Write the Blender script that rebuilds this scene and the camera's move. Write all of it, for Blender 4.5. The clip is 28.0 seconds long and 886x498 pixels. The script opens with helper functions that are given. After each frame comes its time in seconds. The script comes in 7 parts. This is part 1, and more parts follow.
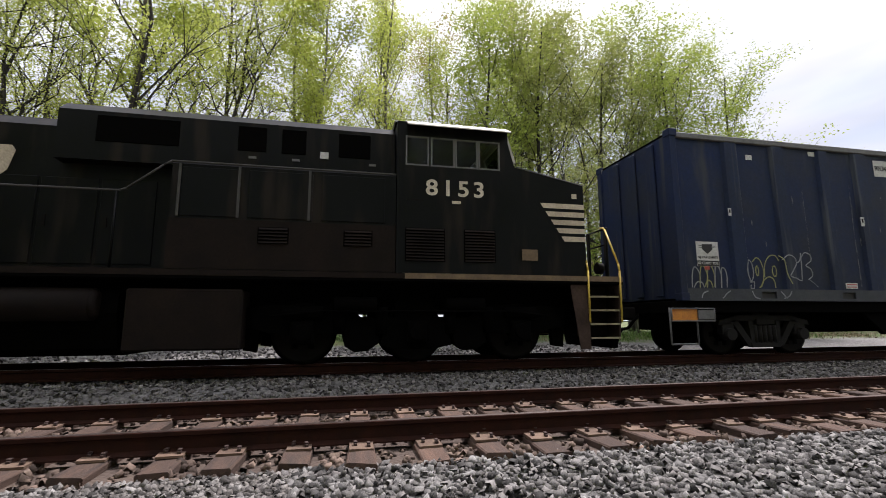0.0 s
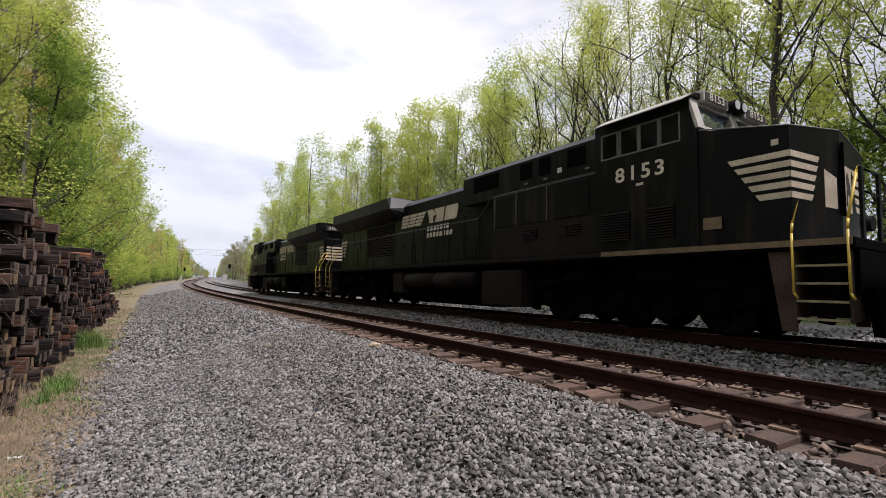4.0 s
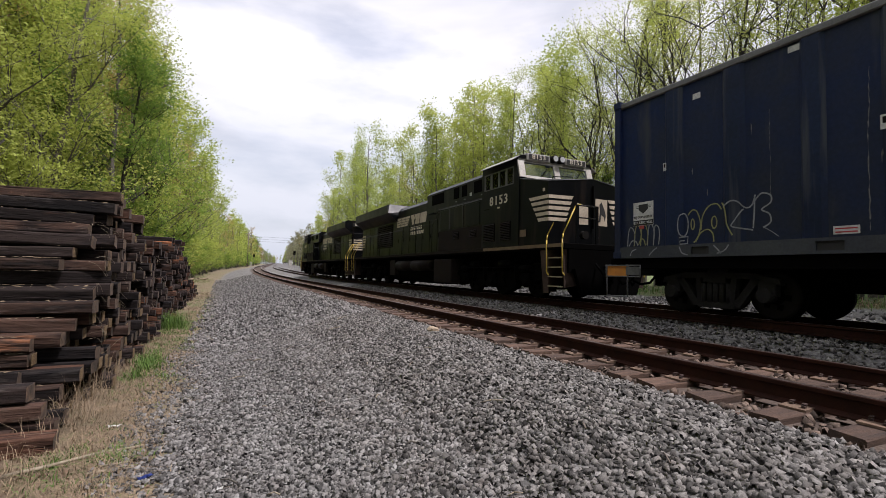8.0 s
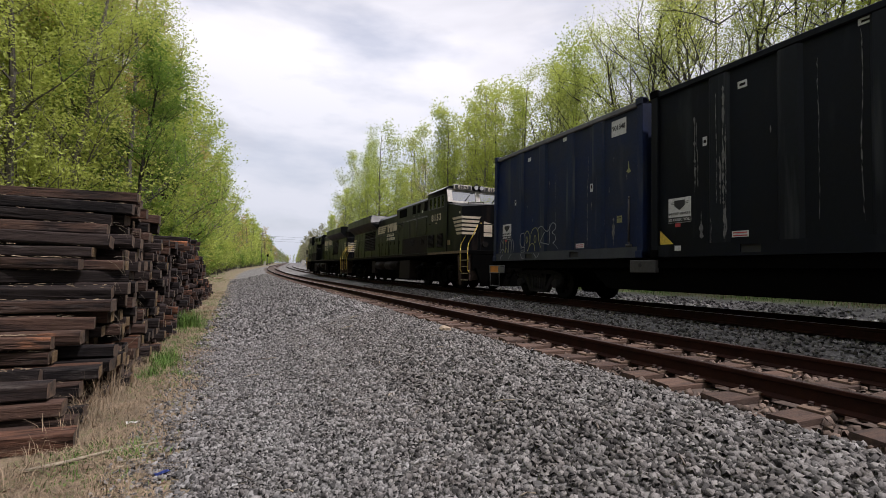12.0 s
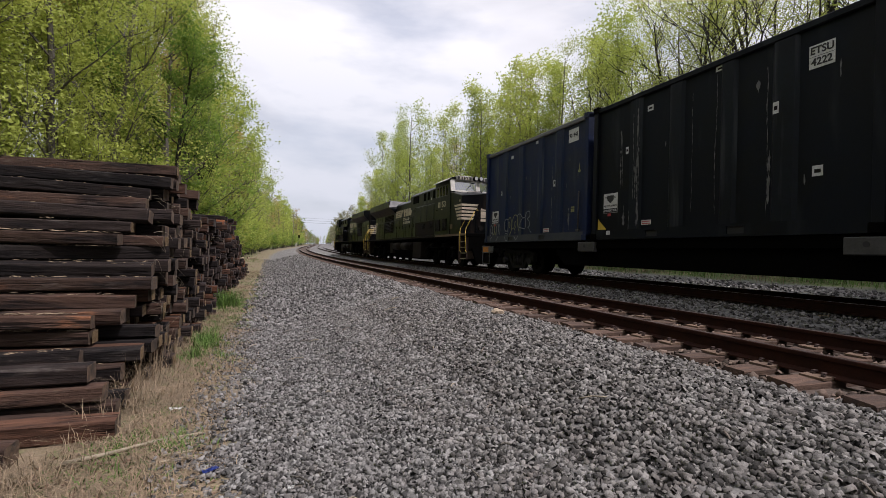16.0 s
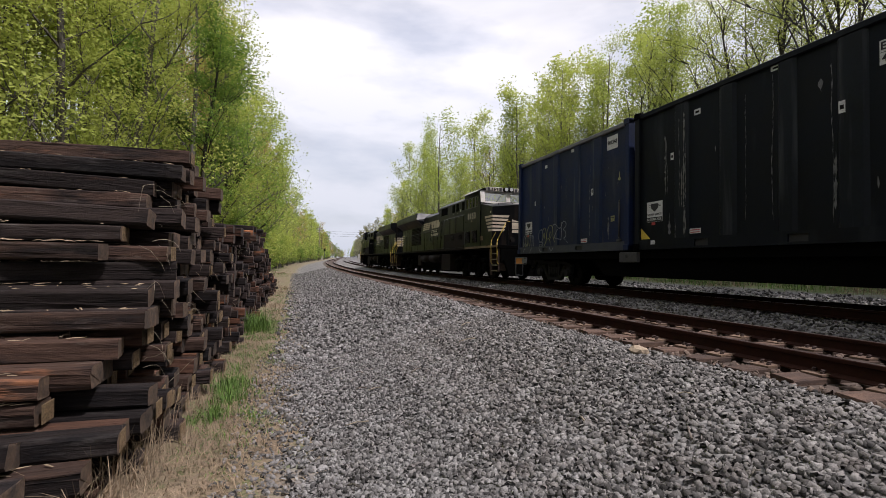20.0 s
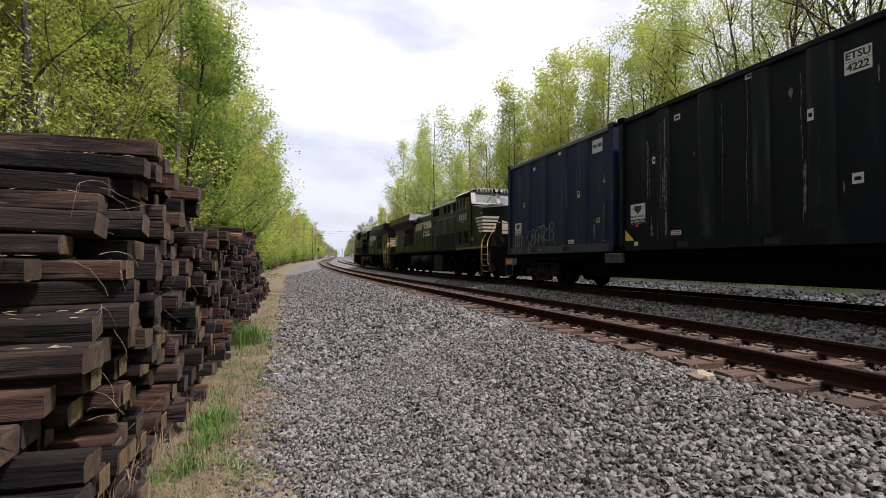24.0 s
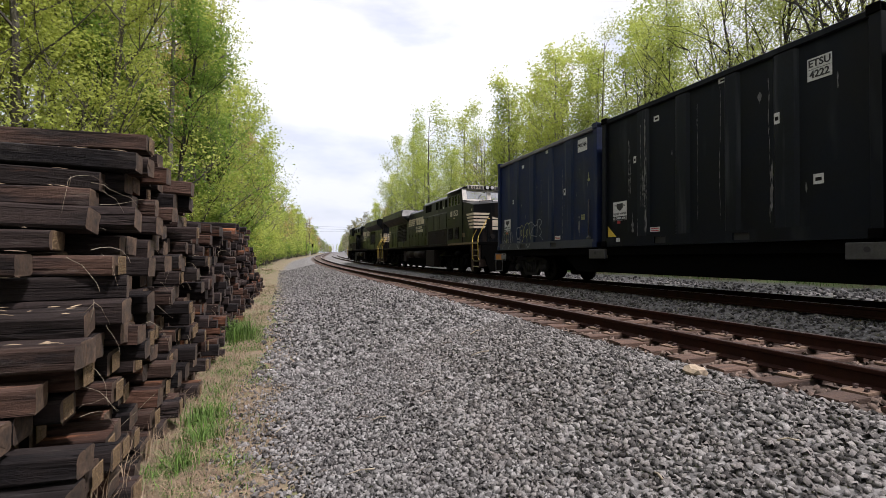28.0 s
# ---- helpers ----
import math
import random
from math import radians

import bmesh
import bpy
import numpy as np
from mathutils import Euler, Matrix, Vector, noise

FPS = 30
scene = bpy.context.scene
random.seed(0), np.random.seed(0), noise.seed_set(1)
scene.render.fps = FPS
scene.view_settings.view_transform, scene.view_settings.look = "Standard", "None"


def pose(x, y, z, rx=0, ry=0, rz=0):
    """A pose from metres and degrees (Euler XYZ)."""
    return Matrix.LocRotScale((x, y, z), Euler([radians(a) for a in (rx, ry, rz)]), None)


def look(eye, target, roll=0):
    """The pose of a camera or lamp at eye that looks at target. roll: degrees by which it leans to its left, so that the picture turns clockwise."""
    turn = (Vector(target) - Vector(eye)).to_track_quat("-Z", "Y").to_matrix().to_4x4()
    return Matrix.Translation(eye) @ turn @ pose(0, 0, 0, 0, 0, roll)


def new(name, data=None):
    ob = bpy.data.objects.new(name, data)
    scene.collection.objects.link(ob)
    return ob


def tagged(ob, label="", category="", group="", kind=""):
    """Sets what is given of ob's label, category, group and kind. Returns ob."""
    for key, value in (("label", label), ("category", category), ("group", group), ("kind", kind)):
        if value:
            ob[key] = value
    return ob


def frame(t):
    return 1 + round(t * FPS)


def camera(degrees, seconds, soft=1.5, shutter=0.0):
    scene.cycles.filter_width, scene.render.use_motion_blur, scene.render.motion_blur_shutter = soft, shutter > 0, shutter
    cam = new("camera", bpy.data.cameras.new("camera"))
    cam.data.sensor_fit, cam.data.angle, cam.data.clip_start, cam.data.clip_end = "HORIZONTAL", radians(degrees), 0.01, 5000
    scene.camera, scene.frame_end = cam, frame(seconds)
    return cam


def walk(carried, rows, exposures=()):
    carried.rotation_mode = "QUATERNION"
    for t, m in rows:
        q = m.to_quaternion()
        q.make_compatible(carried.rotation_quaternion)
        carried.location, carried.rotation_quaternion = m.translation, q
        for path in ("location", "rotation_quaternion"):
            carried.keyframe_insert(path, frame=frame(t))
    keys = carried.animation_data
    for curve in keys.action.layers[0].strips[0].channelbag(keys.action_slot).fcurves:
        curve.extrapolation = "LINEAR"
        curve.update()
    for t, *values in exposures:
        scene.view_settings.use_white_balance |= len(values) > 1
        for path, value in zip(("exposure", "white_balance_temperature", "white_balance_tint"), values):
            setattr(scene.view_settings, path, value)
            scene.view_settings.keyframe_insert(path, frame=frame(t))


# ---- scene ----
cam = camera(86.5, 28.0, soft=0.5, shutter=0.1)
# seconds, place of the eye, yaw, pitch, roll
PATH = [
    (0, -4.416, 0.341, 0.864, -102.52, 8.81, 0.27),
    (0.5, -4.416, 0.341, 0.864, -89.71, 7.72, 0.20),
    (1, -4.416, 0.341, 0.864, -75.67, 7.39, -0.15),
    (1.5, -4.416, 0.341, 0.864, -61.40, 6.80, -1.09),
    (2, -4.416, 0.341, 0.864, -45.98, 6.04, -1.29),
    (2.5, -4.416, 0.341, 0.864, -39.78, 5.66, -1.33),
    (3, -4.416, 0.341, 0.864, -36.08, 5.36, -1.41),
    (3.5, -4.416, 0.341, 0.864, -33.31, 5.23, -1.42),
    (5.5, -4.416, 0.341, 0.864, -30.34, 3.63, -1.41),
    (6, -4.416, 0.341, 0.864, -29.21, 3.37, -1.41),
    (6.5, -4.416, 0.341, 0.864, -27.96, 3.07, -1.37),
    (7, -4.416, 0.341, 0.864, -26.83, 2.95, -1.30),
    (7.5, -4.416, 0.341, 0.864, -25.89, 2.89, -1.29),
    (8, -4.416, 0.341, 0.864, -25.04, 2.83, -1.25),
    (8.5, -4.416, 0.341, 0.864, -24.49, 2.78, -1.27),
    (9, -4.416, 0.341, 0.864, -24.13, 2.74, -1.27),
    (9.5, -4.416, 0.341, 0.864, -23.85, 2.70, -1.29),
    (10, -4.416, 0.341, 0.864, -23.72, 2.72, -1.27),
    (10.5, -4.416, 0.341, 0.864, -23.68, 2.72, -1.26),
    (11, -4.416, 0.341, 0.864, -23.68, 2.73, -1.22),
    (11.5, -4.416, 0.341, 0.864, -23.63, 2.72, -1.25),
    (13.5, -4.416, 0.341, 0.864, -22.77, 2.67, -1.24),
    (14, -4.416, 0.341, 0.864, -21.92, 2.21, -1.34),
    (14.5, -4.401, 0.377, 0.848, -21.16, 1.98, -1.62),
    (15, -4.536, 0.592, 0.818, -20.30, 1.51, -1.64),
    (15.5, -4.640, 0.801, 0.814, -19.90, 0.95, -1.67),
    (16, -4.564, 1.086, 0.797, -20.23, 0.45, -1.61),
    (16.5, -4.494, 1.354, 0.819, -20.26, 0.47, -1.50),
    (17, -4.613, 1.624, 0.786, -19.91, 0.55, -1.38),
    (17.5, -4.733, 1.961, 0.777, -19.28, 0.90, -1.37),
    (18, -4.727, 2.323, 0.779, -18.80, 1.40, -1.31),
    (18.5, -4.769, 2.635, 0.797, -18.84, 2.16, -1.23),
    (19, -4.882, 3.001, 0.795, -18.33, 2.38, -1.09),
    (19.5, -4.876, 3.336, 0.773, -17.67, 2.08, -1.03),
    (20, -4.807, 3.641, 0.796, -17.41, 1.85, -1.04),
    (20.5, -4.831, 3.871, 0.799, -17.50, 1.52, -0.95),
    (21, -4.851, 4.199, 0.813, -17.43, 1.52, -0.83),
    (21.5, -4.768, 4.391, 0.838, -17.46, 1.88, -0.71),
    (23.5, -4.785, 4.697, 0.926, -18.05, 1.74, -0.32),
    (24, -4.785, 4.667, 0.921, -18.12, 1.64, -0.36),
    (24.5, -4.785, 4.667, 0.921, -18.46, 1.31, -0.39),
    (25, -4.785, 4.667, 0.921, -18.92, 1.27, -0.35),
    (25.5, -4.785, 4.667, 0.921, -19.22, 1.32, -0.33),
    (26, -4.785, 4.667, 0.921, -19.22, 1.32, -0.33),
    (26.5, -4.785, 4.667, 0.921, -19.22, 1.29, -0.37),
    (27, -4.785, 4.667, 0.921, -19.22, 1.24, -0.36),
    (27.5, -4.785, 4.667, 0.921, -19.10, 1.22, -0.38),
    (28, -4.785, 4.667, 0.921, -18.78, 1.10, -0.35),
]
walk(cam, [(r[0], pose(r[1], r[2], r[3], 90 + r[5], r[6], r[4])) for r in PATH],
     exposures=[(0.0, 0.42, 6200, 19), (1.0, 0.68, 6200, 19), (2.0, 0.42, 6200, 19), (3.5, 0.20, 6200, 19), (6.0, 0.08, 6200, 19), (8.0, 0.02, 6200, 19), (11.0, -0.10, 6200, 19), (16.0, -0.13, 6200, 19), (18.0, 0.02, 6200, 19), (20.0, -0.06, 6200, 19), (24.0, 0.15, 6200, 19), (28.0, 0.24, 6200, 19)])

# ---------------------------------------------------------------- sky and sun
SUN_EL, SUN_AZ = 62.0, 136.0      # degrees; azimuth clockwise from +y


def make_world():
    w = bpy.data.worlds.new("sky")
    scene.world = w
    w.use_nodes = True
    nt = w.node_tree
    nt.nodes.clear()
    n = nt.nodes.new
    out, bg = n("ShaderNodeOutputWorld"), n("ShaderNodeBackground")
    sky = n("ShaderNodeTexSky")
    sky.sky_type, sky.sun_disc = "NISHITA", False
    sky.sun_elevation, sky.sun_rotation = radians(SUN_EL), radians(SUN_AZ)
    sky.air_density, sky.dust_density = 1.2, 2.0
    blue = n("ShaderNodeVectorMath")
    blue.operation = "SCALE"
    blue.inputs["Scale"].default_value = 0.13
    tc, mp = n("ShaderNodeTexCoord"), n("ShaderNodeMapping")
    mp.inputs["Scale"].default_value = (1.0, 1.0, 3.2)
    mp.inputs["Location"].default_value = (0.35, 0.1, 0.2)
    big, fine = n("ShaderNodeTexNoise"), n("ShaderNodeTexNoise")
    big.inputs["Scale"].default_value, big.inputs["Detail"].default_value = 1.1, 5
    big.inputs["Distortion"].default_value = 0.3
    fine.inputs["Scale"].default_value, fine.inputs["Detail"].default_value = 3.4, 8
    tone = n("ShaderNodeValToRGB")
    tone.color_ramp.elements[0].position, tone.color_ramp.elements[1].position = 0.36, 0.60
    tone.color_ramp.elements[0].color = (0.60, 0.62, 0.65, 1)
    tone.color_ramp.elements[1].color = (1.14, 1.14, 1.12, 1)
    gaps = n("ShaderNodeValToRGB")
    gaps.color_ramp.elements[0].position, gaps.color_ramp.elements[1].position = 0.25, 0.50
    gaps.color_ramp.elements[0].color = (0.55, 0.55, 0.55, 1)
    mix = n("ShaderNodeMix")
    mix.data_type = "RGBA"
    ln = nt.links.new
    ln(tc.outputs["Generated"], mp.inputs["Vector"])
    ln(mp.outputs[0], big.inputs["Vector"])
    ln(mp.outputs[0], fine.inputs["Vector"])
    ln(big.outputs["Fac"], tone.inputs["Fac"])
    ln(fine.outputs["Fac"], gaps.inputs["Fac"])
    ln(sky.outputs[0], blue.inputs[0])
    ln(gaps.outputs[0], mix.inputs["Factor"])
    ln(blue.outputs[0], mix.inputs["A"])
    ln(tone.outputs[0], mix.inputs["B"])
    # the cloud deck is greyer low down
    sep, low, grey = n("ShaderNodeSeparateXYZ"), n("ShaderNodeValToRGB"), n("ShaderNodeMix")
    ln(tc.outputs["Generated"], sep.inputs[0])
    ln(sep.outputs["Z"], low.inputs["Fac"])
    low.color_ramp.elements[0].position, low.color_ramp.elements[0].color = 0.0, (0.56, 0.60, 0.65, 1)
    low.color_ramp.elements[1].position, low.color_ramp.elements[1].color = 0.42, (1, 1, 1, 1)
    low.color_ramp.elements.new(0.09).color = (0.68, 0.715, 0.75, 1)
    low.color_ramp.elements.new(0.22).color = (0.76, 0.79, 0.82, 1)
    grey.data_type, grey.blend_type = "RGBA", "MULTIPLY"
    grey.inputs["Factor"].default_value = 1.0
    ln(mix.outputs["Result"], grey.inputs["A"])
    ln(low.outputs[0], grey.inputs["B"])
    ln(grey.outputs["Result"], bg.inputs["Color"])
    ln(bg.outputs[0], out.inputs[0])


make_world()
sun = new("sun", bpy.data.lights.new("sun", "SUN"))
sun.data.energy, sun.data.angle, sun.data.color = 4.2, radians(2.0), (1.0, 0.95, 0.89)
_e, _a = radians(SUN_EL), radians(SUN_AZ)
sun.matrix_world = look((0, 0, 30), Vector((0, 0, 30)) - Vector((math.sin(_a) * math.cos(_e), math.cos(_a) * math.cos(_e), math.sin(_e))))



# ---------------------------------------------------------------- materials
def mat(name, col, rough=0.8, metal=0.0, spots=None, scale=6.0, grain=60.0, bump=0.3, stretch=(1, 1, 1), amount=0.6, island=0.0, obj=0.0,
        spec=0.5, third=None, streak=None, depth=0.01):
    """A surface with variation at two scales: base colour, a second colour in patches, fine grain in bump; optional per-piece variation."""
    m = bpy.data.materials.new(name)
    m.use_nodes = True
    nt = m.node_tree
    b = nt.nodes["Principled BSDF"]
    n, ln = nt.nodes.new, nt.links.new
    b.inputs["Roughness"].default_value, b.inputs["Metallic"].default_value = rough, metal
    b.inputs["Specular IOR Level"].default_value = spec
    tc, mp = n("ShaderNodeTexCoord"), n("ShaderNodeMapping")
    mp.inputs["Scale"].default_value = stretch
    ln(tc.outputs["Object"], mp.inputs["Vector"])
    vec = mp.outputs[0]
    if obj:
        oi, add = n("ShaderNodeObjectInfo"), n("ShaderNodeVectorMath")
        mul = n("ShaderNodeMath")
        mul.operation, mul.inputs[1].default_value = "MULTIPLY", 37.0
        ln(oi.outputs["Random"], mul.inputs[0])
        ln(vec, add.inputs[0])
        ln(mul.outputs[0], add.inputs[1])
        vec = add.outputs[0]
    patch, fine = n("ShaderNodeTexNoise"), n("ShaderNodeTexNoise")
    patch.inputs["Scale"].default_value, patch.inputs["Detail"].default_value, patch.inputs["Roughness"].default_value = scale, 8, 0.62
    fine.inputs["Scale"].default_value, fine.inputs["Detail"].default_value, fine.inputs["Roughness"].default_value = grain, 6, 0.7
    ln(vec, patch.inputs["Vector"])
    ln(vec, fine.inputs["Vector"])
    ramp = n("ShaderNodeValToRGB")
    e = ramp.color_ramp.elements
    spots = spots or tuple(c * 0.6 for c in col)
    e[0].position, e[0].color = 0.5 - 0.22, (*spots, 1)
    e[1].position, e[1].color = 0.5 + 0.16, (*col, 1)
    if third:
        t = e.new(0.78)
        t.color = (*third, 1)
    ln(patch.outputs["Fac"], ramp.inputs["Fac"])
    gr = n("ShaderNodeMapRange")
    gr.inputs["From Min"].default_value, gr.inputs["From Max"].default_value = 0.25, 0.75
    gr.inputs["To Min"].default_value, gr.inputs["To Max"].default_value = 1 - amount * 0.5, 1 + amount * 0.5
    ln(fine.outputs["Fac"], gr.inputs["Value"])
    val = gr.outputs[0]
    for src, k in ((("obj"), obj), (("island"), island)):
        if not k:
            continue
        r = n("ShaderNodeObjectInfo").outputs["Random"] if src == "obj" else n("ShaderNodeNewGeometry").outputs["Random Per Island"]
        mr, mm = n("ShaderNodeMapRange"), n("ShaderNodeMath")
        mr.inputs["To Min"].default_value, mr.inputs["To Max"].default_value = 1 - k, 1 + k
        mm.operation = "MULTIPLY"
        ln(r, mr.inputs["Value"])
        ln(mr.outputs[0], mm.inputs[0])
        ln(val, mm.inputs[1])
        val = mm.outputs[0]
    sc = n("ShaderNodeVectorMath")
    sc.operation = "SCALE"
    ln(ramp.outputs[0], sc.inputs[0])
    ln(val, sc.inputs["Scale"])
    colour = sc.outputs[0]
    if streak:
        # runs of rust, dust or scratches down the faces
        sm, sn, sr, mx = n("ShaderNodeMapping"), n("ShaderNodeTexNoise"), n("ShaderNodeValToRGB"), n("ShaderNodeMix")
        sm.inputs["Scale"].default_value = streak[1]
        sn.inputs["Scale"].default_value, sn.inputs["Detail"].default_value = 1.0, 7
        sr.color_ramp.elements[0].position, sr.color_ramp.elements[1].position = streak[2], streak[2] + 0.14
        ln(tc.outputs["Object"], sm.inputs["Vector"])
        ln(sm.outputs[0], sn.inputs["Vector"])
        ln(sn.outputs["Fac"], sr.inputs["Fac"])
        mx.data_type = "RGBA"
        ln(sr.outputs[0], mx.inputs["Factor"])
        ln(colour, mx.inputs["A"])
        mx.inputs["B"].default_value = (*streak[0], 1)
        colour = mx.outputs["Result"]
    ln(colour, b.inputs["Base Color"])
    if bump:
        bp = n("ShaderNodeBump")
        bp.inputs["Strength"].default_value, bp.inputs["Distance"].default_value = bump, depth
        ln(fine.outputs["Fac"], bp.inputs["Height"])
        ln(bp.outputs[0], b.inputs["Normal"])
    rr = n("ShaderNodeMapRange")
    rr.inputs["To Min"].default_value, rr.inputs["To Max"].default_value = max(0.05, rough - 0.15), min(1, rough + 0.15)
    ln(patch.outputs["Fac"], rr.inputs["Value"])
    ln(rr.outputs[0], b.inputs["Roughness"])
    return m


M = {}
M["stone"] = mat("ballast stone", (0.195, 0.190, 0.182), 0.9, spots=(0.108, 0.098, 0.092), scale=5, grain=130, island=0.78, third=(0.275, 0.275, 0.26), spec=0.2, bump=0.5)
M["stone_dark"] = mat("dirty ballast stone", (0.185, 0.177, 0.167), 0.9, spots=(0.090, 0.079, 0.071), scale=5, grain=130, island=0.78, third=(0.185, 0.183, 0.17), spec=0.2, bump=0.5)
M["truck_dust"] = mat("dusty cast truck steel", (0.017, 0.0155, 0.014), 0.8, 0.1, spots=(0.006, 0.0055, 0.005), scale=5, grain=40, bump=0.2, spec=0.2)
M["dusty_rail"] = mat("dusty blue-grey rail paint", (0.042, 0.047, 0.052), 0.7, spots=(0.018, 0.022, 0.032), scale=2.5, grain=25, bump=0.1)
M["stone_rust"] = mat("rust-stained ballast stone", (0.155, 0.115, 0.09), 0.9, spots=(0.075, 0.052, 0.042), scale=9, grain=120, island=0.7, spec=0.2)
M["rail"] = mat("rusted rail steel", (0.034, 0.0112, 0.0064), 0.85, 0.0, spots=(0.015, 0.0055, 0.0036), scale=5, grain=80, bump=0.2, spec=0.15)
M["rail_top"] = mat("worn rail head", (0.26, 0.22, 0.20), 0.35, 0.9, spots=(0.16, 0.10, 0.08), scale=3, grain=50, bump=0.05, stretch=(1, 0.1, 1))
M["tie"] = mat("weathered track tie", (0.105, 0.061, 0.041), 0.9, spots=(0.032, 0.019, 0.014), scale=3, grain=26, stretch=(0.6, 5, 5), obj=0.35, amount=0.9, bump=0.6)
M["plate"] = mat("rusty tie plate", (0.17, 0.115, 0.077), 0.85, 0.1, spots=(0.10, 0.056, 0.037), scale=9, grain=60, obj=0.2)
M["spike"] = mat("dark spike", (0.06, 0.035, 0.028), 0.8, 0.2, grain=80)
M["loco_dust"] = mat("pale road dust on dark steel", (0.066, 0.045, 0.036), 0.85, spots=(0.03, 0.021, 0.017), scale=2.5, grain=25, bump=0.1, spec=0.1)


def old_timber(name, dark, mid, warm, grey, per, worn=0.60):
    """Creosoted timber: tarry black skin worn through along the grain to brown and orange wood, with drying checks and a bleached bloom."""
    m = bpy.data.materials.new(name)
    m.use_nodes = True
    nt = m.node_tree
    b = nt.nodes["Principled BSDF"]
    n, ln = nt.nodes.new, nt.links.new
    b.inputs["Roughness"].default_value, b.inputs["Specular IOR Level"].default_value = 0.85, 0.16
    tc, add, mul = n("ShaderNodeTexCoord"), n("ShaderNodeVectorMath"), n("ShaderNodeMath")
    rnd = n("ShaderNodeObjectInfo").outputs["Random"] if per == "object" else n("ShaderNodeNewGeometry").outputs["Random Per Island"]
    mul.operation, mul.inputs[1].default_value = "MULTIPLY", 53.0
    ln(rnd, mul.inputs[0])
    ln(tc.outputs["Object"], add.inputs[0])
    ln(mul.outputs[0], add.inputs[1])

    def tex(stretch, scale, detail, rough):
        mp, t = n("ShaderNodeMapping"), n("ShaderNodeTexNoise")
        mp.inputs["Scale"].default_value = stretch
        t.inputs["Scale"].default_value, t.inputs["Detail"].default_value, t.inputs["Roughness"].default_value = scale, detail, rough
        ln(add.outputs[0], mp.inputs["Vector"])
        ln(mp.outputs[0], t.inputs["Vector"])
        return t.outputs["Fac"]

    def ramp(fac, *stops):
        r = n("ShaderNodeValToRGB")
        e = r.color_ramp.elements
        e[0].position, e[0].color = stops[0][0], (*stops[0][1], 1)
        e[1].position, e[1].color = stops[-1][0], (*stops[-1][1], 1)
        for p, c in stops[1:-1]:
            e.new(p).color = (*c, 1)
        ln(fac, r.inputs["Fac"])
        return r.outputs[0]

    def mix(fac, a, c, kind="MIX"):
        x = n("ShaderNodeMix")
        x.data_type, x.blend_type = "RGBA", kind
        if isinstance(fac, float):
            x.inputs["Factor"].default_value = fac
        else:
            ln(fac, x.inputs["Factor"])
        ln(a, x.inputs["A"])
        if isinstance(c, tuple):
            x.inputs["B"].default_value = (*c, 1)
        else:
            ln(c, x.inputs["B"])
        return x.outputs["Result"]

    wear = tex((0.55, 2.6, 2.6), 1.5, 6, 0.6)
    fibre = tex((0.6, 9, 9), 3.4, 8, 0.75)
    check = tex((0.4, 7, 7), 1.9, 4, 0.55)
    col = ramp(wear, (0.38, dark), (0.50, mid), (worn, mid), (worn + 0.07, warm))
    col = mix(0.85, col, ramp(fibre, (0.28, (0.5, 0.49, 0.49)), (0.5, (1, 1, 1)), (0.72, (1.7, 1.62, 1.55))), "MULTIPLY")
    bloom = ramp(tex((0.9, 4, 4), 2.3, 8, 0.7), (0.56, (0, 0, 0)), (0.70, (0.6, 0.6, 0.6)))
    col = mix(bloom, col, grey)
    split = ramp(check, (0.34, (0.15, 0.15, 0.15)), (0.385, (1, 1, 1)))
    col = mix(0.9, col, split, "MULTIPLY")
    tone = ramp(rnd, (0.0, (0.85, 0.85, 0.88)), (0.5, (1.65, 1.62, 1.6)), (1.0, (2.7, 2.5, 2.4)))
    col = mix(1.0, col, tone, "MULTIPLY")
    ln(col, b.inputs["Base Color"])
    hgt, bp = n("ShaderNodeMath"), n("ShaderNodeBump")
    hgt.operation = "MULTIPLY"
    ln(fibre, hgt.inputs[0])
    ln(split, hgt.inputs[1])
    bp.inputs["Strength"].default_value, bp.inputs["Distance"].default_value = 0.85, 0.03
    ln(hgt.outputs[0], bp.inputs["Height"])
    ln(bp.outputs[0], b.inputs["Normal"])
    return m


M["old_tie"] = old_timber("creosoted old tie", (0.010, 0.0078, 0.0075), (0.034, 0.0215, 0.0165), (0.11, 0.052, 0.028), (0.085, 0.072, 0.062), "object")
M["black_tie"] = old_timber("tarry black old tie", (0.0065, 0.0057, 0.006), (0.014, 0.0108, 0.010), (0.05, 0.026, 0.017), (0.05, 0.046, 0.043), "object", 0.66)
M["red_tie"] = old_timber("red-brown split old tie", (0.017, 0.0105, 0.0085), (0.058, 0.031, 0.021), (0.15, 0.066, 0.034), (0.12, 0.09, 0.07), "object", 0.58)
M["heap_tie"] = old_timber("heaped old ties", (0.010, 0.0078, 0.0075), (0.036, 0.021, 0.0155), (0.12, 0.054, 0.030), (0.085, 0.072, 0.062), "island")
M["heap_black"] = old_timber("heaped tarry ties", (0.0065, 0.0057, 0.006), (0.015, 0.0115, 0.011), (0.05, 0.028, 0.02), (0.05, 0.046, 0.043), "island", 0.66)
M["heap_red"] = old_timber("heaped red-brown ties", (0.02, 0.0125, 0.010), (0.075, 0.036, 0.022), (0.19, 0.08, 0.04), (0.12, 0.09, 0.07), "island", 0.56)
M["end_grain"] = mat("split tie end", (0.125, 0.078, 0.047), 0.9, spots=(0.013, 0.0105, 0.0095), scale=6, grain=30, obj=0.4, amount=1.0, bump=0.7)
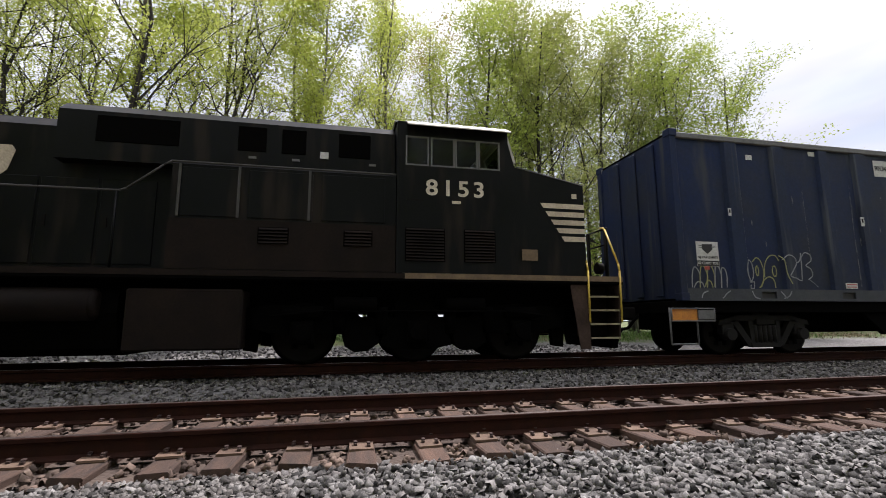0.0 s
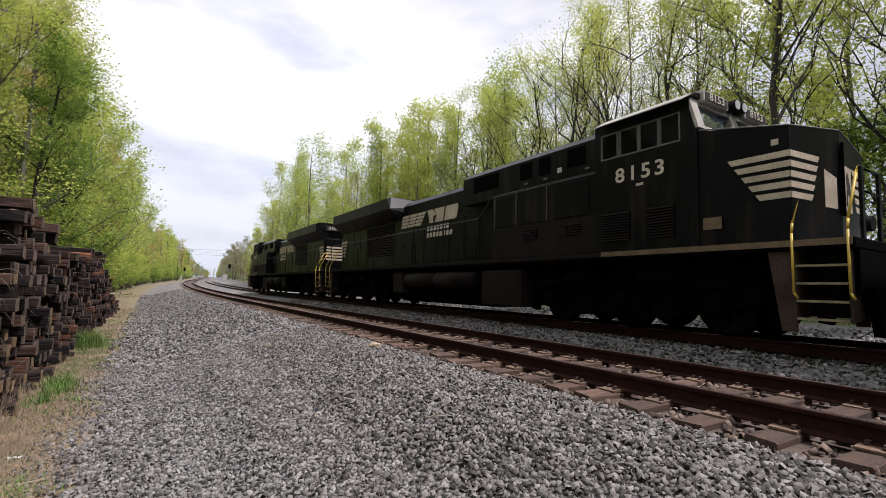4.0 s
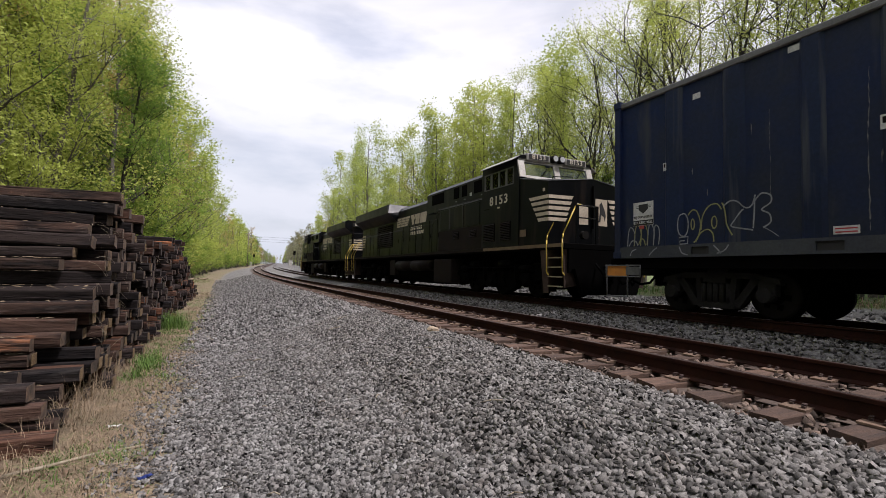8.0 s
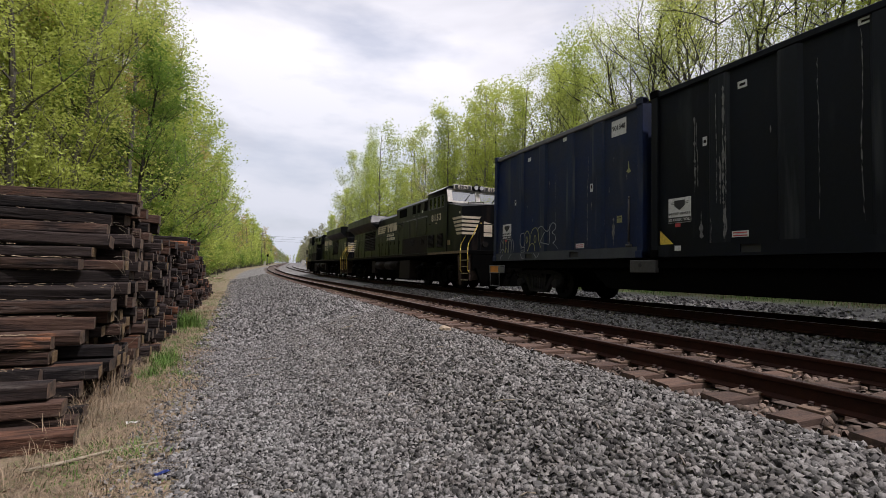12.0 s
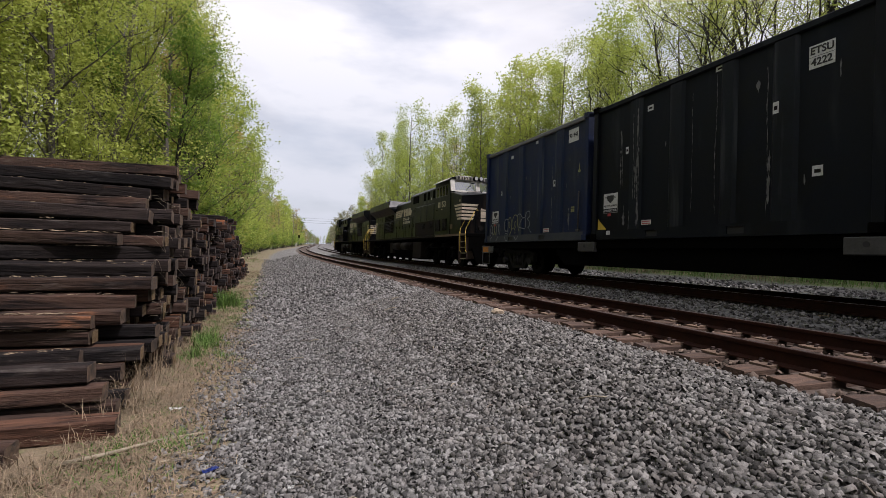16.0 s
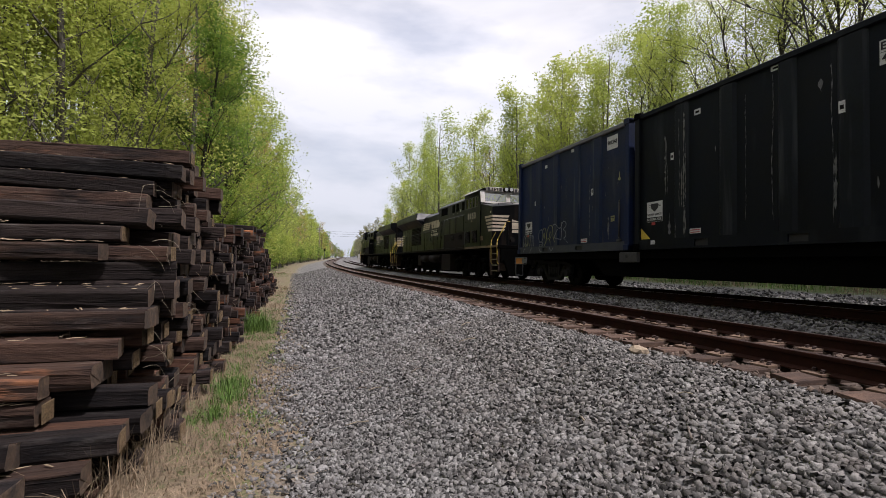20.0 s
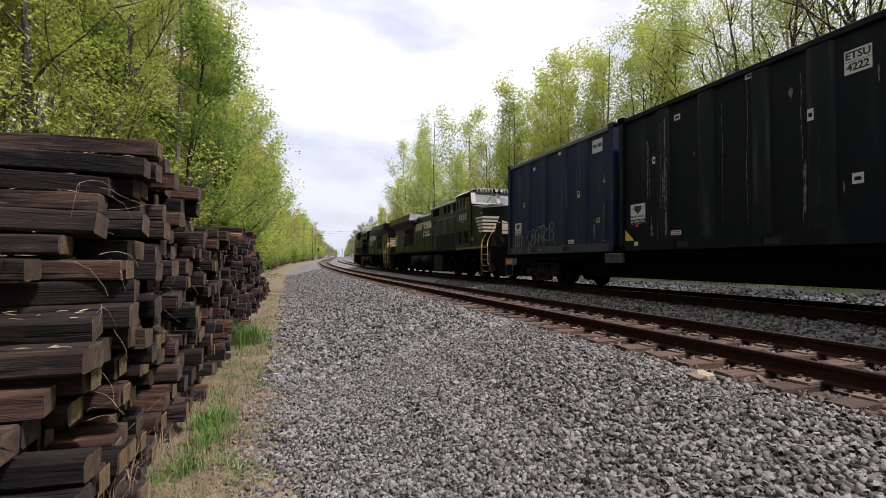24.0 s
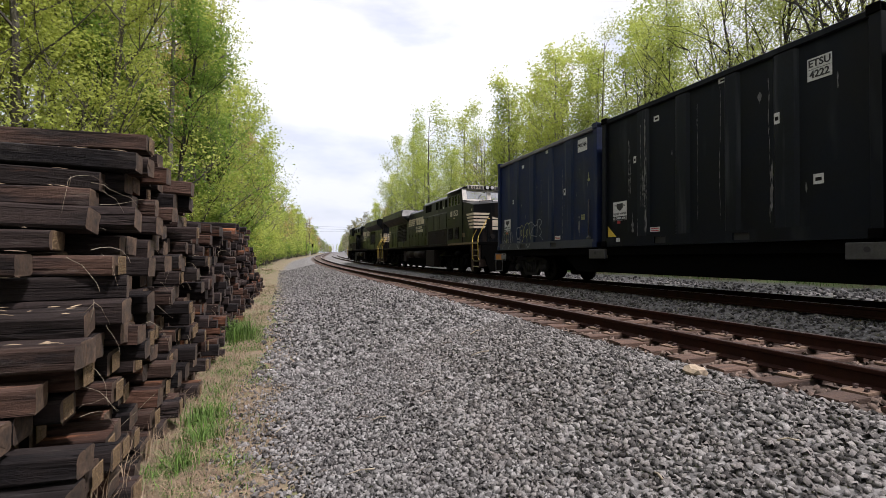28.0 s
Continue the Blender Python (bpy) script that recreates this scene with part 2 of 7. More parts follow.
M["loco"] = mat("black locomotive paint", (0.0036, 0.0041, 0.0048), 0.36, spots=(0.0026, 0.0029, 0.0034), scale=1.2, grain=25, bump=0.03, amount=0.5, spec=0.14,
                streak=((0.0165, 0.0125, 0.0105), (3, 3, 0.45), 0.53))
M["loco_dirt"] = mat("brown road dirt on black paint", (0.0165, 0.011, 0.0085), 0.75, spots=(0.006, 0.0045, 0.004), scale=1.5, grain=25, bump=0.1, spec=0.12)
# blacker than bare steel: the deep shade under the train is in this colour
M["under"] = mat("near-black running gear", (0.0022, 0.002, 0.0018), 0.9, spots=(0.0012, 0.0012, 0.0012), scale=4, grain=40, bump=0.2, spec=0.03)
M["gear"] = mat("dusty cast steel", (0.012, 0.0105, 0.0095), 0.8, 0.1, spots=(0.005, 0.0045, 0.004), scale=4, grain=40, bump=0.2, spec=0.12)
M["white"] = mat("off-white lettering", (0.62, 0.56, 0.45), 0.6, spots=(0.45, 0.39, 0.31), scale=5, grain=30, bump=0.03)
M["cream"] = mat("cream paint", (0.55, 0.47, 0.36), 0.6, spots=(0.38, 0.31, 0.23), scale=3, grain=30, bump=0.03)
M["yellow"] = mat("yellow handrail paint", (0.62, 0.44, 0.05), 0.5, spots=(0.45, 0.30, 0.05), scale=6, grain=40, bump=0.05)
M["orange"] = mat("orange placard", (0.60, 0.24, 0.03), 0.6, spots=(0.42, 0.15, 0.03), scale=6, grain=40, bump=0.05)
M["step_edge"] = mat("worn step nosing", (0.30, 0.26, 0.15), 0.7, spots=(0.10, 0.085, 0.05), scale=7, grain=30, bump=0.05)
M["gold"] = mat("dull gold sill stripe", (0.17, 0.115, 0.06), 0.6, spots=(0.08, 0.05, 0.03), scale=2, grain=20, bump=0.05)
M["box_blue"] = mat("faded navy container paint", (0.0048, 0.0145, 0.060), 0.6, spots=(0.019, 0.022, 0.028), scale=0.62, grain=16, bump=0.08, amount=0.5,
                    streak=((0.036, 0.041, 0.052), (5, 2.2, 0.45), 0.56), spec=0.2)
M["box_black"] = mat("black container paint", (0.0027, 0.0049, 0.0088), 0.6, spots=(0.0035, 0.0038, 0.0042), scale=0.9, grain=16, bump=0.08, amount=0.5,
                     streak=((0.013, 0.0155, 0.018), (5, 2.2, 0.45), 0.56), spec=0.16)
M["rib_blue"] = mat("rubbed navy rib paint", (0.0085, 0.018, 0.052), 0.55, spots=(0.0055, 0.0095, 0.024), scale=1.2, grain=16, bump=0.1, amount=0.6, streak=((0.044, 0.050, 0.062), (7, 5, 0.4), 0.55), spec=0.22)
M["rib_black"] = mat("rubbed black rib paint", (0.0055, 0.0082, 0.0122), 0.55, spots=(0.0032, 0.0042, 0.0058), scale=1.2, grain=16, bump=0.1, amount=0.6, streak=((0.025, 0.028, 0.031), (7, 5, 0.4), 0.55), spec=0.18)
M["scrape"] = mat("scraped bare metal", (0.16, 0.16, 0.16), 0.6, 0.1, spots=(0.05, 0.05, 0.05), scale=8, grain=40)
M["grey_steel"] = mat("grey galvanised steel", (0.15, 0.15, 0.15), 0.6, 0.2, spots=(0.09, 0.09, 0.09), scale=4, grain=30)
M["sticker"] = mat("white sticker", (0.55, 0.55, 0.54), 0.6, spots=(0.42, 0.42, 0.41), scale=9, grain=30, bump=0.02)
M["ink"] = mat("black print", (0.02, 0.02, 0.02), 0.7, bump=0.0)
M["redink"] = mat("red print", (0.45, 0.05, 0.05), 0.7, bump=0.0)
M["spray"] = mat("silver spray paint", (0.26, 0.27, 0.28), 0.7, spots=(0.12, 0.13, 0.14), scale=12, grain=40, bump=0.0)
M["spray_y"] = mat("pale yellow spray paint", (0.27, 0.27, 0.11), 0.7, spots=(0.14, 0.14, 0.06), scale=12, grain=40, bump=0.0)
M["bark"] = mat("grey-brown bark", (0.15, 0.135, 0.11), 0.95, spots=(0.07, 0.06, 0.05), scale=5, grain=18, stretch=(3, 3, 0.6), bump=0.8, obj=0.25, depth=0.03)
M["bark_dark"] = mat("dark bark", (0.05, 0.043, 0.036), 0.95, spots=(0.026, 0.022, 0.018), scale=5, grain=18, stretch=(3, 3, 0.6), bump=0.8, obj=0.25, depth=0.03)
M["twig"] = mat("bare twigs", (0.12, 0.095, 0.075), 0.95, spots=(0.07, 0.055, 0.045), scale=5, grain=18)
M["pole"] = mat("weathered pole wood", (0.17, 0.14, 0.115), 0.9, spots=(0.10, 0.08, 0.065), scale=3, grain=20, stretch=(4, 4, 0.4))
M["grass"] = mat("fresh grass", (0.10, 0.18, 0.025), 0.8, spots=(0.06, 0.12, 0.018), scale=3, grain=20, island=0.4, bump=0)
M["dead_leaf"] = mat("dead brown leaves", (0.20, 0.12, 0.075), 0.9, spots=(0.11, 0.065, 0.045), scale=4, grain=20, island=0.5, bump=0)
M["straw"] = mat("dry straw", (0.29, 0.215, 0.14), 0.9, spots=(0.18, 0.135, 0.085), scale=3, grain=20, island=0.45, bump=0)
M["dry_stick"] = mat("bleached stick", (0.33, 0.28, 0.2), 0.9, spots=(0.22, 0.18, 0.13), scale=5, grain=30)
M["paper"] = mat("white litter", (0.78, 0.78, 0.76), 0.7, spots=(0.6, 0.6, 0.58), scale=9, grain=40)
M["bolster"] = mat("grimy grey steel", (0.06, 0.058, 0.055), 0.7, 0.1, spots=(0.035, 0.033, 0.03), scale=4, grain=30)
M["heap_end"] = mat("heaped tie ends", (0.07, 0.043, 0.029), 0.9, spots=(0.011, 0.009, 0.0085), scale=4, grain=30, island=0.55, amount=1.0, bump=0.7)
M["nail_plate"] = mat("pale tan nail plate", (0.30, 0.21, 0.115), 0.7, 0.3, spots=(0.09, 0.06, 0.035), scale=60, grain=120, bump=0.8)
M["bark_pale"] = mat("pale smooth bark", (0.24, 0.225, 0.195), 0.95, spots=(0.12, 0.11, 0.095), scale=5, grain=18, stretch=(3, 3, 0.6), bump=0.6, obj=0.25, depth=0.02)
M["pale_rock"] = mat("pale tan rock", (0.42, 0.33, 0.23), 0.9, spots=(0.26, 0.2, 0.14), scale=7, grain=30)
M["blue_bit"] = mat("blue plastic", (0.03, 0.06, 0.3), 0.5, bump=0.0)
M["steel"] = mat("dusty wheel rim", (0.012, 0.010, 0.009), 0.8, 0.1, spots=(0.006, 0.005, 0.004), spec=0.1)
M["silver"] = mat("silver cab paint", (0.48, 0.46, 0.42), 0.5, 0.2, spots=(0.3, 0.27, 0.24), scale=3, grain=25)


def leaf(name, col, col2, glow=0.45):
    m = bpy.data.materials.new(name)
    m.use_nodes = True
    nt = m.node_tree
    b, out = nt.nodes["Principled BSDF"], nt.nodes["Material Output"]
    n, ln = nt.nodes.new, nt.links.new
    geo, oi, ramp = n("ShaderNodeNewGeometry"), n("ShaderNodeObjectInfo"), n("ShaderNodeValToRGB")
    mixr = n("ShaderNodeMath")
    mixr.operation = "MULTIPLY_ADD"
    mixr.inputs[1].default_value = 0.6
    half = n("ShaderNodeMath")
    half.operation, half.inputs[1].default_value = "MULTIPLY", 0.4
    ln(oi.outputs["Random"], half.inputs[0])
    ln(geo.outputs["Random Per Island"], mixr.inputs[0])
    ln(half.outputs[0], mixr.inputs[2])
    ramp.color_ramp.elements[0].color, ramp.color_ramp.elements[1].color = (*col, 1), (*col2, 1)
    ln(mixr.outputs[0], ramp.inputs["Fac"])
    tr, mix = n("ShaderNodeBsdfTranslucent"), n("ShaderNodeMixShader")
    mix.inputs[0].default_value = glow
    b.inputs["Roughness"].default_value = 0.6
    b.inputs["Specular IOR Level"].default_value = 0.2
    ln(ramp.outputs[0], b.inputs["Base Color"])
    ln(ramp.outputs[0], tr.inputs["Color"])
    ln(b.outputs[0], mix.inputs[1])
    ln(tr.outputs[0], mix.inputs[2])
    ln(mix.outputs[0], out.inputs["Surface"])
    return m


M["leaf_green"] = leaf("spring leaves", (0.26, 0.335, 0.062), (0.49, 0.56, 0.13), 0.5)
M["leaf_auburn"] = leaf("auburn and green new leaves", (0.31, 0.23, 0.065), (0.37, 0.37, 0.09))
M["leaf_olive"] = leaf("small olive new leaves", (0.24, 0.27, 0.075), (0.42, 0.45, 0.15))
M["leaf_lime"] = leaf("lime new leaves", (0.35, 0.41, 0.075), (0.585, 0.63, 0.165), 0.5)
M["leaf_deep"] = leaf("deeper green leaves", (0.14, 0.235, 0.045), (0.27, 0.38, 0.07))
# aerial haze over the far trees is put into this greyed leaf colour
M["leaf_hazy"] = leaf("crowns greyed by distance haze", (0.27, 0.26, 0.15), (0.36, 0.36, 0.22))
M["leaf_rust"] = leaf("reddish budding leaves", (0.42, 0.27, 0.10), (0.56, 0.44, 0.16))


def glass(name, tint, rough=0.05):
    m = bpy.data.materials.new(name)
    m.use_nodes = True
    b = m.node_tree.nodes["Principled BSDF"]
    b.inputs["Base Color"].default_value = (*tint, 1)
    b.inputs["Roughness"].default_value = rough
    b.inputs["Transmission Weight"].default_value = 1.0
    b.inputs["IOR"].default_value = 1.45
    return m


M["glass"] = glass("cab window glass", (0.75, 0.82, 0.82), 0.0)
M["glass"].node_tree.nodes["Principled BSDF"].inputs["IOR"].default_value = 1.22
M["windshield"] = glass("mirroring windshield glass", (0.03, 0.04, 0.05), 0.03)
M["windshield"].node_tree.nodes["Principled BSDF"].inputs["Transmission Weight"].default_value = 0.0
M["windshield"].node_tree.nodes["Principled BSDF"].inputs["IOR"].default_value = 3.4
M["lens"] = mat("lamp lens", (0.55, 0.55, 0.55), 0.1, spots=(0.4, 0.4, 0.4), bump=0.0)


def ground_material():
    """Grey crushed stone on the track bed and the road, dry grass and soil on the verges, by the distance across the line."""
    m = bpy.data.materials.new("trackside ground")
    m.use_nodes = True
    nt = m.node_tree
    b = nt.nodes["Principled BSDF"]
    n, ln = nt.nodes.new, nt.links.new
    b.inputs["Roughness"].default_value = 0.95
    at, tc = n("ShaderNodeAttribute"), n("ShaderNodeTexCoord")
    at.attribute_name = "across"
    edge, wob = n("ShaderNodeTexNoise"), n("ShaderNodeMath")
    edge.inputs["Scale"].default_value, edge.inputs["Detail"].default_value = 0.9, 6
    wob.operation, wob.inputs[1].default_value = "MULTIPLY_ADD", 2.2
    ln(tc.outputs["Object"], edge.inputs["Vector"])
    ln(edge.outputs["Fac"], wob.inputs[0])
    ln(at.outputs["Fac"], wob.inputs[2])

    def noise_at(scale, detail=8, rough=0.6):
        t = n("ShaderNodeTexNoise")
        t.inputs["Scale"].default_value, t.inputs["Detail"].default_value, t.inputs["Roughness"].default_value = scale, detail, rough
        ln(tc.outputs["Object"], t.inputs["Vector"])
        return t.outputs["Fac"]

    def ramp(fac, *stops):
        r = n("ShaderNodeValToRGB")
        e = r.color_ramp.elements
        e[0].position, e[0].color = stops[0][0], (*stops[0][1], 1)
        e[1].position, e[1].color = stops[-1][0], (*stops[-1][1], 1)
        for p, c in stops[1:-1]:
            e.new(p).color = (*c, 1)
        ln(fac, r.inputs["Fac"])
        return r.outputs[0]

    def mixc(fac, a, c, kind="MIX"):
        x = n("ShaderNodeMix")
        x.data_type, x.blend_type = "RGBA", kind
        if isinstance(fac, float):
            x.inputs["Factor"].default_value = fac
        else:
            ln(fac, x.inputs["Factor"])
        ln(a, x.inputs["A"])
        ln(c, x.inputs["B"])
        return x.outputs["Result"]

    def step(lo, hi):
        x = n("ShaderNodeMapRange")
        x.inputs["From Min"].default_value, x.inputs["From Max"].default_value = lo, hi
        ln(wob.outputs[0], x.inputs["Value"])
        return x.outputs[0]

    vor = n("ShaderNodeTexVoronoi")
    vor.inputs["Scale"].default_value = 24.0
    ln(tc.outputs["Object"], vor.inputs["Vector"])
    stone = ramp(vor.outputs["Color"], (0.0, (0.085, 0.082, 0.078)), (0.55, (0.195, 0.189, 0.18)), (1.0, (0.31, 0.302, 0.288)))
    # shade in the gaps between stones, painted as darker cell edges
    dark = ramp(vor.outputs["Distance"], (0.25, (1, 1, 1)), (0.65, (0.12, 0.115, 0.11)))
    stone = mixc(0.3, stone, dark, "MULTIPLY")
    stone = mixc(0.6, stone, ramp(noise_at(0.7), (0.3, (0.75, 0.72, 0.70)), (0.7, (1.1, 1.1, 1.12))), "MULTIPLY")
    # rust from rails and spikes stains the stone between the siding's rails
    near, past, both = n("ShaderNodeMapRange"), n("ShaderNodeMapRange"), n("ShaderNodeMath")
    near.inputs["From Min"].default_value, near.inputs["From Max"].default_value = -0.8, -0.45
    past.inputs["From Min"].default_value, past.inputs["From Max"].default_value = 2.45, 2.05
    both.operation = "MULTIPLY"
    ln(at.outputs["Fac"], near.inputs["Value"])
    ln(at.outputs["Fac"], past.inputs["Value"])
    ln(near.outputs[0], both.inputs[0])
    ln(past.outputs[0], both.inputs[1])
    stone = mixc(both.outputs[0], stone, ramp(noise_at(3.0), (0.3, (0.05, 0.034, 0.026)), (0.7, (0.105, 0.076, 0.058))))
    soil = ramp(noise_at(2.6), (0.25, (0.11, 0.08, 0.058)), (0.42, (0.23, 0.175, 0.12)), (0.53, (0.19, 0.155, 0.095)), (0.64, (0.11, 0.145, 0.04)))
    soil = mixc(0.7, soil, ramp(noise_at(38, 5, 0.75), (0.3, (0.5, 0.48, 0.45)), (0.7, (1.25, 1.2, 1.15))), "MULTIPLY")
    lawn = ramp(noise_at(1.8), (0.3, (0.16, 0.135, 0.08)), (0.5, (0.09, 0.12, 0.03)), (0.7, (0.06, 0.10, 0.02)))
    base = mixc(step(-3.85, -3.25), soil, stone)
    base = mixc(step(12.9, 14.2), base, lawn)
    base = mixc(step(-8.2, -9.4), base, lawn)
    ln(base, b.inputs["Base Color"])
    bp = n("ShaderNodeBump")
    bp.inputs["Strength"].default_value, bp.inputs["Distance"].default_value = 0.6, 0.02
    inv = n("ShaderNodeMath")
    inv.operation, inv.inputs[0].default_value = "SUBTRACT", 1.0
    ln(vor.outputs["Distance"], inv.inputs[1])
    ln(inv.outputs[0], bp.inputs["Height"])
    ln(bp.outputs[0], b.inputs["Normal"])
    return m


M["ground"] = ground_material()



# ---------------------------------------------------------------- building helpers
def part(name, bm, material, parent=None, label="", at=None, smooth=False):
    """Links a bmesh as one mesh object under a thing or under a part."""
    me = bpy.data.meshes.new(name)
    if smooth:
        for f in bm.faces:
            f.smooth = True
    bm.to_mesh(me)
    bm.free()
    for m in (material if isinstance(material, (list, tuple)) else (material,)):
        me.materials.append(m)
    ob = new(name, me)
    if parent:
        ob.parent = parent
    if at is not None:
        ob.matrix_basis = at if isinstance(at, Matrix) else Matrix.Translation(at)
    if label:
        ob["label"] = label
    return ob


def share(name, me, parent, m, label=""):
    ob = new(name, me)
    ob.parent = parent
    ob.matrix_basis = m
    if label:
        ob["label"] = label
    return ob


def thing(name, label, category, group="", kind="", at=None):
    ob = new(name)
    ob.empty_display_size = 0.2
    if at is not None:
        ob.matrix_basis = at if isinstance(at, Matrix) else Matrix.Translation(at)
    return tagged(ob, label, category, group, kind)


def box(bm, x0, x1, y0, y1, z0, z1, bevel=0.0, mi=0):
    v = [bm.verts.new((x, y, z)) for z in (z0, z1) for y in (y0, y1) for x in (x0, x1)]
    fs = [bm.faces.new([v[i] for i in q]) for q in ((0, 2, 3, 1), (4, 5, 7, 6), (0, 1, 5, 4), (2, 6, 7, 3), (0, 4, 6, 2), (1, 3, 7, 5))]
    for f in fs:
        f.material_index = mi
    if bevel:
        es = list({e for f in fs for e in f.edges})
        bmesh.ops.bevel(bm, geom=es, offset=bevel, segments=1, affect="EDGES", profile=0.5)
    return fs


def prism(bm, pts, axis, a, b, mi=0):
    """Extrudes an outline of (u, v) along an axis: x takes (y, z), y takes (x, z), z takes (x, y)."""
    def put(u, v, w):
        return {"x": (w, u, v), "y": (u, w, v), "z": (u, v, w)}[axis]
    lo = [bm.verts.new(put(u, v, a)) for u, v in pts]
    hi = [bm.verts.new(put(u, v, b)) for u, v in pts]
    k = len(pts)
    fs = [bm.faces.new(lo[::-1]), bm.faces.new(hi)]
    fs += [bm.faces.new((lo[i], lo[(i + 1) % k], hi[(i + 1) % k], hi[i])) for i in range(k)]
    for f in fs:
        f.material_index = mi
    bmesh.ops.recalc_face_normals(bm, faces=fs)
    return fs


def cyl(bm, p0, p1, r0, r1=None, seg=12, mi=0, caps=True):
    p0, p1 = Vector(p0), Vector(p1)
    r1 = r0 if r1 is None else r1
    d = (p1 - p0).normalized()
    u = d.orthogonal().normalized()
    w = d.cross(u)
    ring = []
    for p, r in ((p0, r0), (p1, r1)):
        ring.append([bm.verts.new(p + (u * math.cos(2 * math.pi * i / seg) + w * math.sin(2 * math.pi * i / seg)) * r) for i in range(seg)])
    fs = [bm.faces.new((ring[0][i], ring[0][(i + 1) % seg], ring[1][(i + 1) % seg], ring[1][i])) for i in range(seg)]
    for f in fs:
        f.smooth = True
    if caps:
        fs += [bm.faces.new(ring[0][::-1]), bm.faces.new(ring[1])]
    for f in fs:
        f.material_index = mi
    return fs


def pipe(bm, pts, r, seg=6, mi=0):
    for a, b in zip(pts[:-1], pts[1:]):
        cyl(bm, a, b, r, seg=seg, mi=mi)


def boxed(name, dims, material, parent=None, label="", bevel=0.0, at=None):
    bm = bmesh.new()
    box(bm, *dims, bevel)
    return part(name, bm, material, parent, label, at)


def text_mesh(words, size, depth=0.004, bold=0.0, width=1.0):
    c = bpy.data.curves.new("words", "FONT")
    c.body, c.size, c.extrude, c.align_x, c.align_y, c.offset = words, size, depth, "CENTER", "CENTER", bold
    c.resolution_u = 3
    ob = bpy.data.objects.new("words", c)
    me = bpy.data.meshes.new_from_object(ob)
    bpy.data.objects.remove(ob)
    if width != 1.0:
        me.transform(Matrix.Diagonal((width, 1, 1, 1)))
    return me


def lettering(name, words, size, material, parent, m, bold=0.0, width=1.0, label=""):
    me = text_mesh(words, size, bold=bold, width=width)
    me.materials.append(material)
    return share(name, me, parent, m, label)


# faces the camera's side of the train (towards -x): text reads with +u towards -y
def on_side(x, y, z, roll=0):
    return Matrix.Translation((x, y, z)) @ pose(0, 0, 0, 90, 0, -90) @ pose(0, 0, 0, 0, 0, roll)


# ---------------------------------------------------------------- the lie of the line
NEAR_X, FAR_X, FAR_Z = 0.7525, 4.907, 0.17      # centre of the two tracks; height of the far rails over the near ones


def bend(y):
    if y < 60:
        return 0.0
    if y < 140:
        return (y - 60) ** 2 / 160 * 0.105
    return 4.2 + (y - 140) * 0.105


def rise(y):
    if y < 30:
        return 0.0
    if y < 70:
        return (y - 30) ** 2 / 80 * 0.015
    if y < 400:
        return 0.3 + (y - 70) * 0.015
    return 5.25 + (min(y, 1500) - 400) * 0.0104


def heading(y):
    return -math.degrees(math.atan((bend(y + 0.5) - bend(y - 0.5))))


def climb(y):
    return math.degrees(math.atan(rise(y + 0.5) - rise(y - 0.5)))


def on_line(x, y, z=0.0):
    """A pose at distance x across the line, y along it, turned with the line."""
    return pose(x + bend(y), y, z + rise(y), climb(y), 0, heading(y))


PROFILE = [(-900, -1.2), (-60, -1.2), (-20, -1.1), (-9, -1.0), (-7, -0.97), (-5.3, -0.95), (-4.4, -1.0), (-3.7, -0.87), (-2.5, -0.56), (-1.7, -0.34), (-1.25, -0.26),
           (-0.95, -0.245), (2.45, -0.245), (2.9, -0.2), (3.4, -0.09), (3.7, -0.07), (6.2, -0.07), (6.8, -0.08), (7.8, -0.10), (9.0, -0.08), (11, 0.0), (14, 0.15), (20, 0.35), (60, 0.4), (900, 0.4)]


def level(x):
    for (a, za), (b, zb) in zip(PROFILE[:-1], PROFILE[1:]):
        if a <= x <= b:
            return za + (zb - za) * (x - a) / (b - a)
    return -1.0



# ---------------------------------------------------------------- ground
def build_ground():
    xs = sorted({p[0] for p in PROFILE} | {-400, -150, -100, -40, -30, -14, -11, -8, -6.2, -5.8, -4.9, -4.0, -3.1, -2.1, 1, 7, 8, 10, 16, 25, 40, 100, 200, 400})
    ys = [-900, -400, -200, -100, -60, -40, -30] + [-22 + i for i in range(82)] + [60 + 5 * i for i in range(17)] + [150, 175, 200, 250, 300, 350, 400, 500, 700, 1200, 1500, 2500]
    verts, faces, across = [], [], []
    for y in ys:
        for x in xs:
            w = min(1, max(0, (40 - abs(x)) / 30)) if abs(x) > 10 else 1
            z = level(x) + rise(y)
            amp = 0.03 if -6 < x < -1.3 else (0.07 if x <= -6 or x > 9 else 0.0)
            z += amp * noise.noise((x * 0.7, y * 0.45, 3.1)) * (1 if abs(y) < 80 else 0)
            verts.append((x + bend(y), y, z))
            across.append(x)
    k = len(xs)
    for j in range(len(ys) - 1):
        for i in range(k - 1):
            a = j * k + i
            faces.append((a, a + 1, a + 1 + k, a + k))
    me = bpy.data.meshes.new("ground")
    me.from_pydata(verts, [], faces)
    at = me.attributes.new("across", "FLOAT", "POINT")
    at.data.foreach_set("value", across)
    me.polygons.foreach_set("use_smooth", [True] * len(faces))
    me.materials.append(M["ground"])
    tagged(new("ground", me), "grey crushed stone track bed beside a grassy verge", "ground", kind="structure")


build_ground()


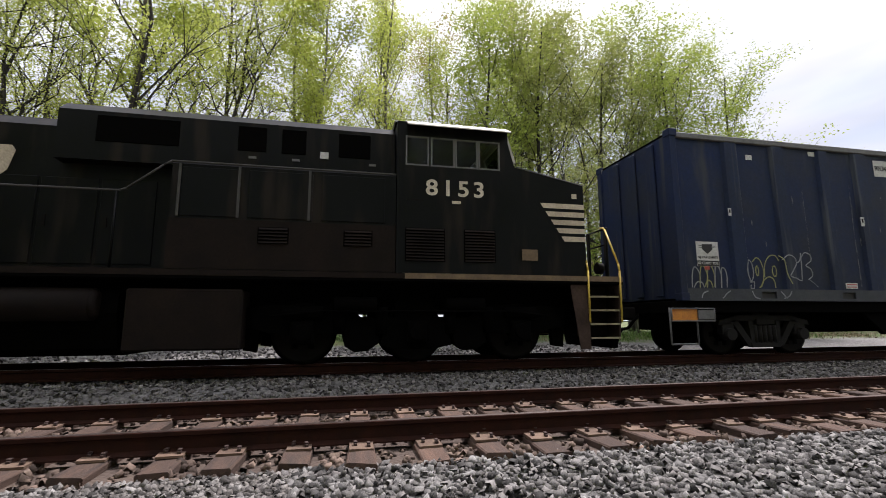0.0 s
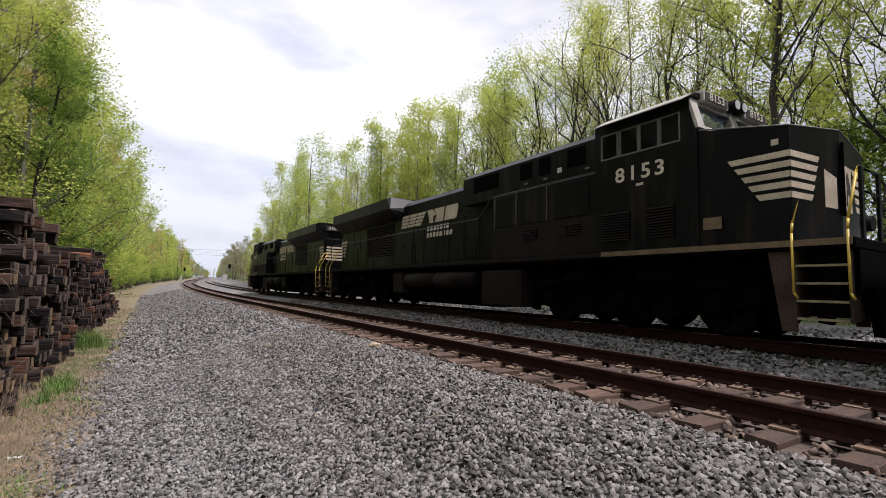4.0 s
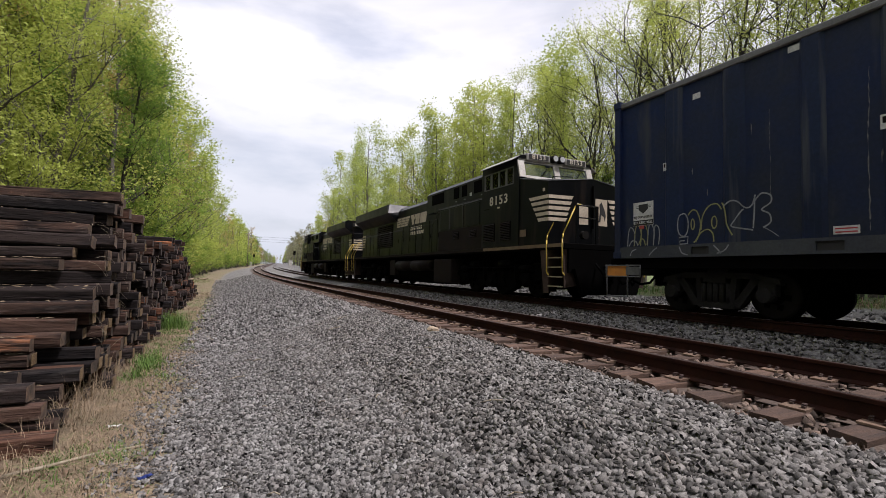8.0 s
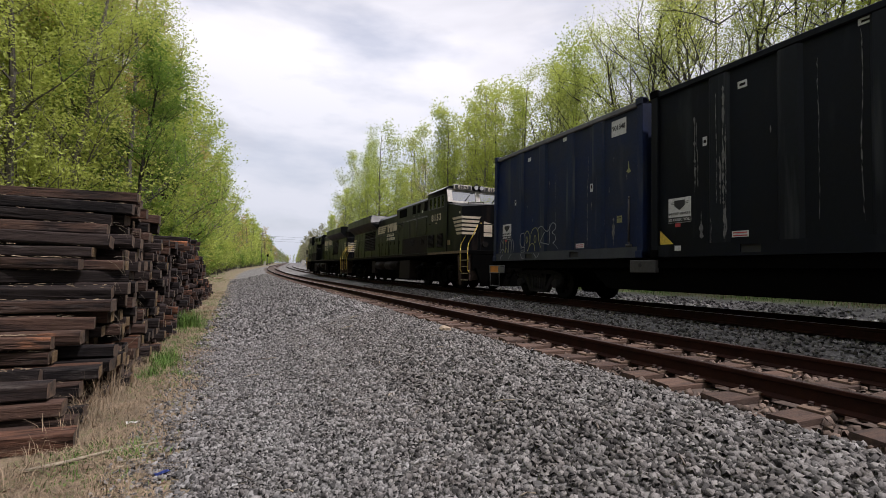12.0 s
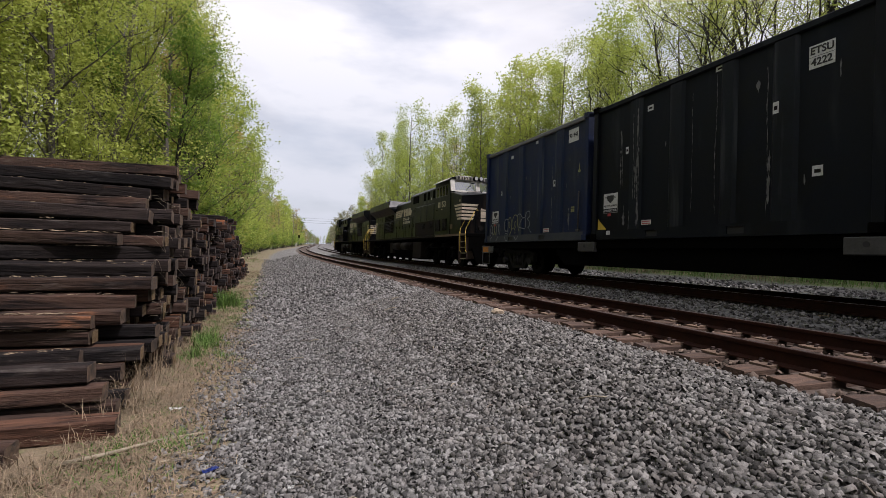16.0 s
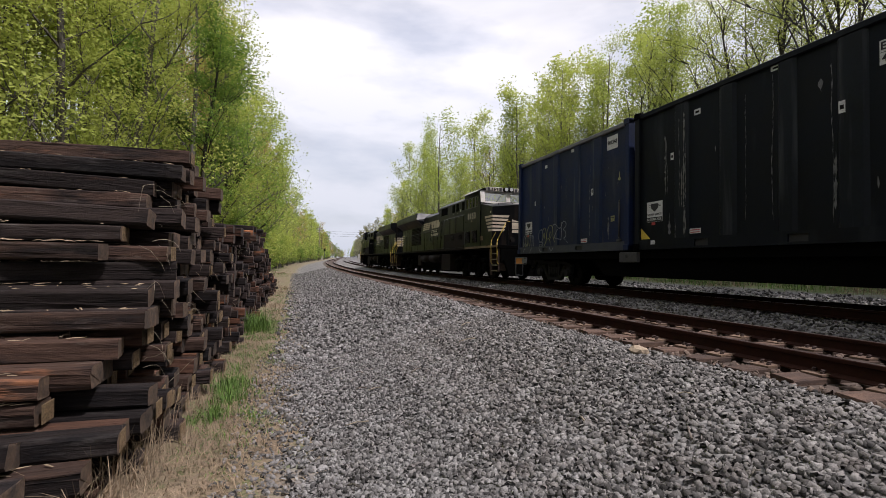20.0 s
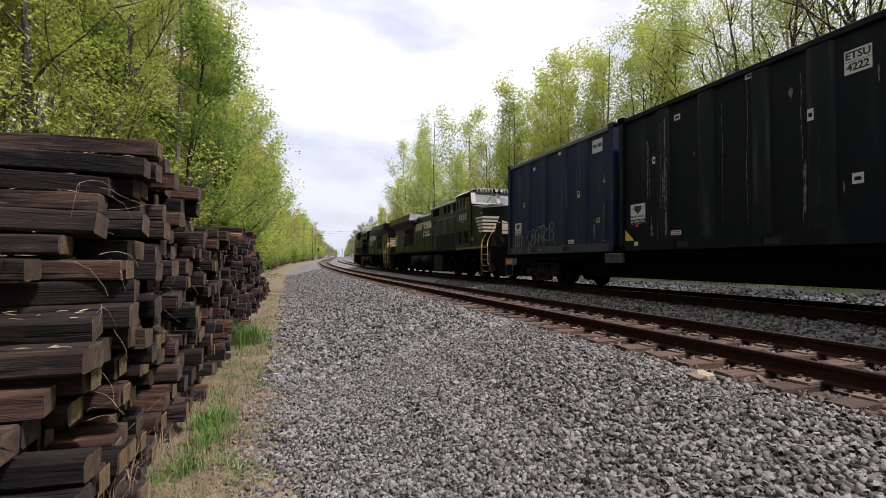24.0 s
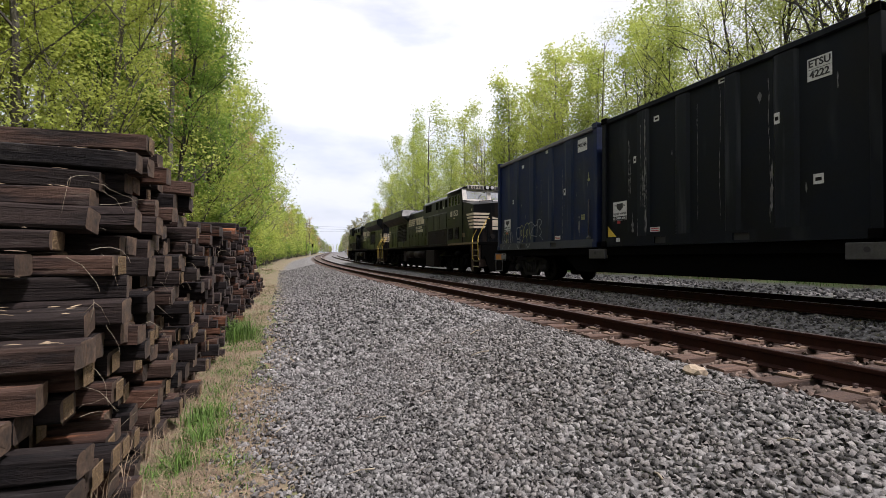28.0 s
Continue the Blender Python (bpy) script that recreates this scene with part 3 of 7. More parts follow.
def stones(name, label, count, area, size, material, seed, sink=0.1, skip=None):
    """Loose crushed stone: angular lumps strewn over a stretch, joined."""
    rng = np.random.default_rng(seed)
    x0, x1, y0, y1, power = area
    u = rng.random(count)
    ys = y0 + (y1 - y0) * u ** power
    xs = rng.uniform(x0, x1, count)
    if skip is not None:
        keep = skip(xs, ys)
        xs, ys = xs[keep], ys[keep]
        count = len(xs)
    px, pz = zip(*PROFILE)
    zs = np.interp(xs, px, pz)
    zs += np.array([rise(v) for v in ys])
    bx = np.array([bend(v) for v in ys])
    cube = np.array([(x, y, z) for z in (-1, 1) for y in (-1, 1) for x in (-1, 1)], float)
    quads = np.array([(4, 5, 7, 6), (0, 1, 5, 4), (2, 6, 7, 3), (0, 4, 6, 2), (1, 3, 7, 5)])
    s = rng.uniform(size[0], size[1], (count, 1, 1)) * rng.uniform(0.6, 1.3, (count, 1, 3)) * np.array([1.2, 1.0, 0.64]) * 0.5
    v = cube[None] * (1 - 0.54 * rng.random((count, 8, 3))) * s * 1.3
    q = rng.normal(size=(count, 4)) * np.array([1, 0.5, 0.5, 1])
    q /= np.linalg.norm(q, axis=1)[:, None]
    w, x, y, z = q.T
    rot = np.stack([1 - 2 * (y * y + z * z), 2 * (x * y - z * w), 2 * (x * z + y * w), 2 * (x * y + z * w), 1 - 2 * (x * x + z * z), 2 * (y * z - x * w),
                    2 * (x * z - y * w), 2 * (y * z + x * w), 1 - 2 * (x * x + y * y)], -1).reshape(-1, 3, 3)
    v = np.einsum("nij,nkj->nki", rot, v)
    v += np.stack([xs + bx, ys, zs + s[:, 0, 2] * (1 - sink * 2) + rng.uniform(-0.35, 0.65, count) * size[1] * 0.45], -1)[:, None]
    f = (quads[None] + 8 * np.arange(count)[:, None, None]).reshape(-1, 4)
    me = bpy.data.meshes.new(name)
    me.vertices.add(count * 8)
    me.vertices.foreach_set("co", v.reshape(-1))
    me.loops.add(len(f) * 4)
    me.loops.foreach_set("vertex_index", f.reshape(-1).astype(np.int32))
    me.polygons.add(len(f))
    me.polygons.foreach_set("loop_start", np.arange(0, len(f) * 4, 4, dtype=np.int32))
    me.update(calc_edges=True)
    me.validate()
    me.materials.append(material)
    return tagged(new(name, me), label, "gravel", kind="stuff")


def off_ties(x, y):
    """True where a stone would not lie on a tie or a rail of the siding."""
    k = np.abs(((y + 9.5 - 0.255) / 0.518 + 0.5) % 1 - 0.5) * 0.518
    return ~((k < 0.125) & (x > -0.56) & (x < 2.06)) & (np.abs(x) > 0.1) & (np.abs(x - 1.505) > 0.1)


def ragged(x, y):
    """Thins the stones out over an uneven edge towards the verge."""
    edge = -4.95 + 0.22 * np.exp(-((y - 9.5) / 3.5) ** 2) + 0.10 * np.sin(y * 1.7) + 0.11 * np.sin(y * 4.3 + 1) + 0.09 * np.sin(y * 9.1)
    return x > edge - np.abs(np.sin(x * 9731.7 + y * 5171.3)) ** 12 * 0.8


stones("gravel", "loose grey crushed ballast stones on the roadway", 60000, (-5.4, -2.6, 0.6, 13.0, 1.25), (0.018, 0.038), M["stone"], 1, skip=ragged)
stones("gravel", "coarse dirty ballast stones on the track shoulder", 40000, (-3.3, -0.56, 0.6, 13.0, 1.2), (0.021, 0.043), M["stone_dark"], 11)
stones("gravel", "loose grey crushed ballast stones on the shoulder", 8500, (-2.9, -0.56, -6.5, 0.7, 1.0), (0.03, 0.054), M["stone"], 8)
stones("gravel", "loose grey crushed ballast stones farther along", 22000, (-5.2, -0.56, 12.5, 66, 1.9), (0.036, 0.066), M["stone"], 2, skip=ragged)
stones("gravel", "loose grey crushed ballast stones behind the walk", 4500, (-5.9, -2.6, -6.5, 0.8, 1.0), (0.024, 0.046), M["stone"], 12, skip=ragged)
stones("track_gravel", "rust-tinted ballast stones between the rails", 14500, (-0.6, 2.2, -12, 22, 1.3), (0.03, 0.06), M["stone_rust"], 3, skip=off_ties)
stones("track_gravel", "grey ballast stones between the tracks", 17500, (2.1, 4.4, -14, 30, 1.3), (0.03, 0.055), M["stone_dark"], 4)
stones("track_gravel", "grey ballast stones beyond the train", 8000, (5.7, 11.5, -10, 40, 1.3), (0.05, 0.09), M["stone"], 5)



# ---------------------------------------------------------------- tracks
RAIL = [(-0.075, -0.18), (0.075, -0.18), (0.075, -0.168), (0.012, -0.145), (0.009, -0.05), (0.036, -0.037), (0.037, -0.006), (0.03, 0.0),
        (-0.03, 0.0), (-0.037, -0.006), (-0.036, -0.037), (-0.009, -0.05), (-0.012, -0.145), (-0.075, -0.168)]


def rail_run(name, x, z, parent, label):
    bm = bmesh.new()
    ys = [-80, -40] + [-20 + 5 * i for i in range(16)] + [60 + 8 * i for i in range(12)] + [170, 200, 240, 280, 330, 400, 600, 900]
    last = None
    for y in ys:
        ring = [bm.verts.new((x + bend(y) + u, y, z + rise(y) + v)) for u, v in RAIL]
        if last:
            for i in range(len(RAIL)):
                f = bm.faces.new((last[i], ring[i], ring[(i + 1) % len(RAIL)], last[(i + 1) % len(RAIL)]))
                f.material_index = 1 if i == 7 else 0
        last = ring
    bmesh.ops.recalc_face_normals(bm, faces=bm.faces)
    return part(name, bm, (M["rail"], M["rail_top"]), parent, label)


def tie_mesh(seed, length=2.6, w=0.23, h=0.18, cuts=6, rough=0.012):
    """A squared timber with worn, split ends."""
    rng = random.Random(seed)
    bm = bmesh.new()
    rings = []
    for i in range(cuts + 1):
        t = -length / 2 + length * i / cuts
        end = 1 if i in (0, cuts) else 0
        c = []
        for sx, sz in ((-1, -1), (1, -1), (1, 1), (-1, 1)):
            c.append(bm.verts.new((t + rng.uniform(-1, 1) * rough * (1.4 if end else 1), sx * w / 2 + rng.uniform(-1, 1) * rough * (0.9 + end * 0.5), sz * h / 2 + rng.uniform(-1, 1) * rough * (0.7 + end * 0.5))))
        if rings:
            for k in range(4):
                bm.faces.new((rings[-1][k], c[k], c[(k + 1) % 4], rings[-1][(k + 1) % 4]))
        rings.append(c)
    a = bm.faces.new(rings[0])
    b = bm.faces.new(rings[-1][::-1])
    a.material_index = b.material_index = 1
    bmesh.ops.recalc_face_normals(bm, faces=bm.faces)
    es = [e for e in bm.edges if abs((e.verts[0].co - e.verts[1].co).x) > 0.1 and len({round(v.co.y > 0) for v in e.verts}) == 1]
    bmesh.ops.bevel(bm, geom=es, offset=0.012, segments=1, affect="EDGES")
    me = bpy.data.meshes.new("tie")
    bm.to_mesh(me)
    bm.free()
    return me


def plate_mesh():
    bm = bmesh.new()
    prism(bm, [(-0.2, 0), (0.2, 0), (0.2, 0.018), (0.09, 0.024), (-0.09, 0.024), (-0.2, 0.018)], "y", -0.1, 0.1)
    me = bpy.data.meshes.new("tie_plate")
    bm.to_mesh(me)
    bm.free()
    me.materials.append(M["plate"])
    return me


def spike_mesh():
    bm = bmesh.new()
    box(bm, -0.02, 0.02, -0.014, 0.014, -0.01, 0.03, 0.004)
    box(bm, -0.012, 0.035, -0.016, 0.016, 0.03, 0.044, 0.005)
    me = bpy.data.meshes.new("spike")
    bm.to_mesh(me)
    bm.free()
    me.materials.append(M["spike"])
    return me


TIE = [tie_mesh(i) for i in range(6)]
for _m in TIE:
    _m.materials.append(M["tie"])
    _m.materials.append(M["tie"])
PLATE, SPIKE = plate_mesh(), spike_mesh()


def build_track(name, cx, top, label, y0, y1, spikes_to, phase):
    track = thing(name, label, "railway track", kind="structure")
    rail_run("rail", cx - 0.7525, top, track, "rusty brown rail with a polished head")
    rail_run("rail", cx + 0.7525, top, track, "rusty brown rail with a polished head")
    rng = random.Random(name)
    j, y = 0, y0 + phase
    while y < y1:
        m = on_line(cx + rng.uniform(-0.09, 0.06), y + rng.uniform(-0.03, 0.03), top - (0.272 if cx < 2 else 0.345) + rng.uniform(-0.008, 0.004)) @ pose(0, 0, 0, rng.uniform(-1, 1), rng.uniform(-0.4, 0.4), rng.uniform(-2.5, 2.5))
        tie = share("tie", TIE[j % 6], track, m)
        if y < spikes_to:
            for sx in (-0.7525, 0.7525):
                pl = share("tie_plate", PLATE, tie, Matrix.Translation((sx, 0, 0.091)))
                if y < 16 and cx < 2:
                    for dx, dy, turn in ((-0.095, 0.05, 0), (0.095, -0.05, 180), (-0.14, -0.06, 0)):
                        share("spike", SPIKE, tie, Matrix.Translation((sx + dx, dy, 0.104)) @ pose(0, 0, 0, 0, 0, turn + rng.uniform(-15, 15)))
        j += 1
        y += 0.518
    return track


build_track("track_near", NEAR_X, 0.0, "rusty little-used siding track on wooden ties", -14.68, 75, 26, 0.255)
build_track("track_main", FAR_X, FAR_Z, "main line track under the moving train", -14.68, 60, 10, 0.1)



# ---------------------------------------------------------------- the train
RUN = [(0.0, 0.0), (2.0, 3.88), (3.5, 6.66), (5.5, 10.15), (7.0, 12.74), (8.0, 14.46), (9.0, 16.12), (10.0, 17.69), (11.5, 19.82), (13.5, 22.23), (14.5, 23.20),
       (15.5, 24.03), (17.0, 25.04), (18.5, 25.87), (20.0, 26.58), (21.5, 27.18), (23.5, 27.78), (25.0, 28.12), (26.5, 28.30), (28.0, 28.35)]
SLACK = [(0.0, 0.0), (3.5, 0.02), (6.0, 0.2), (8.0, 0.32), (14.0, 0.45), (28.0, 0.5)]      # how far the couplers draw out
NOSE, TAIL, CAR_END = -4.15, 17.75, -5.89        # along the line at the start: cab nose of the trailing engine, joint of the engines, end of the flat car


def wheelset(parent, y, r, gauge=0.75, inside=True):
    bm = bmesh.new()
    cyl(bm, (-gauge - 0.25, 0, 0), (gauge + 0.25, 0, 0), 0.085, seg=10, mi=0)
    for s in (-1, 1):
        cyl(bm, (s * (gauge - 0.07), 0, 0), (s * (gauge - 0.045), 0, 0), r + 0.028, seg=28, mi=0)
        cyl(bm, (s * (gauge - 0.045), 0, 0), (s * (gauge + 0.07), 0, 0), r, seg=28, mi=0)
        cyl(bm, (s * (gauge + 0.07), 0, 0), (s * (gauge + 0.075), 0, 0), r * 0.99, r * 0.86, seg=28, mi=1)
        cyl(bm, (s * (gauge + 0.07), 0, 0), (s * (gauge + 0.15), 0, 0), 0.16, 0.12, seg=12, mi=0)
        for k in range(6):
            a = k * math.pi / 3
            box(bm, s * (gauge + 0.07) - 0.012, s * (gauge + 0.07) + 0.012, r * 0.5 * math.cos(a) - 0.05, r * 0.5 * math.cos(a) + 0.05,
                r * 0.5 * math.sin(a) - 0.05, r * 0.5 * math.sin(a) + 0.05)
    ob = part("wheelset", bm, (M["under"], M["steel"]), parent, "near-black steel wheels on an axle", (0, y, r))
    ob["radius"] = r
    return ob


def six_wheel_truck(loco, yc):
    bm = bmesh.new()
    for s in (-1, 1):
        prism(bm, [(-2.75, 0.62), (-2.55, 0.98), (-1.2, 1.0), (-0.95, 0.78), (0.95, 0.78), (1.2, 1.0), (2.55, 0.98), (2.75, 0.62), (2.3, 0.5), (-2.3, 0.5)], "x", s * 1.08 - 0.07, s * 1.08 + 0.07)
        for k in (-1.9, 0, 1.9):
            box(bm, s * 1.16 - 0.1, s * 1.16 + 0.1, k - 0.19, k + 0.19, 0.34, 0.72, 0.03)
            cyl(bm, (s * 1.2, k, 0.53), (s * 1.32, k, 0.53), 0.15, 0.13, seg=12)
        for k in (-1.3, -0.6, 0.6, 1.3):
            cyl(bm, (s * 1.12, k, 0.5), (s * 1.12, k, 0.95), 0.11, seg=10)
        cyl(bm, (s * 1.24, -1.2, 1.0), (s * 1.24, -0.5, 1.0), 0.12, seg=10)
        cyl(bm, (s * 1.24, 0.7, 1.0), (s * 1.24, 1.4, 1.0), 0.12, seg=10)
        pipe(bm, [(s * 1.3, -2.4, 0.8), (s * 1.3, -1.6, 0.88), (s * 1.3, 1.6, 0.88), (s * 1.3, 2.4, 0.8)], 0.02)
    box(bm, -1.0, 1.0, -0.35, 0.35, 0.6, 1.1)
    for s in (-1, 1):
        for k in (-0.95, 0.95):
            prism(bm, [(k - 0.34, 0.7), (k + 0.34, 0.7), (k + 0.26, 0.3), (k + 0.1, 0.2), (k - 0.12, 0.22), (k - 0.3, 0.34)], "x", s * 0.95 - 0.2, s * 0.95 + 0.05)
        for k in (-2.72, 2.72):
            prism(bm, [(k - 0.16, 0.95), (k + 0.16, 0.95), (k + 0.1, 0.25), (k - 0.1, 0.22)], "x", s * 0.9 - 0.1, s * 0.9 + 0.05)
        for k in (-1.9, 1.9):
            cyl(bm, (s * 1.2, k - 0.32, 0.86), (s * 1.2, k + 0.32, 0.86), 0.1, seg=10)
        prism(bm, [(-0.62, 0.30), (-0.5, 0.78), (0.5, 0.78), (0.62, 0.30), (0.3, 0.24), (-0.3, 0.24)], "x", s * 1.12 - 0.04, s * 1.12 + 0.04)
    t = part("truck_frame", bm, M["under"], loco, "near-black cast three-axle truck frame", (0, yc, 0))
    return [wheelset(loco, yc + k, 0.53) for k in (-1.9, 0, 1.9)]


def stairs(loco, y, way, label="corner steps with worn yellow edges"):
    """Steps at one end, both sides. way: +1 when the body lies towards +y."""
    for s in (-1, 1):
        for k in (0, 1):
            bm = bmesh.new()
            yy = y + way * (0.05 + 0.62 * k) - 0.02
            prism(bm, [(s * 1.45, 1.5), (s * 0.95, 1.5), (s * 0.95, 0.42), (s * 1.38, 0.36)], "y", yy, yy + 0.03)
            part("step_side", bm, M["loco_dust"], loco, "dusty steel side plate of the corner steps")
        bm = bmesh.new()
        prism(bm, [(y + way * 0.68, 1.36), (y + way * 1.02, 1.36), (y + way * 0.86, 0.2), (y + way * 0.66, 0.2)], "x", s * 1.40 - 0.012, s * 1.40 + 0.012)
        part("step_cheek", bm, M["loco_dust"], loco, "dusty brown cheek plate beside the steps")
        bm = bmesh.new()
        box(bm, s * 1.0 - 0.02, s * 1.0 + 0.02, y + min(way * 0.08, way * 0.64), y + max(way * 0.08, way * 0.64), 0.42, 1.48)
        st = part("step_well", bm, M["loco_dirt"], loco, label)
        for k in range(5):
            z = 0.38 + k * 0.25
            b2 = bmesh.new()
            box(b2, s * 1.42 - 0.0 if s < 0 else 1.05, -1.05 if s < 0 else 1.42, y + min(way * 0.06, way * 0.66), y + max(way * 0.06, way * 0.66), z, z + 0.02)
            box(b2, s * 1.42 - 0.012, s * 1.42 + 0.012, y + min(way * 0.06, way * 0.66), y + max(way * 0.06, way * 0.66), z - 0.005, z + 0.03, mi=1)
            part("step", b2, (M["under"], M["step_edge"]), st, "step with a worn pale edge")
        for k in (0.03, 0.68):
            b3 = bmesh.new()
            yy = y + way * k
            pipe(b3, [(s * 1.40, yy - way * 0.03, 0.68), (s * 1.45, yy, 0.76), (s * 1.46, yy, 1.62), (s * 1.43, yy, 1.76), (s * 1.04, yy, 2.49), (s * 0.98, yy, 2.54), (s * 0.88, yy, 2.55)], 0.0185, 8)
            part("handrail", b3, M["yellow"], loco, "bent yellow grab rail")


def louvre(loco, x, s, y0, y1, z0, z1, count, parent=None):
    bm = bmesh.new()
    box(bm, min(x, x + s * 0.012), max(x, x + s * 0.012), y0, y1, z0, z1, mi=1)
    for i in range(count):
        z = z0 + (z1 - z0) * (i + 0.5) / count
        h = (z1 - z0) / count * 0.34
        prism(bm, [(x + s * 0.012, z - h), (x + s * 0.04, z - h * 0.9), (x + s * 0.014, z + h)], "y", y0 + 0.02, y1 - 0.02)
    return part("louvre", bm, (M["loco_dirt"], M["under"]), loco, "slatted air intake louvre")


def locomotive(number, label, group):
    loco = thing("locomotive", label, "locomotive", group)
    L, HW = 20.75, 1.42
    # underframe
    bm = bmesh.new()
    box(bm, -1.46, 1.46, -0.72, L + 0.6, 1.36, 1.52, 0.02)
    box(bm, -0.75, 0.75, -0.3, L + 0.2, 0.95, 1.36)
    for yy in (-0.72, L + 0.5):
        box(bm, -1.3, 1.3, yy, yy + 0.1, 0.75, 1.36)
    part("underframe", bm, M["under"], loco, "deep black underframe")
    for s in (-1, 1):
        boxed("sill_stripe", (s * 1.462 - 0.004, s * 1.462 + 0.004, -0.7, 3.4, 1.42, 1.515), M["gold"], loco, "dull gold stripe along the sill")
        boxed("sill_stripe", (s * 1.462 - 0.004, s * 1.462 + 0.004, 3.4, L + 0.55, 1.42, 1.515), M["loco_dirt"], loco, "grimy stripe along the sill")
    for yy, d in ((-0.72, -1), (L + 0.6, 1)):
        bm = bmesh.new()
        prism(bm, [(-1.2, 0.85), (1.2, 0.85), (0.95, 0.18), (-0.95, 0.18)], "y", min(yy, yy + d * 0.12), max(yy, yy + d * 0.12))
        part("pilot_plow", bm, M["under"], loco, "black snow plow pilot")
        bm = bmesh.new()
        box(bm, -0.14, 0.14, min(yy, yy + d * 0.55), max(yy, yy + d * 0.55), 0.72, 1.0, 0.04)
        box(bm, -0.2, 0.2, min(yy + d * 0.4, yy + d * 0.66), max(yy + d * 0.4, yy + d * 0.66), 0.66, 1.06, 0.05)
        part("coupler", bm, M["gear"], loco, "rusty knuckle coupler")
        for k in (-0.5, 0.42):
            bm = bmesh.new()
            pipe(bm, [(k, yy + d * 0.1, 1.0), (k, yy + d * 0.35, 0.75), (k * 0.9, yy + d * 0.5, 0.45), (k * 0.8, yy + d * 0.62, 0.55)], 0.028, 8)
            part("air_hose", bm, M["under"], loco)
    # nose: full width, its lid rises to a ridge and falls forwards; the front is a shallow wedge
    bm = bmesh.new()
    rows = []
    for y, tip, side, mid in ((1.38, 1.36, 3.52, 3.64), (0.0, -0.14, 3.24, 3.40)):
        rows.append([bm.verts.new(p) for p in ((-HW, y, 1.52), (-HW, y, side), (0, tip, mid), (HW, y, side), (HW, y, 1.52), (0, tip, 1.52))])
    for i in range(6):
        bm.faces.new((rows[0][i], rows[0][(i + 1) % 6], rows[1][(i + 1) % 6], rows[1][i]))
    bm.faces.new((rows[1][0], rows[1][1], rows[1][2], rows[1][5]))
    bm.faces.new((rows[1][5], rows[1][2], rows[1][3], rows[1][4]))
    bm.faces.new(rows[0][::-1])
    bmesh.ops.recalc_face_normals(bm, faces=bm.faces)
    part("nose", bm, M["loco"], loco, "angular black short hood")
    for s in (-1, 1):
        bm = bmesh.new()
        pipe(bm, [(s * HW, 1.34, 3.53), (s * HW, 0.0, 3.245), (0, -0.14, 3.405)], 0.012, 5)
        part("lid_edge", bm, M["grey_steel"], loco, "bare metal edge of the nose lid")
        boxed("notice", (s * (HW + 0.003) - 0.003, s * (HW + 0.003) + 0.003, 0.14, 0.24, 2.98, 3.07), M["cream"], loco, "small pale notice")
        bm = bmesh.new()
        pipe(bm, [(s * 0.95, 0.42, 3.40), (s * 0.95, 0.42, 3.47), (s * 0.28, 0.36, 3.52), (s * 0.28, 0.36, 3.46)], 0.014, 6)
        part("lid_grab", bm, M["under"], loco, "black grab iron on the nose lid")

    def front_patch(name, outline, material, label, lift=0.005):
        """A flat shape on the wedge front; outline of (x, z) on one side of the ridge."""
        bm = bmesh.new()
        ring = [[bm.verts.new((x, -0.14 + 0.14 * abs(x) / HW - o, z)) for x, z in outline] for o in (0.0005, lift)]
        k = len(outline)
        bm.faces.new(ring[1]), bm.faces.new(ring[0][::-1])
        for i in range(k):
            bm.faces.new((ring[0][i], ring[0][(i + 1) % k], ring[1][(i + 1) % k], ring[1][i]))
        bmesh.ops.recalc_face_normals(bm, faces=bm.faces)
        return part(name, bm, material, loco, label)

    for i in range(5):
        z1 = 2.87 - 0.155 * i
        for s in (-1, 1):
            bm = bmesh.new()
            prism(bm, [(0.0, z1), (0.88 - 0.1 * i, z1), (0.82 - 0.1 * i, z1 - 0.095), (0.0, z1 - 0.095)], "x", min(s * (HW + 0.001), s * (HW + 0.006)), max(s * (HW + 0.001), s * (HW + 0.006)))
            part("stripe", bm, M["cream"], loco, "cream nose stripe")
            front_patch("stripe", [(s * 1.41, z1), (s * (0.62 + 0.05 * i), z1), (s * (0.68 + 0.05 * i), z1 - 0.095), (s * 1.41, z1 - 0.095)], M["cream"], "cream nose stripe")
    front_patch("nose_panel", [(0.12, 2.86), (0.6, 2.86), (0.6, 2.1), (0.12, 2.1)], M["cream"], "cream nose panel")
    front_patch("nose_panel", [(-0.14, 2.6), (-0.5, 2.7), (-0.5, 2.1), (-0.14, 2.1)], M["cream"], "cream nose panel")
    front_patch("emblem", [(0.24, 2.2), (0.32, 2.2), (0.34, 2.42), (0.46, 2.36), (0.5, 2.22), (0.54, 2.4), (0.48, 2.58), (0.36, 2.78), (0.28, 2.7), (0.3, 2.5)], M["ink"], "dark leaping emblem", 0.009)
    boxed("nose_latch", (-0.02, 0.02, -0.19, -0.145, 2.0, 3.2), M["under"], loco, "vertical grab iron", 0.01)
    # cab: hollow, with windows that one looks through past the seats and the console
    boxed("console", (-0.9, 0.9, 1.5, 1.85, 2.26, 3.38), M["under"], loco, "dark driving console", 0.05)
    for s in (-1, 1):
        xa, xb = (s * HW - 0.03, s * HW + 0.03)
        bm = bmesh.new()
        box(bm, xa, xb, 1.36, 3.55, 1.52, 3.42)
        box(bm, xa, xb, 1.5, 3.55, 3.96, 4.22)
        prism(bm, [(1.36, 3.42), (1.66, 3.42), (1.66, 3.96), (1.50, 3.96)], "x", xa, xb)
        box(bm, xa, xb, 3.40, 3.55, 3.42, 3.96)
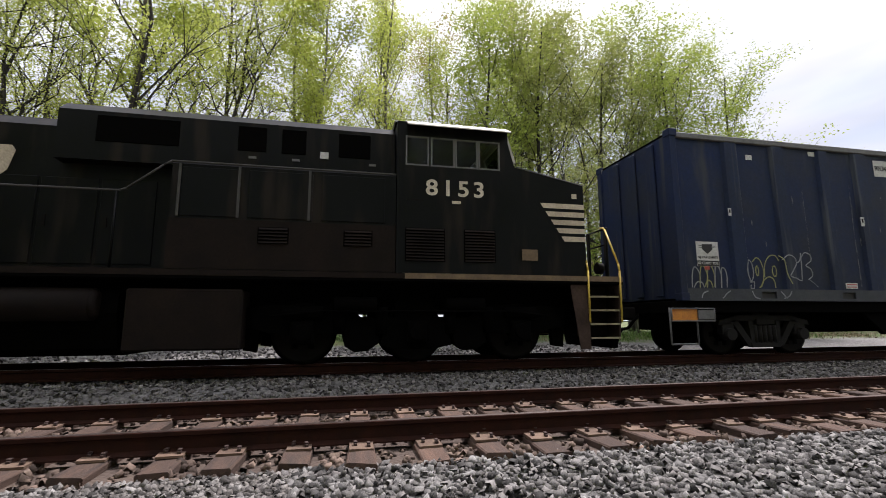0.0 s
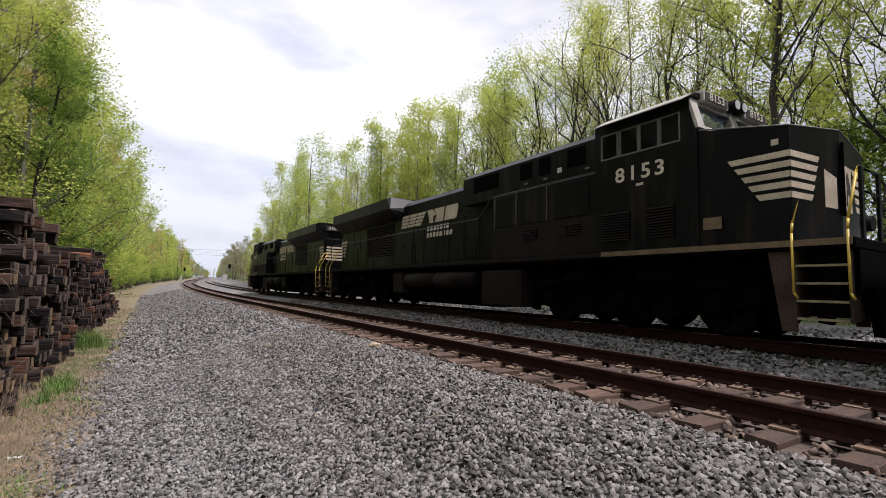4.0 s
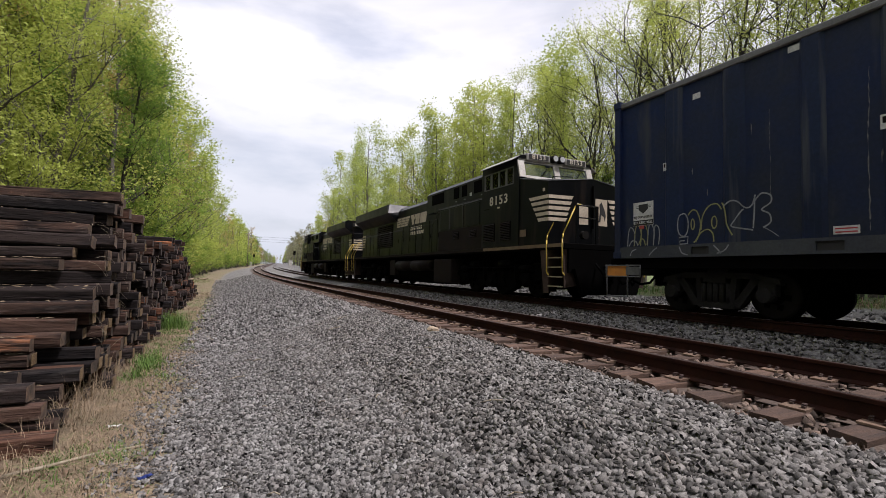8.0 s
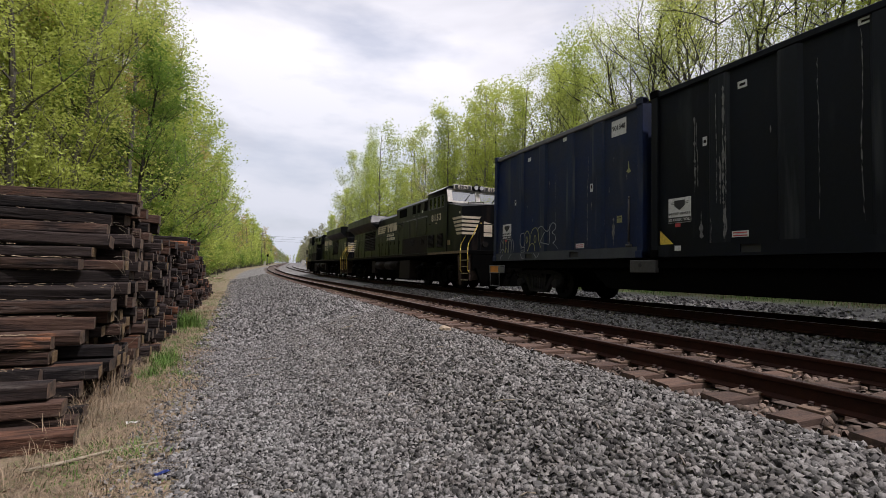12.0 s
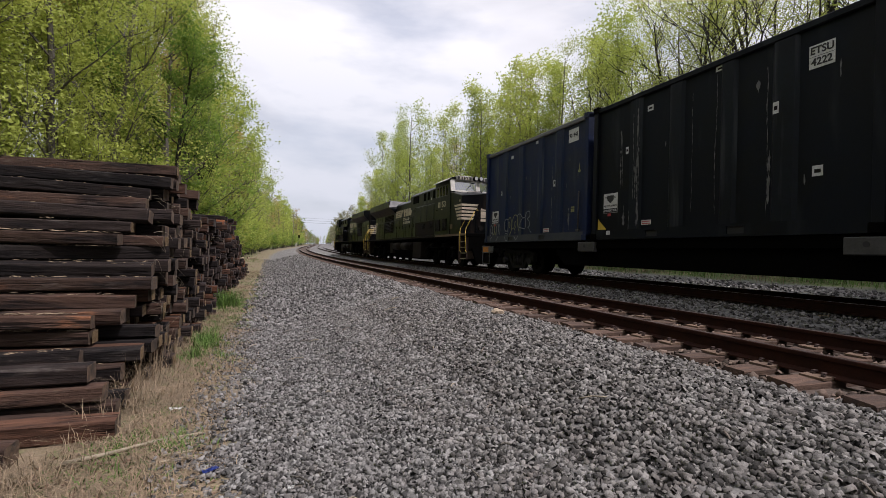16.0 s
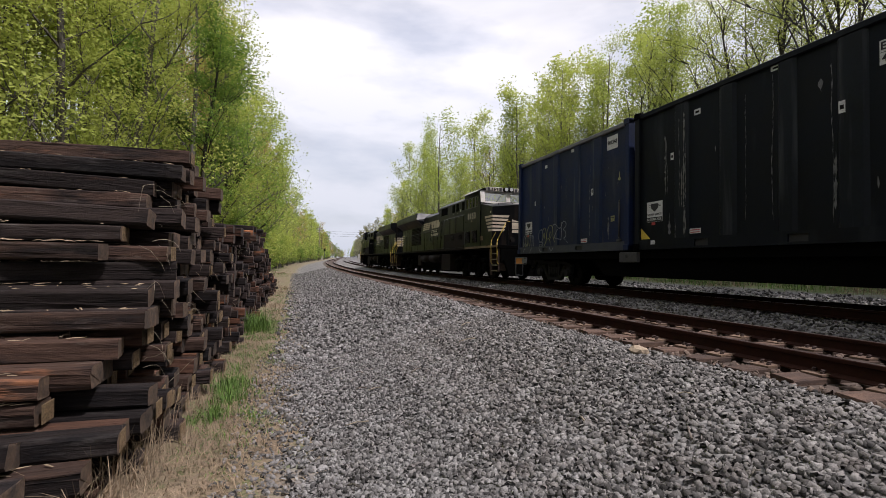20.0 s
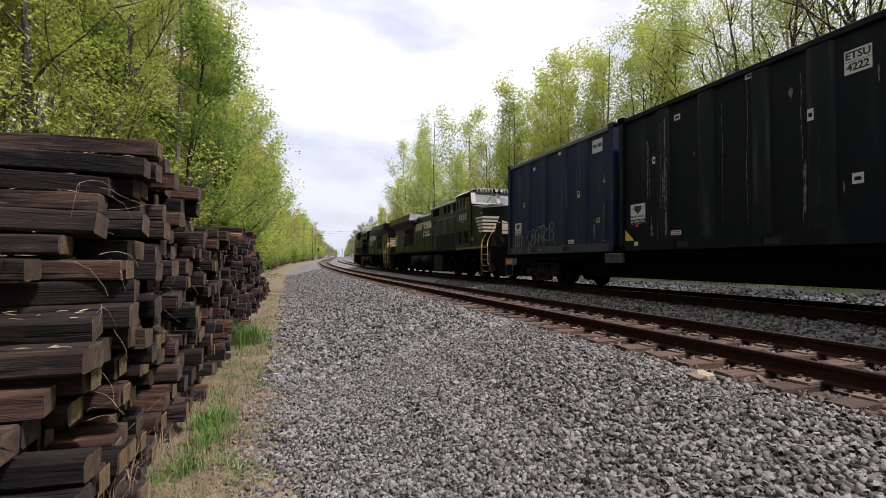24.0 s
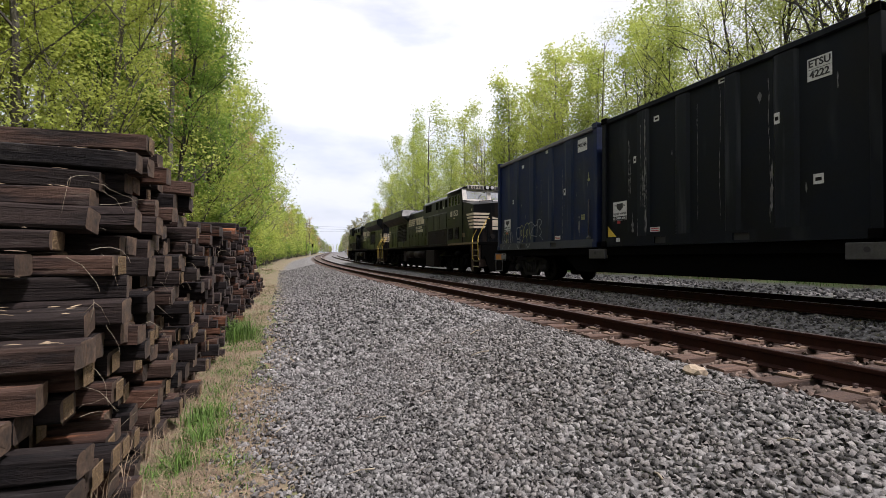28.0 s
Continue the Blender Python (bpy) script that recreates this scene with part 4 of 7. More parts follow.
        part("cab_side", bm, M["loco"], loco, "black cab side wall")
        for a, b in ((1.66, 2.07), (2.08, 2.50), (2.51, 2.95), (2.98, 3.40)):
            bm = bmesh.new()
            for r in ((a, a + 0.028, 3.42, 3.96), (b - 0.028, b, 3.42, 3.96), (a + 0.028, b - 0.028, 3.42, 3.448), (a + 0.028, b - 0.028, 3.935, 3.96)):
                box(bm, s * (HW + 0.012) - 0.022, s * (HW + 0.012) + 0.022, *r)
            w = part("cab_window", bm, M["grey_steel"], loco, "cab side window in a bare metal frame")
            g = boxed("pane", (s * HW - 0.004, s * HW + 0.004, a + 0.02, b - 0.02, 3.44, 3.945), M["glass"], w)
            g.visible_shadow = False
        bm = bmesh.new()
        prism(bm, [(s * (HW - 0.05), 4.24), (s * (HW + 0.24), 4.08), (s * (HW + 0.24), 4.10), (s * (HW - 0.05), 4.27)], "y", 1.5, 3.38)
        part("sunshade", bm, M["silver"], loco, "pale metal sunshade over the cab windows")
        for y0, y1 in ((1.78, 2.36), (2.7, 3.4)):
            louvre(loco, s * (HW + 0.03), s, y0, y1, 1.72, 2.3, 11)
        boxed("builder_plate", (s * (HW + 0.032) - 0.004, s * (HW + 0.032) + 0.004, 0.98, 1.28, 1.78, 1.98), M["gold"], loco, "faded orange plate")
        y_txt = 2.5
        if s < 0:
            m1, m2 = on_side(-HW - 0.033, y_txt, 3.02), on_side(-HW - 0.033, y_txt, 2.8)
        else:
            m1 = Matrix.Translation((HW + 0.033, y_txt, 3.02)) @ pose(0, 0, 0, 90, 0, 90)
            m2 = Matrix.Translation((HW + 0.033, y_txt, 2.8)) @ pose(0, 0, 0, 90, 0, 90)
        for k, digit in enumerate(number):
            lettering("number", digit, 0.40, M["white"], loco, m1 @ Matrix.Translation(((k - 1.5) * 0.288, 0, 0)), bold=0.007, width=1.15, label="off-white road number")
        boxed("initials_bar", (s * (HW + 0.033) - 0.002, s * (HW + 0.033) + 0.002, y_txt - 0.09, y_txt + 0.07, 2.76, 2.81), M["cream"], loco)
        boxed("small_print", (s * (HW + 0.033) - 0.002, s * (HW + 0.033) + 0.002, 3.08, 3.38, 2.78, 2.81), M["gear"], loco)
    boxed("cab_floor", (-HW + 0.03, HW - 0.03, 1.4, 3.5, 2.2, 2.26), M["under"], loco)
    boxed("cab_rear_wall", (-HW + 0.03, HW - 0.03, 3.5, 3.55, 1.52, 4.22), M["loco"], loco)
    for sx in (-0.7, 0.7):
        bm = bmesh.new()
        box(bm, sx - 0.25, sx + 0.25, 2.2, 2.7, 2.26, 2.75, 0.05)
        box(bm, sx - 0.24, sx + 0.24, 2.62, 2.76, 2.75, 3.45, 0.05)
        part("cab_seat", bm, M["under"], loco, "dark cab seat")
    bm = bmesh.new()
    prism(bm, [(-HW - 0.02, 4.2), (-HW + 0.1, 4.28), (-0.7, 4.34), (0.7, 4.34), (HW - 0.1, 4.28), (HW + 0.02, 4.2)], "y", 1.46, 3.58)
    part("cab_roof", bm, M["loco"], loco, "black cab roof")
    bm = bmesh.new()
    box(bm, -0.6, 0.5, 2.3, 3.2, 4.335, 4.46, 0.03)
    part("air_conditioner", bm, M["loco"], loco, "low black roof unit")
    # windshield, number boards and headlights
    bm = bmesh.new()
    slope = lambda x0, x1, z0, z1, off=0.0: [(x, 1.38 + (z - 3.63) * 0.29 - off, z) for x, z in ((x0, z0), (x1, z0), (x1, z1), (x0, z1))]
    for r in ((-HW, -1.2, 3.6, 4.2), (1.2, HW, 3.6, 4.2), (-0.1, 0.1, 3.6, 4.2), (-1.2, -0.1, 4.08, 4.2), (0.1, 1.2, 4.08, 4.2), (-1.2, -0.1, 3.58, 3.66), (0.1, 1.2, 3.58, 3.66)):
        a, b = [bm.verts.new(p) for p in slope(*r, 0.03)], [bm.verts.new(p) for p in slope(*r, -0.04)]
        bm.faces.new(a), bm.faces.new(b[::-1])
        for i in range(4):
            bm.faces.new((a[i], b[i], b[(i + 1) % 4], a[(i + 1) % 4]))
    bmesh.ops.recalc_face_normals(bm, faces=bm.faces)
    part("windshield_frame", bm, M["silver"], loco, "pale windshield surround")
    for r in ((-1.2, -0.1, 3.66, 4.08), (0.1, 1.2, 3.66, 4.08)):
        bm = bmesh.new()
        bm.faces.new([bm.verts.new(p) for p in slope(*r)])
        part("windshield", bm, M["windshield"], loco, "cab windshield reflecting the sky")
        bm = bmesh.new()
        xm = (r[0] + r[1]) / 2
        pipe(bm, [(xm, 1.33, 3.66), (xm + 0.25, 1.40, 3.95)], 0.012)
        part("wiper", bm, M["under"], loco)
    for sx in (-0.72, 0.72):
        nb = boxed("number_board", (sx - 0.42, sx + 0.42, 1.40, 1.62, 4.14, 4.36), M["silver"], loco, "lit number board", 0.015)
        boxed("board_face", (sx - 0.37, sx + 0.37, 1.388, 1.396, 4.17, 4.33), M["ink"], nb)
        lettering("board_number", number, 0.2, M["white"], nb, Matrix.Translation((sx, 1.382, 4.25)) @ pose(0, 0, 0, 90, 0, 0), width=1.3)
    for sx in (-0.13, 0.13):
        bm = bmesh.new()
        cyl(bm, (sx, 1.32, 4.28), (sx, 1.55, 4.28), 0.11, seg=16)
        hl = part("headlight", bm, M["gear"], loco, "round headlight")
        bm = bmesh.new()
        cyl(bm, (sx, 1.315, 4.28), (sx, 1.319, 4.28), 0.09, seg=16)
        part("lens", bm, M["lens"], hl)
    for sx in (-0.75, 0.75):
        bm = bmesh.new()
        cyl(bm, (sx, -0.72, 1.75), (sx, -0.6, 1.75), 0.11, seg=16)
        part("ditch_light", bm, M["gear"], loco, "round ditch light")
    for s in (-1, 1):
        bm = bmesh.new()
        pipe(bm, [(s * 0.34, -0.68, 2.52), (s * 1.0, -0.68, 2.52), (s * 1.0, -0.68, 2.2), (s * 0.34, -0.68, 2.2)], 0.018)
        box(bm, s * 0.34 - 0.05, s * 0.34 + 0.05, -0.70, -0.66, 1.52, 2.54, 0.008)
        box(bm, s * 1.0 - 0.05, s * 1.0 + 0.05, -0.70, -0.66, 1.52, 2.54, 0.008)
        part("end_rail", bm, M["loco"], loco, "black end platform railing with flat posts")
    stairs(loco, -0.68, 1)
    stairs(loco, L + 0.56, -1)
    # wide cabinets behind the cab
    for s in (-1, 1):
        bm = bmesh.new()
        prism(bm, [(s * 0.2, 1.52), (s * HW, 1.52), (s * HW, 3.2), (s * (HW - 0.05), 3.25), (s * 0.2, 3.25)], "y", 3.56, 7.1)
        part("equipment_cabinet", bm, M["loco"], loco, "tall black equipment cabinet beside the hood")
        bm = bmesh.new()
        pipe(bm, [(s * (HW + 0.02), 3.56, 3.23), (s * (HW + 0.02), 7.1, 3.23), (s * (HW + 0.01), 7.22, 3.16), (s * 1.40, 7.72, 2.76), (s * 1.40, 7.82, 2.72)], 0.017)
        part("grab_rail", bm, M["bolster"], loco, "thin steel grab rail")
        for yy in (6.98, 6.1, 5.0):
            boxed("cabinet_post", (s * (HW + 0.012) - 0.012, s * (HW + 0.012) + 0.012, yy - 0.02, yy + 0.02, 2.35, 3.2), M["bolster"], loco)
        for a, b in ((3.75, 4.8), (4.95, 5.95), (6.1, 6.95)):
            boxed("cabinet_door", (s * (HW + 0.008) - 0.01, s * (HW + 0.008) + 0.01, a, b, 2.36, 3.15), M["loco"], loco, "flush black cabinet door", 0.006)
        for y0 in (3.95, 5.3):
            louvre(loco, s * HW, s, y0, y0 + 0.48, 1.95, 2.22, 5)
        bm = bmesh.new()
        box(bm, s * (HW + 0.004) - 0.006, s * (HW + 0.004) + 0.006, 3.56, 7.1, 1.53, 2.32)
        part("dirt_panel", bm, M["loco_dirt"], loco, "lower panel brown with road dirt")
    # long hood
    bm = bmesh.new()
    prism(bm, [(-0.95, 1.52), (-0.95, 3.85), (-0.8, 4.02), (0.8, 4.02), (0.95, 3.85), (0.95, 1.52)], "y", 7.1, 13.4)
    part("long_hood", bm, M["loco"], loco, "black engine hood")
    bm = bmesh.new()
    prism(bm, [(-1.22, 3.24), (-1.22, 4.05), (-1.02, 4.22), (1.02, 4.22), (1.22, 4.05), (1.22, 3.24)], "y", 3.56, 8.85)
    part("upper_hood", bm, M["loco"], loco, "raised black blower housing")
    for s in (-1, 1):
        for a, b in ((4.0, 4.55), (5.1, 5.5), (5.75, 6.2), (7.1, 8.3)):
            boxed("vent_opening", (s * 1.225 - 0.008, s * 1.225 + 0.008, a, b, 3.55, 3.98), M["under"], loco, "dark screened vent", 0.004)
        for a in (3.9, 5.2, 5.9):
            boxed("latch", (s * 1.23 - 0.01, s * 1.23 + 0.01, a, a + 0.12, 3.42, 3.46), M["grey_steel"], loco)
        boxed("label_plate", (s * 1.23 - 0.006, s * 1.23 + 0.006, 4.72, 4.86, 3.5, 3.62), M["sticker"], loco, "small white notice")
        for k in range(7):
            a = 7.45 + 0.85 * k
            d = boxed("hood_door", (s * 0.958 - 0.012, s * 0.958 + 0.012, a, a + 0.8, 1.62, 3.0), M["loco"], loco, "hood access door", 0.006)
            boxed("handle", (s * 0.975 - 0.012, s * 0.975 + 0.012, a + 0.68, a + 0.72, 2.2, 2.38), M["gear"], d)
        # logo: plain shapes in cream
        xa, xb = min(s * 0.955, s * 0.962), max(s * 0.955, s * 0.962)
        for i in range(4):
            z = 3.47 - 0.125 * i
            for a, b in ((11.62 + 0.10 * i, 12.2 + 0.07 * i), (12.24 + 0.07 * i, 12.84 + 0.05 * i), (12.88 + 0.05 * i, 13.46 + 0.03 * i)):
                bm = bmesh.new()
                prism(bm, [(a, z), (b, z), (b + 0.03, z - 0.098), (a + 0.07, z - 0.098)], "x", xa, xb)
                part("emblem_bar", bm, M["cream"], loco, "cream bar of the emblem")
        for outline in ([(11.52, 3.48), (11.14, 3.48), (10.92, 3.28), (11.10, 3.22), (11.10, 3.0), (11.34, 3.0), (11.42, 3.26)],
                        [(11.04, 3.48), (10.34, 3.48), (10.44, 3.0), (11.0, 3.0), (10.86, 3.24)],
                        [(10.26, 3.48), (9.56, 3.48), (9.50, 3.40), (9.58, 3.08), (9.66, 3.0), (10.36, 3.0)]):
            bm = bmesh.new()
            prism(bm, outline, "x", xa, xb)
            part("emblem_block", bm, M["cream"], loco, "cream block of the emblem")
        for z, cells in ((2.80, (0.22, 0.24, 0.22, 0.2, 0.24, 0.18, 0.22)), (2.57, (0.2, 0.23, 0.23, 0.2, 0.23, 0.2, 0.22, 0.22))):
            y = 11.5
            for w in cells:
                bm = bmesh.new()
                prism(bm, [(y, z - 0.08), (y - w + 0.075, z - 0.08), (y - w + 0.035, z + 0.08), (y - 0.04, z + 0.08)], "x", min(s * 0.970, s * 0.976), max(s * 0.970, s * 0.976))
                part("lettering_bar", bm, M["white"], loco)
                y -= w
        # walkway railing
        bm = bmesh.new()
        pipe(bm, [(s * 1.40, 7.8, 2.72), (s * 1.40, L, 2.72)], 0.018)
        part("railing", bm, M["bolster"], loco, "long walkway handrail")
        for k in range(8):
            yy = 7.85 + k * (L - 7.95) / 7
            bm = bmesh.new()
            cyl(bm, (s * 1.40, yy, 1.5), (s * 1.40, yy, 2.72), 0.017, seg=6)
            part("stanchion", bm, M["loco"], loco)
    # radiator section with overhanging wings
    bm = bmesh.new()
    prism(bm, [(-0.95, 1.52), (-0.95, 3.5), (0.95, 3.5), (0.95, 1.52)], "y", 13.4, 20.3)
    part("radiator_hood", bm, M["loco"], loco, "black radiator end of the hood")
    bm = bmesh.new()
    prof = [(-0.95, 3.35), (-1.48, 3.78), (-1.48, 4.22), (-1.3, 4.3), (1.3, 4.3), (1.48, 4.22), (1.48, 3.78), (0.95, 3.35)]
    lo = [bm.verts.new((x, 13.9 if z > 4 else 13.55, z)) for x, z in prof]
    hi = [bm.verts.new((x, 20.35, z)) for x, z in prof]
    bm.faces.new(lo), bm.faces.new(hi[::-1])
    for i in range(8):
        bm.faces.new((lo[i], hi[i], hi[(i + 1) % 8], lo[(i + 1) % 8]))
    bmesh.ops.recalc_face_normals(bm, faces=bm.faces)
    part("radiator_wing", bm, M["loco"], loco, "wide overhanging radiator housing")
    for s in (-1, 1):
        louvre(loco, s * 0.95, s, 14.2, 16.9, 2.0, 3.3, 12)
        for k in range(4):
            boxed("hood_door", (s * 0.958 - 0.012, s * 0.958 + 0.012, 17.0 + 0.8 * k, 17.75 + 0.8 * k, 1.62, 3.3), M["loco"], loco, "hood access door", 0.006)
        for i in range(5):
            z = 2.95 - 0.17 * i
            boxed("stripe", (s * 0.973 - 0.004, s * 0.973 + 0.004, 19.5 + 0.08 * i, 20.28, z - 0.1, z), M["cream"], loco, "cream rear stripe")
    bm = bmesh.new()
    box(bm, -0.85, 0.85, 20.3, 20.42, 1.52, 3.4, 0.02)
    part("hood_end", bm, M["loco"], loco)
    for i in range(5):
        boxed("stripe", (-0.84, 0.84, 20.422, 20.43, 2.85 - 0.17 * i, 2.95 - 0.17 * i), M["cream"], loco, "cream rear stripe")
    for sx in (-0.5, 0.5):
        nb = boxed("number_board", (sx - 0.42, sx + 0.42, 20.36, 20.5, 3.85, 4.12), M["ink"], loco, "rear number board", 0.015)
        lettering("board_number", number, 0.24, M["white"], nb, Matrix.Translation((sx, 20.506, 3.985)) @ pose(0, 0, 0, 90, 0, 180), width=1.3)
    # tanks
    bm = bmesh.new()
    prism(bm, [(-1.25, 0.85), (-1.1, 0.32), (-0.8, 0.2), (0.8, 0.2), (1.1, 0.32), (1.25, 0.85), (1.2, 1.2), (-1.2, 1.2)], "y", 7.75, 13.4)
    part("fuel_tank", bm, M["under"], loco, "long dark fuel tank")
    for s in (-1, 1):
        boxed("battery_box", (min(s * 0.7, s * 1.4), max(s * 0.7, s * 1.4), 5.95, 7.6, 0.28, 1.22), M["loco_dirt"], loco, "boxy locker under the frame", 0.03)
        for y0, y1 in ((8.05, 10.1), (10.3, 12.2)):
            bm = bmesh.new()
            cyl(bm, (s * 1.25, y0, 0.98), (s * 1.25, y1, 0.98), 0.25, seg=18)
            cyl(bm, (s * 1.25, y0 - 0.07, 0.98), (s * 1.25, y0, 0.98), 0.16, 0.25, seg=18)
            cyl(bm, (s * 1.25, y1, 0.98), (s * 1.25, y1 + 0.07, 0.98), 0.25, 0.16, seg=18)
            part("air_reservoir", bm, M["loco_dirt"], loco, "dusty cylindrical air tank")
        boxed("filter_box", (min(s * 0.9, s * 1.38), max(s * 0.9, s * 1.38), 12.5, 13.3, 0.5, 1.25), M["loco_dirt"], loco, "small locker", 0.02)
    # roof details
    bm = bmesh.new()
    cyl(bm, (0, 10.6, 4.02), (0, 10.6, 4.2), 0.35, 0.3, seg=16)
    part("exhaust_stack", bm, M["under"], loco)
    bm = bmesh.new()
    for k in range(3):
        cyl(bm, (-0.2 + 0.2 * k, 3.05, 4.46), (-0.2 + 0.2 * k, 3.5, 4.46), 0.05, 0.08, seg=10)
    box(bm, -0.3, 0.3, 3.2, 3.3, 4.22, 4.44)
    part("horn", bm, M["gear"], loco, "triple horn on the roof")
    wheels = six_wheel_truck(loco, 3.15) + six_wheel_truck(loco, 17.3)
    return loco, wheels


engine_b, wheels_b = locomotive("8153", "black diesel locomotive with cream nose stripes beside the siding", "engines of the train")
engine_a, wheels_a = locomotive("8167", "leading black diesel locomotive coupled back to back", "engines of the train")


def container(skin, label, seed):
    """An open-topped waste container with wide flat ribs; local y runs 0 to -6.4, its foot at z 0."""
    c = thing("container", label, "container", "containers on the flat car")
    W, LN, H, rng = 1.27, 6.42, 3.47, random.Random(seed)
    for s in (-1, 1):
        bm = bmesh.new()
        box(bm, s * W - 0.03, s * W + 0.03, -LN + 0.16, -0.16, 0.24, H - 0.12)
        part("side_panel", bm, skin, c)
        for a, b in ((1.28, 1.7), (2.5, 2.9), (3.75, 4.1), (4.75, 5.2)):
            bm = bmesh.new()
            prism(bm, [(s * (W + 0.03), -a), (s * (W + 0.085), -a - 0.06), (s * (W + 0.085), -b + 0.06), (s * (W + 0.03), -b)], "z", 0.24, H - 0.13)
            part("rib", bm, M["rib_blue"] if seed != 2 else M["rib_black"], c, "wide flat pressed rib, rubbed and dusty")
        bm = bmesh.new()
        box(bm, s * W - 0.09, s * W + 0.09, -LN + 0.02, -0.02, H - 0.12, H, 0.015)
        part("top_rail", bm, M["grey_steel"] if seed == 1 else skin, c, "worn top rail")
        bm = bmesh.new()
        y = -0.02
        for a, b in ((1.9, 2.26), (3.96, 4.32), (LN - 0.02, LN - 0.02)):
            box(bm, s * W - 0.095, s * W + 0.095, -a, y, 0.0, 0.24)
            if b > a:
                box(bm, s * W - 0.095, s * W + 0.095, -b, -a, 0.0, 0.05)
                box(bm, s * W - 0.095, s * W + 0.095, -b, -a, 0.19, 0.24)
                # solid black filling paints the dark inside of the pocket
                box(bm, s * W - 0.06, s * W + 0.06, -b, -a, 0.05, 0.19, mi=1)
            y = -b
        part("bottom_rail", bm, (M["dusty_rail"] if seed == 1 else skin, M["ink"]), c, "bottom rail with fork pockets")
    for yy in (0.0, -LN):
        for s in (-1, 1):
            bm = bmesh.new()
            box(bm, s * (W + 0.02) - 0.09, s * (W + 0.02) + 0.09, yy - 0.16 if yy == 0 else yy, yy if yy == 0 else yy + 0.16, 0.0, H + 0.03, 0.012)
            part("corner_post", bm, skin, c)
            for z in (0.0, H - 0.1):
                boxed("corner_casting", (s * (W + 0.03) - 0.1, s * (W + 0.03) + 0.1, min(yy, yy - 0.19 if yy == 0 else yy + 0.19) - (0.0 if yy else -0.012), max(yy, yy - 0.19 if yy == 0 else yy + 0.19) + 0.012 * (1 if yy == 0 else 0), z - 0.004, z + 0.15), M["under"] if seed != 1 else skin, c, "corner casting", 0.01)
        bm = bmesh.new()
        box(bm, -W + 0.05, W - 0.05, yy - 0.09 if yy == 0 else yy + 0.03, yy - 0.03 if yy == 0 else yy + 0.09, 0.05, H - 0.05)
        part("end_panel", bm, skin, c)
        for xx in (-0.75, -0.1, 0.55):
            bm = bmesh.new()
            box(bm, xx - 0.11, xx + 0.11, yy - 0.03 if yy == 0 else yy - 0.02, yy + 0.02 if yy == 0 else yy + 0.03, 0.1, H - 0.1, 0.02)
            part("end_rib", bm, skin, c)
    boxed("floor_panel", (-W + 0.05, W - 0.05, -LN + 0.1, -0.1, 0.05, 0.12), M["under"], c)
    boxed("lid", (-W + 0.02, W - 0.02, -LN + 0.05, -0.05, H - 0.06, H + 0.015), M["under"], c, "dark tarpaulin cover", 0.01)
    return c


boxes = [container(M["box_blue"], "navy blue steel waste container with graffiti on a flat car", 1),
         container(M["box_black"], "black steel waste container with scraped sides on a flat car", 2),
         container(M["box_blue"], "navy blue steel waste container at the rear of the flat car", 3)]


def decal(c, y0, y1, z0, z1, material, label="", name="sticker", lift=0.0):
    """A thin label on the near side of a container; it sits on a rib where one is behind it."""
    mid = -(y0 + y1) / 2
    x = -1.304 - (0.054 if any(a < mid < b for a, b in ((1.28, 1.7), (2.5, 2.9), (3.75, 4.1), (4.75, 5.2))) else 0.0) - lift
    if z1 < 0.24:
        x = -1.369 - lift
    return boxed(name, (x - 0.003, x, min(y0, y1), max(y0, y1), z0, z1), material, c, label), x - 0.003


def sign_board(c, y, z):
    """A white board with a dark shield over two lines of print; y and z are its upper front corner."""
    b, x = decal(c, y, y - 0.52, z - 0.50, z, M["sticker"], "white board with a shield emblem and print", "sign")
    bm = bmesh.new()
    prism(bm, [(y - 0.14, z - 0.05), (y - 0.38, z - 0.05), (y - 0.38, z - 0.16), (y - 0.26, z - 0.25), (y - 0.14, z - 0.16)], "x", x - 0.002, x)
    part("shield", bm, M["ink"], b, "dark shield emblem")
    for k in (0.08, 0.115):
        boxed("emblem_bar", (x - 0.0025, x, y - 0.46, y - 0.06, z - k - 0.012, z - k), M["ink"], b)
    lettering("print", "NJ DEP #18571", 0.075, M["ink"], b, on_side(x - 0.002, y - 0.26, z - 0.32))
    boxed("band", (x - 0.002, x, y - 0.515, y - 0.005, z - 0.495, z - 0.385), M["ink"], b)
    lettering("print", "62 CUBIC YDS.", 0.075, M["sticker"], b, on_side(x - 0.006, y - 0.26, z - 0.44))


def ribbon(bm, pts, widths, x, lift=0.003):
    """A flat connected strip along points of (y, z) on the near side."""
    n, prev = len(pts), None
    for i in range(n):
        a, b = Vector(pts[max(0, i - 1)]), Vector(pts[min(n - 1, i + 1)])
        d = (b - a).normalized() if (b - a).length > 1e-6 else Vector((0, 1))
        o = Vector((-d.y, d.x)) * widths[i]
        p = Vector(pts[i])
        at = (x[i] if isinstance(x, list) else x) - lift
        cur = [bm.verts.new((at, *(p + o))), bm.verts.new((at, *(p - o)))]
        if prev:
            bm.faces.new((prev[0], prev[1], cur[1], cur[0]))
        prev = cur


def on_rib(y):
    """How far the near side stands out at a place along it."""
    for a, b in ((1.28, 1.7), (2.5, 2.9), (3.75, 4.1), (4.75, 5.2)):
        if a - 0.01 < -y < b + 0.01:
            return 0.055 * min(1, (-y - a + 0.012) / 0.06, (b + 0.012 + y) / 0.06)
    return 0.0


